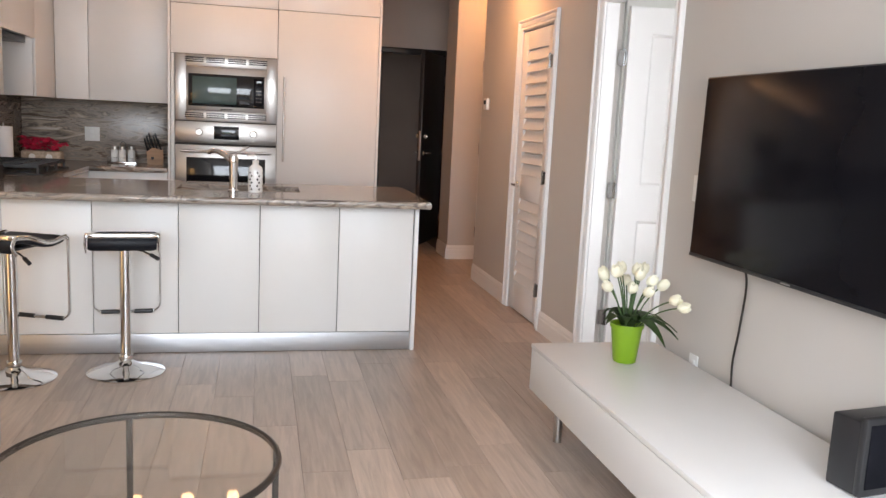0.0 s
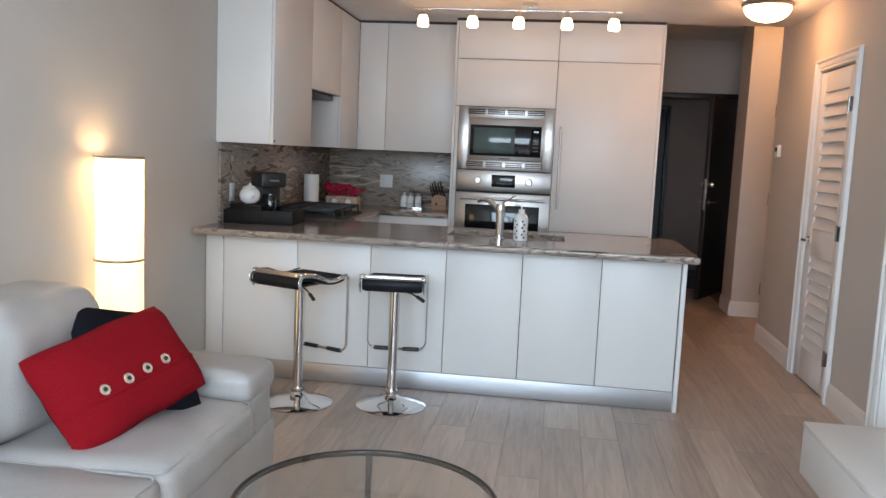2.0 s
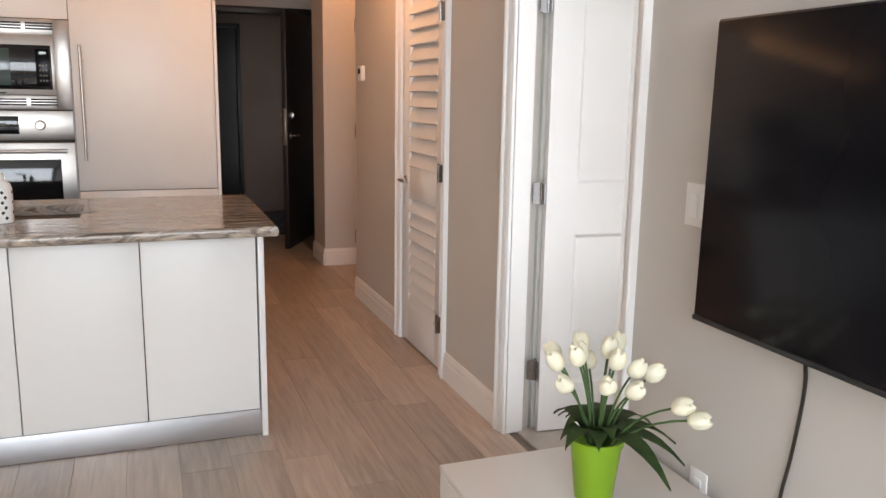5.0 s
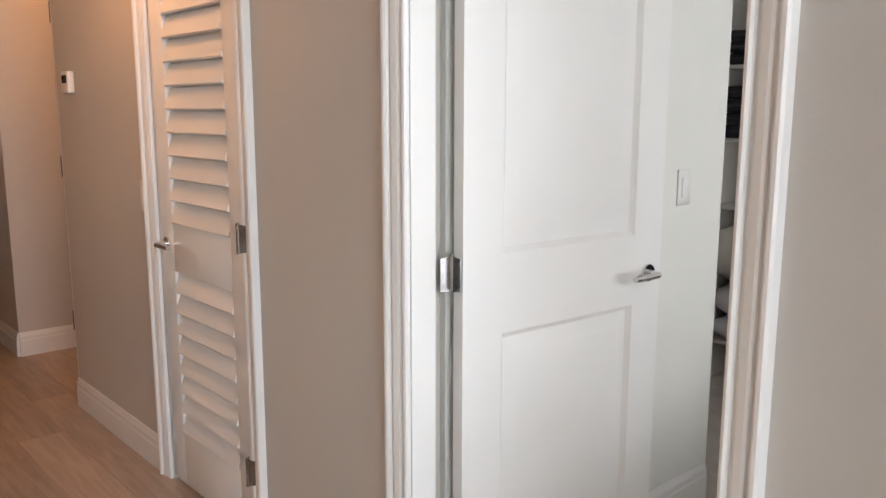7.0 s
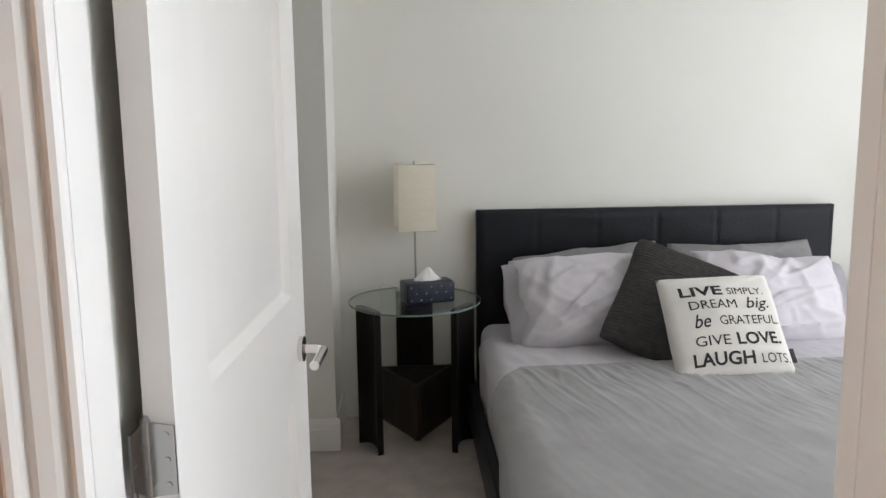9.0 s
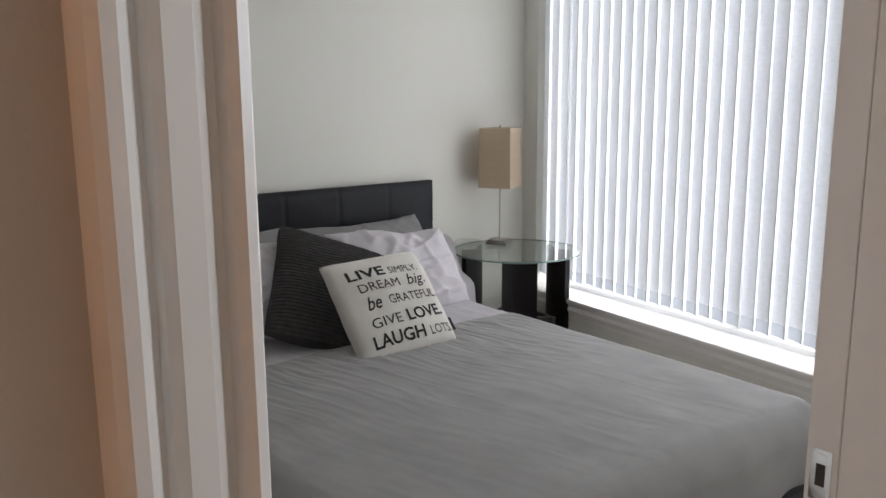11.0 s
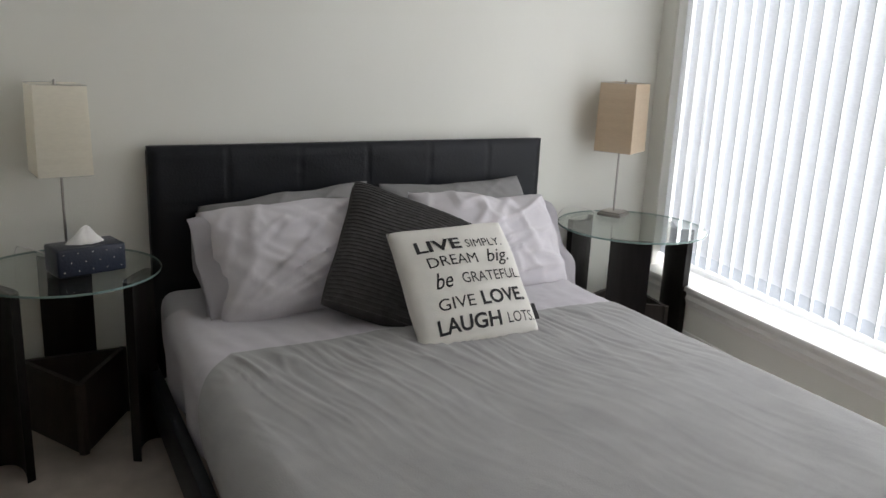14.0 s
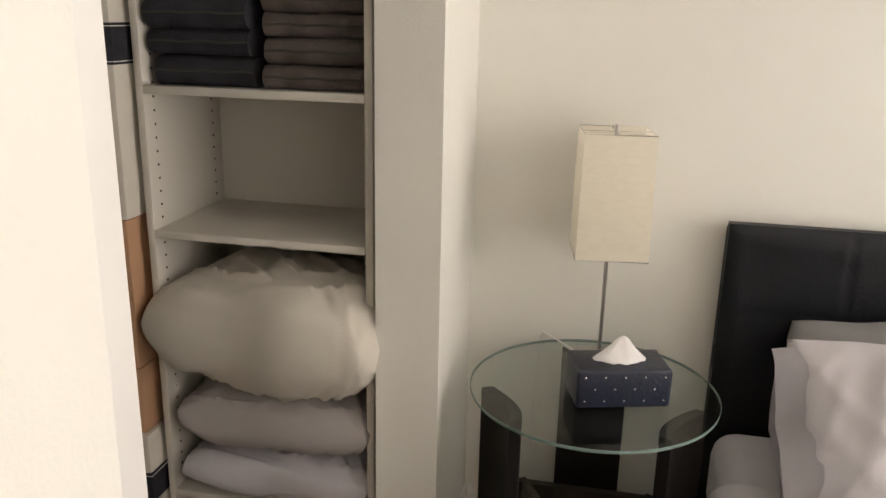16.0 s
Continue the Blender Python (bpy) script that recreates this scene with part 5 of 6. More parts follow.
def bed():
    t = thing("bed", pose(0, 0, 0), "queen bed with a black padded leather headboard", "bed")
    y0, y1 = 2.545, 4.215
    part("headboard_frame", box(BM(), (5.035, y0, 0.1), (5.082, y1, 0.982), 0.012), M_LEATHER_B, t)
    # padded cover: shallow stitched seams with puckers running off them
    bm, rows = BM(), []
    seams = [y0 + (y1 - y0) * k / 6 for k in range(1, 6)]
    ny, nz = 150, 60
    for i in range(nz + 1):
        z = 0.30 + 0.690 * i / nz
        row = []
        for j in range(ny + 1):
            y = y0 + (y1 - y0) * j / ny
            d = min(abs(y - q) for q in seams)
            dz = abs(z - 0.772)
            edge = min(y - y0, y1 - y, 0.990 - z)
            puff = 0.016 * min(1.0, edge / 0.035) ** 0.5 - 0.0045 * math.exp(-(d / 0.006) ** 2) - 0.0025 * math.exp(-(dz / 0.008) ** 2)
            near = math.exp(-d / 0.035)
            puff += 0.0045 * near * noise.noise(Vector((y * 9, z * 26, 3.0))) + 0.0035 * noise.noise(Vector((y * 5, z * 7, 9.0))) * min(1.0, edge / 0.05)
            row.append(bm.verts.new((5.034 - 0.012 - puff, y, z)))
        rows.append(row)
    for p, q in zip(rows, rows[1:]):
        for j in range(ny):
            bm.faces.new((p[j], p[j + 1], q[j + 1], q[j]))
    rim = [r[0] for r in rows] + rows[-1][1:] + [r[-1] for r in reversed(rows[:-1])]
    back = [bm.verts.new((5.05, v.co.y, v.co.z)) for v in rim]
    for k in range(len(rim) - 1):
        bm.faces.new((rim[k], rim[k + 1], back[k + 1], back[k]))
    part("headboard_cover", bm, M_LEATHER_B, t, "black padded leather with stitched seams", 50)
    for y in (y0 + 0.125, y1 + 0.045):
        part("side_rail", box(BM(), (2.902, y - 0.02, 0.10), (5.0, y + 0.02, 0.26), 0.01), M_LEATHER_B, t)
    part("foot_rail", box(BM(), (2.86, y0 + 0.105, 0.10), (2.90, y1 + 0.065, 0.26), 0.01), M_LEATHER_B, t)
    for x in (2.96, 4.9):
        for y in (y0 + 0.12, y1 - 0.10):
            part("leg", box(BM(), (x - 0.03, y - 0.03, ZF), (x + 0.03, y + 0.03, 0.12), 0.004), M_BLACK, t)
    m = thing("mattress", pose(0, 0, 0), "thick mattress under a lavender-grey fitted sheet", "mattress")
    part("body", box(BM(), (2.95, 2.70, 0.25), (5.0, 4.205, 0.474), 0.06, 4), M_SHEET, m)
    s = drape(4.00, 4.70, 2.66, 4.235, 0.483, 0.25, 0.0, 2.0, 0.006, 60, 110, 0.07, edge=0.03, slope=-0.12)
    ob = part("flat_sheet", s, M_SHEET, None, smooth=0)
    ob.data.shade_smooth()
    tagged(ob, "lavender-grey flat sheet folded back over the duvet", "bed sheet")
    d = drape(2.86, 4.21, 2.665, 4.262, 0.500, 0.22, 0.26, 7.0, 0.011, 170, 280, 0.10, 0.012, 1.1, 0.012, 1.0)
    ob = part("duvet", d, M_DUVET, None, smooth=0)
    ob.data.shade_smooth()
    tagged(ob, "grey cotton duvet cover with soft creases", "duvet")


bed()


def lean(c, wdir, up):
    return quad_pose(Vector(c), wdir, up)


def creases(bm, w, h, seed, amp):
    """Sharp folds that fan out from the corners and run across a stuffed case."""
    for v in bm.verts:
        x, y = v.co.x / w, v.co.y / h
        edge = max(0.0, 1 - 1.9 * max(abs(x), abs(y)) ** 2 * 2)
        ang = math.atan2(y + 0.5, x + 0.55)
        rad = math.hypot(y + 0.5, x + 0.55)
        k = 1 - abs(noise.noise(Vector((ang * 5.0 + seed, rad * 1.2, seed)))) * 7.0
        q = 1 - abs(noise.noise(Vector((x * 5 + y * 3 + seed, y * 2.5, seed + 9)))) * 7.0
        v.co.z += math.copysign(amp * (max(0, k) + 0.6 * max(0, q)) * (0.25 + 0.75 * edge), v.co.z)


def bed_pillow(c, wdir, up, w, h, tk, seed, material, label, wr=0.010, opening=0):
    t = thing("pillow", lean(c, wdir, up), label, "pillow", "bed pillows")
    bm, at = pad(w, h, tk * 1.25, seed, wr, 0.05, 48, 5.0, 0.50, 0.022)
    creases(bm, w, h, seed, wr * 1.3)
    part("case", bm, material, t, smooth=80)
    bm = tube(BM(), [at(-1 + 2 * k / 30, 1, 1) for k in range(31)] , 0.003, 6)
    part("seam", bm, material, t)
    if opening:
        # the loose open end of the case, limp and gaping a little
        bm, rings = BM(), []
        for j in range(7):
            s = j / 6
            ring = []
            for k in range(44):
                a = 2 * math.pi * k / 44
                y = 0.475 * h * math.copysign(abs(math.cos(a)) ** 0.7, math.cos(a)) * (0.97 + 0.06 * s)
                z = tk * (0.34 - 0.22 * s) * math.sin(a) + 0.022 * s * math.sin(y * 26 + seed) + 0.018 * s * noise.noise(Vector((y * 14, s, seed)))
                x = w * 0.5 - 0.085 + 0.110 * s + 0.02 * s * noise.noise(Vector((y * 9, math.sin(a), seed + 2)))
                ring.append(bm.verts.new((opening * x, y - 0.02 * s * s, z)))
            rings.append(ring)
        for p, q in zip(rings, rings[1:]):
            for k in range(44):
                bm.faces.new((p[k], p[(k + 1) % 44], q[(k + 1) % 44], q[k]))
        bmesh.ops.solidify(bm, geom=bm.faces, thickness=0.0015)
        part("open_end", bm, material, t, smooth=80)
    return t


bed_pillow((4.87, 3.71, 0.635), (0, -1, 0.10), (0.55, 0, 0.84), 0.69, 0.43, 0.16, 1, M_SHAM, "grey pillow propped against the headboard")
bed_pillow((4.88, 3.00, 0.645), (0, -1, 0.02), (0.55, 0, 0.84), 0.70, 0.43, 0.16, 2, M_SHAM, "grey pillow propped against the headboard")
bed_pillow((4.68, 3.755, 0.630), (0.02, -1, 0.05), (0.66, 0, 0.76), 0.68, 0.45, 0.20, 3, M_PILLOW, "pale lavender pillow with a creased case", 0.016, -1)
bed_pillow((4.69, 2.985, 0.625), (0.02, -1, -0.08), (0.66, 0, 0.76), 0.66, 0.45, 0.19, 4, M_PILLOW, "pale lavender pillow with a creased case", 0.016, 1)


def dark_cushion():
    top = Vector((4.735, 3.545, 0.885))
    up = Vector((0.395, -0.294, 0.37)).normalized()
    wdir = Vector((-0.34, -0.90, -0.35)).normalized()
    t = thing("cushion", quad_pose(top + wdir * 0.26 - up * 0.27, wdir, up), "charcoal waffle-knit cushion leaning askew on the pillows", "cushion", "bed cushions")
    bm, at = pad(0.54, 0.56, 0.15, 9, 0.004, 0.05, 26, 5, 0.42, 0.010)
    part("cover", bm, M_DARKKNIT, t, smooth=80)
    # raised knit ribs across the face
    bm = BM()
    for k in range(34):
        v = -0.95 + 1.9 * k / 33
        pts = [at(-0.97 + 1.94 * q / 24, v, 1) + Vector((0, 0, 0.0015 + 0.001 * math.sin(q * 2.6 + k * 3.14))) for q in range(25)]
        tube(bm, pts, 0.0042, 5)
    tagged(part("knit_ribs", bm, M_DARKKNIT, t, smooth=60), kind="stuff")


dark_cushion()


def printed_cushion():
    bl, br, tl = Vector((4.045, 3.616, 0.486)), Vector((4.046, 3.176, 0.498)), Vector((4.312, 3.602, 0.783))
    w, h = 0.425, 0.425
    x = (br - bl).normalized()
    c = (br + tl) / 2
    t = thing("cushion", quad_pose(c, x, tl - bl), "off-white canvas cushion printed with a five-line motto", "cushion", "bed cushions")
    bm, at = pad(w + 0.015, h + 0.015, 0.13, 6, 0.004, 0.045, 26, 5, 0.42, 0.005)
    part("cover", bm, M_CANVAS, t, smooth=80)
    # words: text, left and right edge, baseline, height, weight, slant
    rows = [("LIVE", -0.148, 0.011, 0.126, 0.043, 0.0016, 0), ("SIMPLY.", 0.030, 0.172, 0.127, 0.031, 0.0, 0),
            ("DREAM", -0.126, 0.052, 0.068, 0.038, 0.0, 0), ("big.", 0.088, 0.176, 0.068, 0.049, 0.0002, 0.35),
            ("be", -0.125, -0.064, -0.004, 0.054, 0.0006, 0.35), ("GRATEFUL.", -0.030, 0.203, 0.002, 0.037, 0.0, 0),
            ("GIVE", -0.133, -0.008, -0.077, 0.041, 0.0, 0), ("LOVE.", 0.017, 0.187, -0.077, 0.047, 0.0016, 0),
            ("LAUGH", -0.151, 0.067, -0.152, 0.050, 0.0016, 0), ("LOTS.", 0.092, 0.204, -0.152, 0.038, 0.0, 0)]
    for word, px, px1, py, size, weight, slant in rows:
        cu = bpy.data.curves.new("word", "FONT")
        cu.body, cu.size, cu.offset, cu.shear, cu.resolution_u = word, size * 1.38, weight, slant, 3
        tmp = bpy.data.objects.new("word", cu)
        me = bpy.data.meshes.new_from_object(tmp)
        bpy.data.objects.remove(tmp)
        b = BM()
        b.from_mesh(me)
        bpy.data.meshes.remove(me)
        bmesh.ops.triangulate(b, faces=b.faces)
        for _ in range(3):
            long_ = [e for e in b.edges if e.calc_length() > 0.012]
            if long_:
                bmesh.ops.subdivide_edges(b, edges=long_, cuts=1)
                bmesh.ops.triangulate(b, faces=b.faces)
        lo, hi = min(v.co.x for v in b.verts), max(v.co.x for v in b.verts)
        wide = (px1 - px) / (hi - lo)
        for v in b.verts:
            X, Y = px + (v.co.x - lo) * wide - 0.008, py + v.co.y - 0.020
            u, q = X / (0.5 * (w + 0.015)), Y / (0.5 * (h + 0.015))
            u, q = max(-0.99, min(0.99, u)), max(-0.99, min(0.99, q))
            p = at(u, q, 1)
            v.co = (p.x, p.y, p.z + 0.0016)
        ob = part("word", b, M_INK, t, "black printed lettering", 0)
    bm = box(BM(), (0.196, -0.155, 0.002), (0.226, -0.10, 0.006), 0.001)
    part("side_tag", bm, M_INK, t, "small black woven tag")


printed_cushion()


def side_table(name, m, r, label):
    """A round glass top on three upright curved dark boards joined by a three-sided box low down."""
    t = thing("side_table", m, label, "side table", "bedside tables")
    H = 0.632 - ZF
    g = part("glass_top", cyl(BM(), (0, 0, H - 0.010), (0, 0, H), r, n=72), M_GREENGLASS, t, "clear round glass top")
    g.visible_shadow = False
    part("glass_edge", tube(BM(), [((r + 0.0005) * math.cos(a), (r + 0.0005) * math.sin(a), H - 0.005) for a in [2 * math.pi * k / 72 for k in range(72)]], 0.0012, 6, True, 0.004), M_GLASSEDGE, t, "greenish polished edge")
    R = r * 0.80
    for a0 in (math.pi, math.pi + 2 * math.pi / 3, math.pi - 2 * math.pi / 3):
        a0 += 1.05
        c = Vector((R * math.cos(a0), R * math.sin(a0), 0))
        d, s = Vector((math.cos(a0), math.sin(a0), 0)), Vector((-math.sin(a0), math.cos(a0), 0))
        prof = []
        for k in range(9):
            q = -1 + k / 4
            prof.append(c + s * (0.085 * q) + d * (0.026 * q * q - 0.010))
        back = [p - d * 0.028 for p in prof]
        ring = prof + list(reversed(back))
        bm = BM()
        zz = lambda q: 0.018 * (1 - q * q)
        qs = [-1 + k / 4 for k in range(9)]
        lo = [bm.verts.new((p.x, p.y, zz(q))) for p, q in zip(ring, qs + list(reversed(qs)))]
        hi = [bm.verts.new((p.x, p.y, H - 0.0105 - 0.010 * (1 - q * q))) for p, q in zip(ring, qs + list(reversed(qs)))]
        n = len(ring)
        for k in range(n):
            bm.faces.new((lo[k], lo[(k + 1) % n], hi[(k + 1) % n], hi[k]))
        for k in range(8):
            bm.faces.new((lo[k], lo[k + 1], lo[n - 2 - k], lo[n - 1 - k]))
            bm.faces.new((hi[k], hi[k + 1], hi[n - 2 - k], hi[n - 1 - k]))
        part("leg_board", bm, M_DARKWOOD, t, "black-stained curved board")
    corners = [Vector((R * 0.86 * math.cos(a), R * 0.86 * math.sin(a), 0)) for a in (math.pi, math.pi + 2 * math.pi / 3, math.pi - 2 * math.pi / 3)]
    rot = Matrix.Rotation(0.0, 3, "Z")
    for a, b in zip(corners, corners[1:] + corners[:1]):
        a, b = rot @ a, rot @ b
        nrm = Vector((b.y - a.y, a.x - b.x, 0)).normalized() * 0.018
        bm = prism(BM(), [a + Vector((0, 0, 0.06)), b + Vector((0, 0, 0.06)), b + Vector((0, 0, 0.30)), a + Vector((0, 0, 0.30))], -nrm)
        part("brace_board", bm, M_BROWNWOOD, t, "dark brown brace")
    return t


side_table("side_table", pose(4.800, 4.505, ZF), 0.285, "round glass side table on black curved legs beside the bed")
side_table("side_table", pose(4.748, 2.215, ZF, 0, 0, 20), 0.325, "round glass side table on black curved legs by the window")


def table_lamp(m, material, label, sc=1.0):
    t = thing("table_lamp", m @ Matrix.Scale(sc, 4), label, "table lamp", "bedside lamps")
    bm = box(BM(), (-0.055, -0.055, 0), (0.055, 0.055, 0.014), 0.004)
    box(bm, (-0.048, -0.048, 0.013), (0.048, 0.048, 0.022), 0.006)
    part("base", bm, M_STEEL, t, "square satin metal base")
    part("stem", cyl(BM(), (0, 0, 0.02), (0, 0, 0.585), 0.0045, n=12), M_STEEL, t)
    w0, w1, z0, z1 = 0.083, 0.079, 0.285, 0.575
    bm = BM()
    n = 14
    rows = []
    for k in range(n + 1):
        s = k / n
        w = w0 + (w1 - w0) * s + (0.0008 if k % 2 else 0)
        rows.append([bm.verts.new((x * w, y * w, z0 + (z1 - z0) * s)) for x, y in ((-1, -1), (0, -1), (1, -1), (1, 0), (1, 1), (0, 1), (-1, 1), (-1, 0))])
    for a, b in zip(rows, rows[1:]):
        for k in range(8):
            bm.faces.new((a[k], a[(k + 1) % 8], b[(k + 1) % 8], b[k]))
    part("shade", bm, material, t, "ribbed paper shade", 0)
    bm = BM()
    for z, w in ((z0, w0), (z1, w1)):
        tube(bm, [(-w, -w, z), (w, -w, z), (w, w, z), (-w, w, z)], 0.0016, 6, True)
    for q in (-1, 1):
        tube(bm, [(q * w1, 0, z1 - 0.002), (0, 0, z1 - 0.002)], 0.0014, 6)
        tube(bm, [(0, q * w1, z1 - 0.002), (0, 0, z1 - 0.002)], 0.0014, 6)
    part("shade_wire", bm, M_CHROME, t)
    part("finial", cyl(BM(), (0, 0, z1 - 0.004), (0, 0, z1 + 0.014), 0.006, 0.004, n=12), M_STEEL, t)
    part("socket", cyl(BM(), (0, 0, 0.40), (0, 0, 0.46), 0.014, n=14), M_WHITEPLASTIC, t)
    return t


table_lamp(pose(4.945, 4.497, 0.634, 0, 0, 8), M_PAPER, "table lamp with a square ivory paper shade, switched off")
table_lamp(pose(4.935, 2.165, 0.634, 0, 0, 28), M_TANPAPER, "table lamp with a square tan paper shade, switched off", 1.06)
cable("lamp_cable", [(4.98, 2.22, 0.64), (5.01, 2.30, 0.665), (5.04, 2.38, 0.655), (5.075, 2.40, 0.55), (5.08, 2.41, 0.35), (5.082, 2.42, 0.2)], 0.0025, M_WHITEPLASTIC, "thin white lamp cable behind the side table")
cable("lamp_cable", [(4.98, 4.56, 0.64), (5.01, 4.62, 0.66), (5.05, 4.65, 0.645), (5.078, 4.66, 0.52), (5.08, 4.66, 0.25)], 0.0025, M_WHITEPLASTIC, "thin white lamp cable behind the side table")


def tissue_box():
    t = thing("tissue_box", pose(4.762, 4.452, 0.633, 0, 0, -74), "navy tufted tissue box cover", "tissue box")
    bm = box(BM(), (-0.106, -0.060, 0), (0.106, 0.060, 0.090), 0.008, 3)
    part("cover", bm, M_NAVY, t)
    for s in (-1, 1):
        for r in range(3):
            for k in range(5 if r % 2 == 0 else 4):
                x = -0.088 + 0.044 * k + (0.022 if r % 2 else 0)
                bm = lathe(BM(), [(0.0026, 0), (0.0022, 0.0015), (0.0, 0.0022)], n=8)
                bmesh.ops.transform(bm, matrix=pose(x, s * 0.060, 0.018 + 0.028 * r, 90 * s * -1 if s > 0 else 90, 0, 0), verts=bm.verts)
                part("stud", bm, M_CHROME, t, smooth=30)
    bm = BM()
    n, rings = 26, []
    for z, r in ((0.092, 0.052), (0.100, 0.046), (0.112, 0.034), (0.126, 0.022), (0.140, 0.012), (0.146, 0.004)):
        rings.append([bm.verts.new(((r * 1.15 + 0.12 * r * noise.noise(Vector((k, z * 30, 1)))) * math.cos(2 * math.pi * k / n) + (z - 0.09) * 0.1, (r * 0.55 + 0.25 * r * noise.noise(Vector((k * 1.7, z * 40, 3)))) * math.sin(2 * math.pi * k / n), z)) for k in range(n)])
    for a, b in zip(rings, rings[1:]):
        for k in range(n):
            bm.faces.new((a[k], a[(k + 1) % n], b[(k + 1) % n], b[k]))
    bm.faces.new(rings[-1])
    part("tissue", bm, M_TISSUE, t, "pulled-up white tissue", 60)


tissue_box()


# ---- closet ----
def shelf_unit():
    t = thing("closet_shelves", pose(0, 0, 0), "white melamine closet shelving with drilled uprights", "shelving")
    x0, x1, y0, y1 = 4.72, 5.085, 5.015, 5.555
    part("upright", box(BM(), (x0, y1, ZF), (x1, y1 + 0.018, 2.2), 0.001), M_MELAMINE, t)
    part("upright", box(BM(), (x0, y0 - 0.003, ZF), (x1, y0 + 0.015, 2.2), 0.001), M_MELAMINE, t)
    part("back_panel", box(BM(), (x1 - 0.006, y0 + 0.016, 0.22), (x1, y1 - 0.001, 2.2)), M_MELAMINE, t)
    for z in (0.245, 0.948, 1.288, 1.648, 2.0):
        part("shelf", box(BM(), (x0, y0 + 0.016, z - 0.018), (x1 - 0.007, y1 - 0.001, z), 0.001), M_MELAMINE, t)
    bm = BM()
    for k in range(50):
        z = 0.3 + 0.032 * k
        for x in (x0 + 0.04, x1 - 0.05):
            box(bm, (x - 0.0025, y1 - 0.0015, z - 0.0025), (x + 0.0025, y1 + 0.001, z + 0.0025))
    tagged(part("pin_holes", bm, M_GAP, t), kind="stuff")


shelf_unit()


def sliding_door():
    d = thing("door_6", pose(3.02, 4.915, ZF), "plain white sliding closet door pushed open", "door")
    d["kind"] = "structure"
    part("door_panel", box(BM(), (0, 0, 0.012), (0.640, 0.03, 2.225), 0.003), M_TRIM, d)


sliding_door()


def folded(name, x0, x1, y0, y1, z0, count, h, material, label, seed):
    """A stack of folded towels, each one a thing."""
    rnd = random.Random(seed)
    z = z0 + 0.001
    for k in range(count):
        hh = h * rnd.uniform(0.9, 1.1)
        t = thing(name, pose((x0 + x1) / 2 + rnd.uniform(-0.012, 0.012), (y0 + y1) / 2 + rnd.uniform(-0.008, 0.008), z), label, "towel", "folded towels")
        w, d = (y1 - y0) / 2 - 0.006, (x1 - x0) / 2
        bm = BM()
        prof = []
        for a in range(9):
            th = math.pi * (0.5 + a / 8)
            prof.append((-d + hh / 2 + hh / 2 * math.cos(th), hh / 2 + hh / 2 * math.sin(th)))
        outline = [(d, hh)] + prof + [(d, 0)]
        n = 14
        rows = []
        for i in range(n + 1):
            y = -w + 2 * w * i / n
            rows.append([bm.verts.new((x + 0.006 * noise.noise(Vector((y * 9, q * 14, seed + k))), y, q + 0.005 * noise.noise(Vector((y * 12, x * 9, seed + k * 3))) * (1 if q > 0.01 else 0))) for x, q in outline])
        m = len(outline)
        for a, b in zip(rows, rows[1:]):
            for i in range(m):
                bm.faces.new((a[i], a[(i + 1) % m], b[(i + 1) % m], b[i]))
        bm.faces.new(rows[0])
        bm.faces.new(rows[-1])
        part("fold", bm, material, t, smooth=60)
        # near-black thread draws the shade in the towel's crease
        bm = tube(BM(), [(-d - 0.001, -w * 0.98 + 1.96 * w * i / 12, hh * 0.52 + 0.0012 * math.sin(i * 1.3 + k)) for i in range(13)], 0.003, 6)
        part("fold_shade", bm, M_GAP, t)
        z += hh + 0.0015


folded("folded_towel", 4.725, 5.0, 5.29, 5.545, 1.288, 4, 0.062, M_TOWEL_D, "charcoal folded bath towel on a closet shelf", 2)
folded("folded_towel", 4.730, 5.0, 5.035, 5.275, 1.288, 5, 0.056, M_TOWEL_G, "taupe folded bath towel on a closet shelf", 3)
folded("folded_towel", 4.735, 5.0, 5.06, 5.30, 1.648, 2, 0.05, M_GREYCOTTON, "grey folded towel on a closet shelf", 5)
folded("folded_towel", 4.735, 5.0, 5.31, 5.53, 1.648, 3, 0.055, M_TOWEL_D, "charcoal folded bath towel on a closet shelf", 6)


def stored_pillow(c, w, h, tk, rot, seed, material, label):
    t = thing("pillow", pose(*c, *rot), label, "pillow", "stored pillows")
    bm, at = pad(w, h, tk, seed, 0.010, 0.015, 60, 5, 0.40, 0.02)
    creases(bm, w, h, seed, 0.020)
    part("case", bm, material, t, smooth=80)


stored_pillow((4.850, 5.270, 0.695), 0.46, 0.60, 0.31, (0, 8, -6), 12, M_CREAM, "plump cream pillow bulging from a closet shelf")
stored_pillow((4.885, 5.275, 0.455), 0.40, 0.53, 0.18, (0, 5, 0), 13, M_GREYCOTTON, "grey-beige pillow stored on a closet shelf")
stored_pillow((4.885, 5.275, 0.315), 0.38, 0.52, 0.13, (0, 0, 0), 14, M_SHEET, "lavender-grey folded quilt on the lowest shelf")


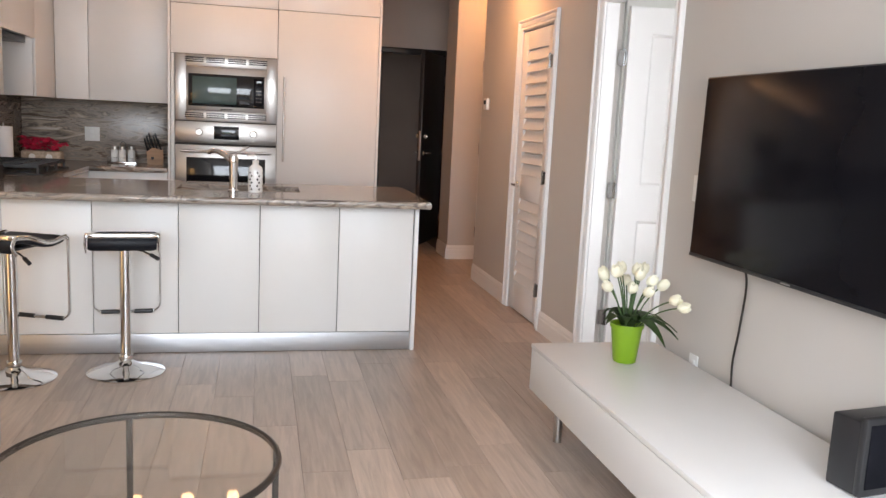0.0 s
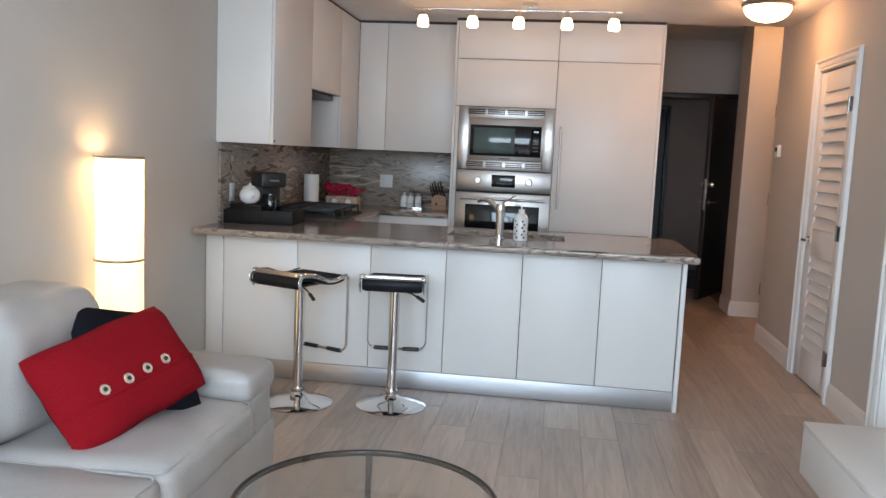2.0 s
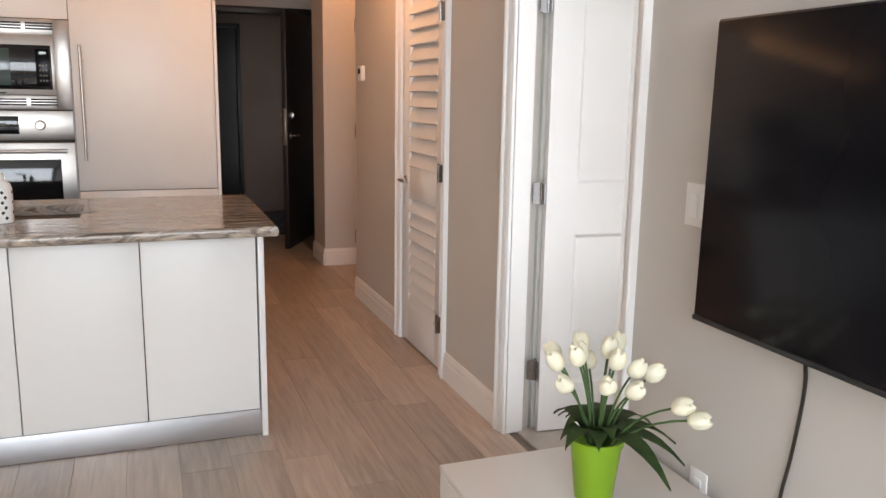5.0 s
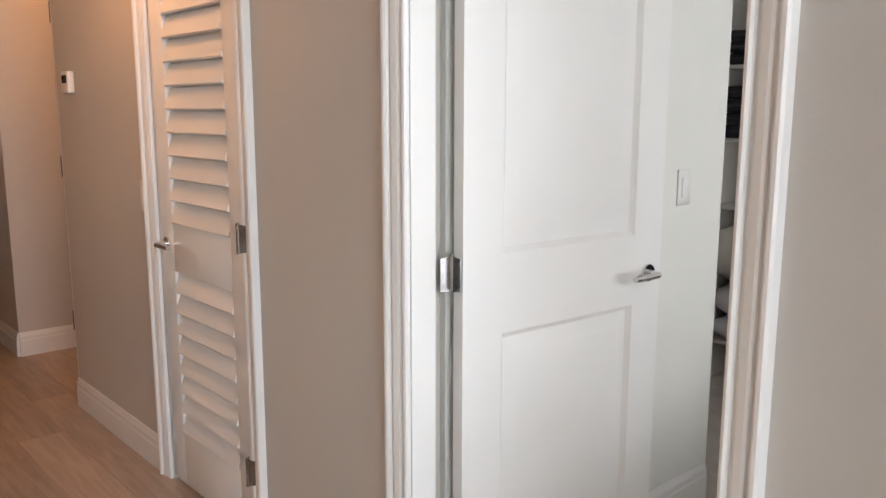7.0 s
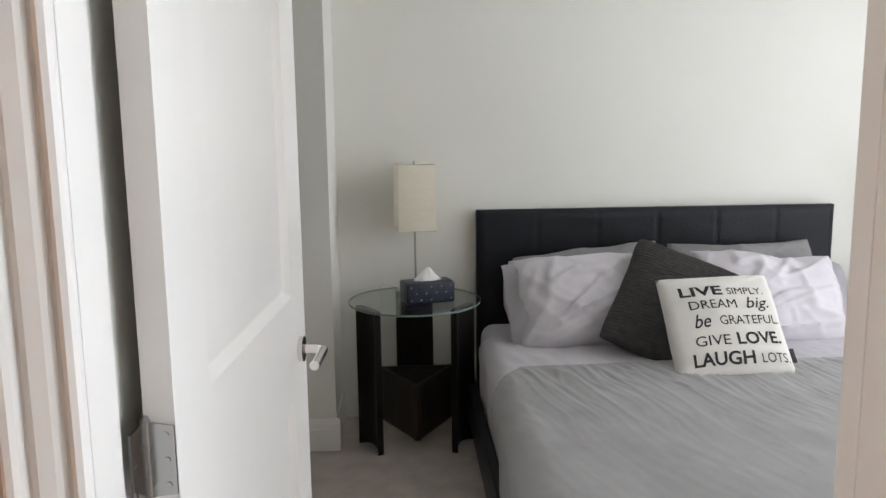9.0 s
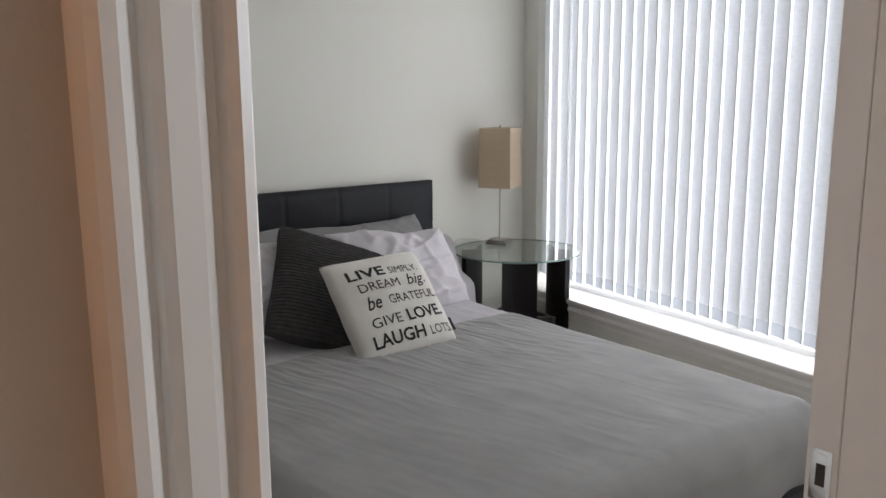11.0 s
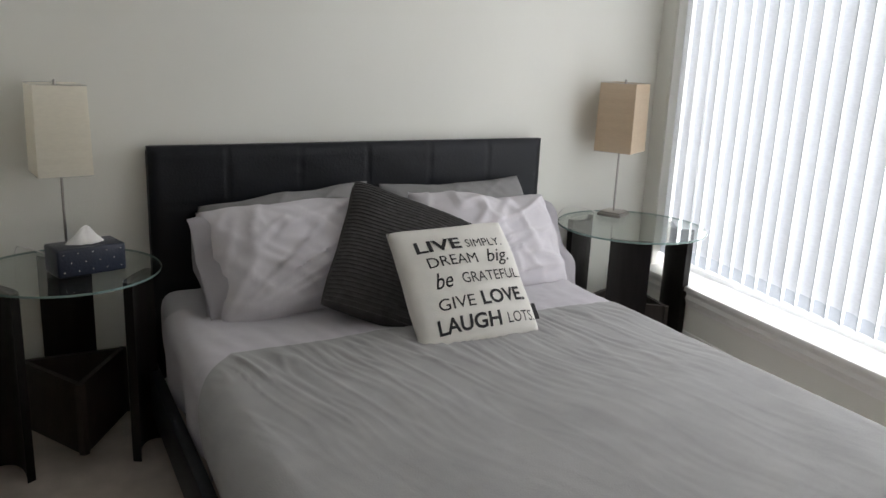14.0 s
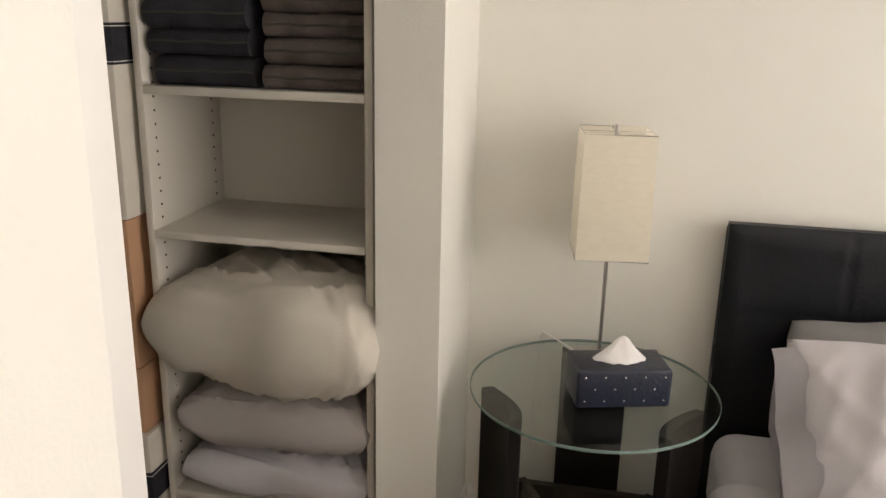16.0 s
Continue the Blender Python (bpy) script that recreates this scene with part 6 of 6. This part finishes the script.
def storage_boxes():
    """Canvas boxes with dark stitched bands and a card box, beyond the shelves."""
    for z0, z1, bands in ((ZF, 0.42, (0.27,)), (0.98, 1.50, (1.38,))):
        t = thing("storage_box", pose(4.80, 5.80, 0), "pale canvas storage box with a dark stitched band", "storage box", "closet boxes")
        part("body", box(BM(), (-0.13, -0.21, z0), (0.26, 0.24, z1), 0.008), M_CREAM, t)
        for b in bands:
            p = part("band", box(BM(), (-0.133, -0.213, b - 0.045), (0.263, 0.243, b + 0.045), 0.003), M_TOWEL_D, t, "dark band")
            for s in (-0.038, 0.038):
                part("stitching", box(BM(), (-0.1345, -0.2145, b + s - 0.001), (0.2645, 0.2445, b + s + 0.001)), M_CANVAS, p)
    for z0, z1 in ((0.422, 0.60), (0.602, 0.978)):
        t = thing("cardboard_box", pose(4.80, 5.80, 0), "peach-brown cardboard box with a taped lid", "box", "closet boxes")
        part("carton", box(BM(), (-0.12, -0.20, z0), (0.25, 0.23, z1), 0.003), M_CARD, t)
        part("tape", box(BM(), (-0.1215, -0.01, z0 + 0.02), (0.2515, 0.04, z1 + 0.001), 0.0005), M_WICKER, t)


storage_boxes()


# ---- lamps of the living room and kitchen ----
def track_light():
    t = thing("track_light", pose(0.07, 6.46, 0), "ceiling track light with five glowing glass shades", "track light")
    bm = cyl(BM(), (0.10, 0, CEIL - 0.028), (0.10, 0, CEIL - 0.001), 0.055, n=32)
    part("canopy", bm, M_CHROME, t)
    part("bar", tube(BM(), [(-0.74, 0, CEIL - 0.05), (0.0, 0.015, CEIL - 0.05), (0.74, 0, CEIL - 0.05)], 0.009, 10), M_CHROME, t)
    part("drop_rod", cyl(BM(), (0.10, 0, CEIL - 0.05), (0.10, 0, CEIL - 0.02), 0.01, n=12), M_CHROME, t)
    for x in (-0.665, -0.305, 0.025, 0.365, 0.69):
        h = part("spot", tube(BM(), [(x, 0, CEIL - 0.05), (x, -0.005, CEIL - 0.075), (x, -0.01, CEIL - 0.092)], 0.010, 12), M_CHROME, t, "chrome spot holder")
        part("cap", lathe(BM(), [(0.0, 0.012), (0.026, 0.010), (0.03, 0.0), (0.026, -0.006), (0.0, -0.006)], (x, -0.01, CEIL - 0.096), 20), M_CHROME, h)
        part("shade", lathe(BM(), [(0.028, 0.0), (0.036, -0.016), (0.041, -0.042), (0.041, -0.066), (0.034, -0.074), (0.0, -0.070)], (x, -0.01, CEIL - 0.104), 24), M_GLOW, h, "glowing frosted glass")


track_light()


def dome_light(x, y, top):
    t = thing("ceiling_light", pose(x, y, top - CEIL), "round opal glass ceiling light, lit", "ceiling light", "ceiling lights")
    part("rim", lathe(BM(), [(0.0, 0.0), (0.16, 0.0), (0.165, -0.012), (0.155, -0.026), (0.0, -0.026)], (0, 0, CEIL - 0.001), 40), M_STEEL, t)
    part("dome", lathe(BM(), [(0.150, 0.0), (0.148, -0.02), (0.13, -0.05), (0.095, -0.075), (0.05, -0.09), (0.0, -0.094)], (0, 0, CEIL - 0.028), 40), M_DOME, t, "glowing opal glass")


dome_light(1.745, 6.30, CEIL)
dome_light(2.45, 7.95, 2.78)      # out of view round the hall's bend


# ---- kitchen things ----
ZC = 0.916


def faucet():
    t = thing("faucet", pose(0.115, 5.30, ZC), "single-lever chrome kitchen faucet", "faucet")
    part("body", lathe(BM(), [(0.030, 0), (0.030, 0.010), (0.024, 0.016), (0.023, 0.10), (0.026, 0.16), (0.027, 0.195), (0.022, 0.215), (0.0, 0.22)], n=28), M_CHROME, t)
    part("spout", tube(BM(), [(0, 0, 0.165), (-0.04, 0.03, 0.20), (-0.085, 0.06, 0.225), (-0.12, 0.085, 0.228), (-0.145, 0.10, 0.215)], lambda s: 0.017 - 0.004 * s, 14), M_CHROME, t)
    part("lever", tube(BM(), [(0, 0, 0.212), (0.035, 0.01, 0.232), (0.085, 0.02, 0.262)], lambda s: 0.012 - 0.006 * s, 12, flat=0.005), M_CHROME, t)


faucet()


def soap_bottle():
    t = thing("soap_dispenser", pose(0.238, 5.315, ZC), "white patterned soap dispenser with a pump", "soap dispenser")
    part("bottle", lathe(BM(), [(0.040, 0), (0.042, 0.005), (0.042, 0.125), (0.036, 0.145), (0.018, 0.160), (0.017, 0.172), (0.0, 0.172)], n=28), M_PORCELAIN, t)
    for r in range(6):
        for k in range(12):
            if (k + r) % 2:
                continue
            a = 2 * math.pi * (k + 0.5 * (r % 2)) / 12
            bm = BM()
            z = 0.02 + 0.019 * r
            q = [(0.0428 * math.cos(a + d), 0.0428 * math.sin(a + d), z + dz) for d, dz in ((-0.17, 0), (0, -0.008), (0.17, 0), (0, 0.008))]
            bm.faces.new([bm.verts.new(v) for v in q])
            part("pattern_mark", bm, M_BROWNWOOD, t, smooth=0)
    part("pump", tube(BM(), [(0, 0, 0.17), (0, 0, 0.205), (-0.01, -0.005, 0.214), (-0.045, -0.02, 0.208)], 0.006, 10), M_WHITEPLASTIC, t)
    part("collar", cyl(BM(), (0, 0, 0.168), (0, 0, 0.184), 0.018, n=20), M_WHITEPLASTIC, t)


soap_bottle()


def tray_group():
    t = thing("serving_tray", pose(-1.412, 5.53, ZC, 0, 0, 4), "dark woven tray on the worktop", "tray")
    part("tray_floor", box(BM(), (-0.21, -0.15, 0.004), (0.21, 0.15, 0.016), 0.002), M_DARKWOOD, t)
    for a, b in (((-0.22, -0.16, 0), (0.22, -0.145, 0.085)), ((-0.22, 0.145, 0), (0.22, 0.16, 0.085)), ((-0.22, -0.145, 0), (-0.205, 0.145, 0.085)), ((0.205, -0.145, 0), (0.22, 0.145, 0.085))):
        part("tray_side", box(BM(), a, b, 0.004), M_DARKWOOD, t)
    c = thing("coffee_maker", pose(-1.42, 5.60, ZC + 0.018, 0, 0, 40), "black drip coffee maker with a glass jug", "coffee maker")
    part("base", box(BM(), (-0.085, -0.12, 0), (0.085, 0.11, 0.035), 0.01), M_BLACK, c)
    part("tower", box(BM(), (-0.085, 0.0, 0.03), (0.085, 0.108, 0.24), 0.012), M_BLACK, c)
    part("head", box(BM(), (-0.085, -0.11, 0.205), (0.085, 0.11, 0.30), 0.016), M_BLACK, c)
    part("badge", box(BM(), (-0.03, -0.112, 0.245), (0.03, -0.109, 0.255)), M_STEEL, c)
    j = part("jug", lathe(BM(), [(0.05, 0.037), (0.062, 0.055), (0.064, 0.10), (0.052, 0.145), (0.05, 0.165), (0.0, 0.165)], (0, -0.045, 0), 24), M_BLACKGLASS, c, "dark glass jug")
    part("jug_handle", tube(BM(), [(0, -0.10, 0.14), (0, -0.135, 0.13), (0, -0.135, 0.08), (0, -0.108, 0.065)], 0.007, 8), M_BLACK, j)
    p = thing("teapot", pose(-1.482, 5.44, ZC + 0.12, 0, 0, 125), "small white porcelain teapot", "teapot")
    part("body", lathe(BM(), [(0.03, 0), (0.036, 0.004), (0.058, 0.022), (0.066, 0.050), (0.062, 0.074), (0.048, 0.093), (0.036, 0.100), (0.0, 0.102)], n=28), M_PORCELAIN, p)
    part("lid", lathe(BM(), [(0.037, 0.100), (0.030, 0.110), (0.014, 0.116), (0.007, 0.119), (0.010, 0.127), (0.0, 0.132)], n=20), M_PORCELAIN, p)
    part("spout", tube(BM(), [(0.05, 0.01, 0.045), (0.08, 0.015, 0.07), (0.095, 0.018, 0.10)], lambda s: 0.013 - 0.006 * s, 10), M_PORCELAIN, p)
    part("handle", tube(BM(), [(-0.052, 0, 0.09), (-0.085, 0, 0.088), (-0.092, 0, 0.055), (-0.058, 0, 0.035)], 0.006, 8), M_PORCELAIN, p)
    b = thing("wooden_box", pose(-1.485, 5.445, ZC + 0.0165), "low dark wooden box under the teapot", "box")
    part("box_body", box(BM(), (-0.10, -0.07, 0), (0.10, 0.07, 0.085), 0.004), M_DARKWOOD, b)
    part("box_lid", box(BM(), (-0.103, -0.073, 0.086), (0.103, 0.073, 0.103), 0.004), M_DARKWOOD, b)


tray_group()


def cooktop():
    t = thing("gas_cooktop", pose(-1.33, 6.38, ZC), "steel gas cooktop with black cast-iron grates", "cooktop")
    part("plate", box(BM(), (-0.26, -0.37, 0), (0.26, 0.37, 0.012), 0.004), M_IRON, t)
    for y in (-0.24, 0.0, 0.24):
        bm = BM()
        for x in (-0.23, 0.23):
            box(bm, (x - 0.007, y - 0.115, 0.045), (x + 0.007, y + 0.115, 0.064), 0.002)
        for q in (-0.115, 0.0, 0.115):
            box(bm, (-0.23, y + q - 0.007, 0.045), (0.23, y + q + 0.007, 0.066), 0.002)
        for x in (-0.11, 0.0, 0.11):
            box(bm, (x - 0.006, y - 0.115, 0.046), (x + 0.006, y + 0.115, 0.067), 0.002)
        for x in (-0.23, 0.23):
            for q in (-0.11, 0.11):
                box(bm, (x - 0.007, y + q - 0.007, 0.011), (x + 0.007, y + q + 0.007, 0.05), 0.002)
        part("grate", bm, M_IRON, t, "black cast-iron grate")
    for x, y in ((-0.12, -0.24), (0.12, -0.24), (0, 0), (-0.12, 0.24), (0.12, 0.24)):
        part("burner", lathe(BM(), [(0.045, 0.012), (0.045, 0.022), (0.03, 0.03), (0.0, 0.03)], (x, y, 0), 20), M_IRON, t)


cooktop()


def small_kitchen():
    t = thing("paper_towel_roll", pose(-1.53, 6.885, ZC), "white paper towel roll on a stand", "paper towel")
    part("roll", lathe(BM(), [(0.058, 0.012), (0.060, 0.016), (0.060, 0.272), (0.056, 0.276), (0.02, 0.276), (0.0, 0.276)], n=28), M_TISSUE, t)
    part("stand", lathe(BM(), [(0.07, 0), (0.07, 0.008), (0.0, 0.010)], n=28), M_STEEL, t)
    part("rod", cyl(BM(), (0, 0, 0.27), (0, 0, 0.30), 0.006, n=10), M_STEEL, t)
    b = thing("flower_basket", pose(-1.375, 7.30, ZC), "pale wicker basket of crimson flowers", "flower basket")
    part("basket", box(BM(), (-0.14, -0.06, 0), (0.14, 0.06, 0.09), 0.01), M_WICKER, b)
    rnd = random.Random(5)
    for k in range(38):
        c = Vector((rnd.uniform(-0.16, 0.16), rnd.uniform(-0.07, 0.07), rnd.uniform(0.10, 0.20)))
        bm = BM()
        for p in range(9):
            a = p * 2.4
            m = Matrix.Translation(c) @ pose(0, 0, 0, rnd.uniform(-30, 30), rnd.uniform(-30, 30), math.degrees(a)) @ pose(0.012, 0, 0, 0, 35, 0)
            q = [m @ Vector(v) for v in ((-0.012, -0.008, 0), (0.008, -0.017, 0.004), (0.024, 0, 0.012), (0.008, 0.017, 0.004), (-0.012, 0.008, 0))]
            bm.faces.new([bm.verts.new(v) for v in q])
        part("flower_head", bm, M_PINK, b, smooth=0)
    for x in (-0.06, 0.06):
        part("medallion", lathe(BM(), [(0.0, 0.0), (0.022, 0.0), (0.024, 0.003), (0.0, 0.006)], (0, 0, 0), 18), M_PORCELAIN, b).matrix_basis = pose(x, -0.062, 0.045, 90, 0, 0)
    for k, (x, y) in enumerate(((-0.895, 7.555), (-0.835, 7.55), (-0.765, 7.545))):
        j = thing("spice_jar", pose(x, y, ZC + 0.012), "small glass spice jar with a white label", "jar", "spice jars")
        part("jar_body", lathe(BM(), [(0.026, 0), (0.029, 0.004), (0.029, 0.088), (0.022, 0.098), (0.0, 0.098)], n=20), M_PORCELAIN, j)
        part("jar_lid", cyl(BM(), (0, 0, 0.097), (0, 0, 0.122), 0.024, n=20), M_STEEL, j)
        part("jar_label", box(BM(), (-0.017, -0.0305, 0.03), (0.017, -0.0265, 0.07)), M_WHITEPLASTIC, j)
    r = thing("spice_rack", pose(-0.835, 7.55, ZC), "chrome wire spice rack", "rack")
    part("tray", box(BM(), (-0.11, -0.04, 0), (0.11, 0.04, 0.011), 0.002), M_CHROME, r)
    part("wire", tube(BM(), [(-0.11, -0.038, 0.045), (0.11, -0.038, 0.045), (0.11, 0.038, 0.045), (-0.11, 0.038, 0.045)], 0.002, 6, True), M_CHROME, r)
    for x in (-0.108, 0.108):
        for y in (-0.038, 0.038):
            part("post", cyl(BM(), (x, y, 0.01), (x, y, 0.046), 0.002, n=8), M_CHROME, r)
    part("carry_handle", tube(BM(), rounded([(-0.02, 0.038, 0.011), (-0.02, 0.038, 0.16), (0.0, 0.038, 0.175), (0.02, 0.038, 0.16), (0.02, 0.038, 0.011)], 0.01), 0.0025, 8), M_IRON, r)
    k = thing("knife_block", pose(-0.585, 7.565, ZC, 0, 0, 8), "honey-coloured wooden knife block with black knives", "knife block")
    bm = prism(BM(), [(-0.06, -0.05, 0), (0.065, -0.05, 0), (0.065, -0.05, 0.115), (-0.02, -0.05, 0.135), (-0.065, -0.05, 0.10)], (0, 0.10, 0))
    part("block", bm, M_BLOCKWOOD, k)
    rnd = random.Random(3)
    for i in range(7):
        x, y = -0.05 + 0.017 * i, -0.03 + 0.03 * (i % 3)
        z = 0.105 + 0.02 * (i % 3)
        part("knife_handle", tube(BM(), [(x, y, z), (x - 0.018, y, z + 0.05), (x - 0.032, y, z + 0.105)], 0.010, 10, flat=0.007), M_BLACK, k, "black knife handle")
    part("emblem", lathe(BM(), [(0.0, 0.0), (0.012, 0.0), (0.012, 0.002), (0.0, 0.002)], (0, 0, 0), 16), M_GAP, k).matrix_basis = pose(-0.02, -0.05, 0.05, 90, 0, 0)


small_kitchen()


def wall_plate(name, m, w, h, rockers, label, sockets=0):
    t = thing(name, m, label, "switch" if rockers else "outlet")
    part("plate", box(BM(), (-w / 2, -0.006, -h / 2), (w / 2, 0, h / 2), 0.002), M_WHITEPLASTIC, t)
    for k in range(rockers):
        x = (k - (rockers - 1) / 2) * 0.046
        part("rocker", box(BM(), (x - 0.016, -0.010, -0.033), (x + 0.016, -0.005, 0.033), 0.002), M_TRIM, t)
    for k in range(sockets):
        z = (k - (sockets - 1) / 2) * 0.04
        part("socket", box(BM(), (-0.015, -0.0085, z - 0.014), (0.015, -0.005, z + 0.014), 0.003), M_TRIM, t)
    return t


EAST = (0, 0, -90)            # plates on the wall that faces -x
wall_plate("light_switch", pose(XW, 3.680, 1.135, *EAST), 0.118, 0.115, 2, "white double rocker light switch")
wall_plate("light_switch", pose(XW, 6.435, 1.10, *EAST), 0.07, 0.115, 1, "white single light switch")
wall_plate("light_switch", pose(3.292, YN, 1.178), 0.075, 0.118, 1, "white single rocker light switch beside the door")
wall_plate("power_outlet", pose(XW, 3.60, 0.36, *EAST), 0.07, 0.115, 0, "white wall outlet above the console", 2)
wall_plate("power_outlet", pose(-1.095, YB - 0.021, 1.137), 0.115, 0.115, 0, "white double outlet on the stone backsplash", 2)
wall_plate("power_outlet", pose(XL + 0.0205, 5.50, 1.10, 0, 0, 90), 0.07, 0.115, 0, "white wall outlet on the stone behind the tray", 2)
wall_plate("power_outlet", pose(XH, 2.44, 0.40, *EAST), 0.07, 0.115, 0, "white wall outlet behind the side table", 2)


def thermostat():
    t = thing("thermostat", pose(XW, 7.19, 1.542, *EAST), "small white wall thermostat with a dark display", "thermostat")
    part("case", box(BM(), (-0.048, -0.028, -0.048), (0.048, 0, 0.048), 0.008), M_WHITEPLASTIC, t)
    part("display", box(BM(), (-0.03, -0.0295, -0.004), (0.03, -0.027, 0.03), 0.001), M_BLACKGLASS, t)


thermostat()


def black_box():
    """A black framed speaker panel leaning on the console's far end."""
    t = thing("speaker", pose(1.985, 2.33, 0.393, 0, 0, 8), "small black speaker with a mesh front on the console", "speaker")
    part("cabinet", box(BM(), (-0.10, 0.0, 0.0), (0.10, 0.10, 0.215), 0.008), M_BLACK, t)
    part("front_frame", box(BM(), (-0.11, -0.028, 0.004), (0.11, -0.002, 0.235), 0.010), M_BLACK, t)
    part("grille", box(BM(), (-0.095, -0.032, 0.03), (0.095, -0.027, 0.215), 0.004), M_BLACKCLOTH, t)


black_box()


def door_hinges_hall():
    """The narrow lining with hinges at the bend of the hall."""
    t = thing("door_4", pose(XW + 0.12, 7.392, 0), "white door lining with three hinges at the hall's bend", "door frame")
    t["kind"] = "structure"
    part("lining", box(BM(), (-0.118, 0, 0), (0.0, 0.016, 2.08), 0.002), M_TRIM, t)
    for z in (0.42, 1.16, 1.86):
        hinge(t, (-0.115, 0.022, z), ((1, 0, 0),))


door_hinges_hall()


# strike plate on the bedroom door's lining
s = thing("strike_plate", pose(2.234, 4.038, 0.915), "chrome strike plate in the door lining", "strike plate")
part("plate", box(BM(), (-0.014, 0, -0.035), (0.014, 0.0015, 0.035), 0.0005), M_CHROME, s)
part("latch_hole", box(BM(), (-0.006, 0.0012, -0.015), (0.006, 0.0022, 0.015)), M_GAP, s)

# ---- oak planks of the floor ----
def planks():
    rnd = random.Random(21)
    wdt = 0.19
    lens = (0.9, 1.2, 1.5, 1.8)
    meshes = {}

    def board(ln):
        if ln in meshes:
            return meshes[ln]
        bm = box(BM(), (0.0004, 0.0004, -0.0075), (wdt - 0.0004, ln - 0.0004, 0.0))
        top = [e for e in bm.edges if all(v.co.z > -0.001 for v in e.verts)]
        bmesh.ops.bevel(bm, geom=top, offset=0.0010, segments=1, affect="EDGES")
        meshes[ln] = finish("plank", bm, M_WOOD, 0)
        return meshes[ln]

    x = XL
    k = 0
    while x < XW - 0.001:
        y = YS
        first = rnd.choice((0.3, 0.5, 0.7, 1.0))
        end = 10.02 if x > 1.0 else YB
        while y < end - 0.01:
            ln = round(min(first if y == YS else rnd.choice(lens), end - y), 3)
            o = new("plank", board(ln))
            o.parent = floor
            o.location = (x, y, 0)
            y += ln
        x += wdt
        k += 1
    short = finish("plank", box(BM(), (0.0008, 0.0008, -0.0075), (wdt - 0.0008, 1.048, 0.0)), M_WOOD, 0)
    while x < 3.0:
        o = new("plank", short)
        o.parent = floor
        o.location = (x, 7.392, 0)
        x += wdt


planks()
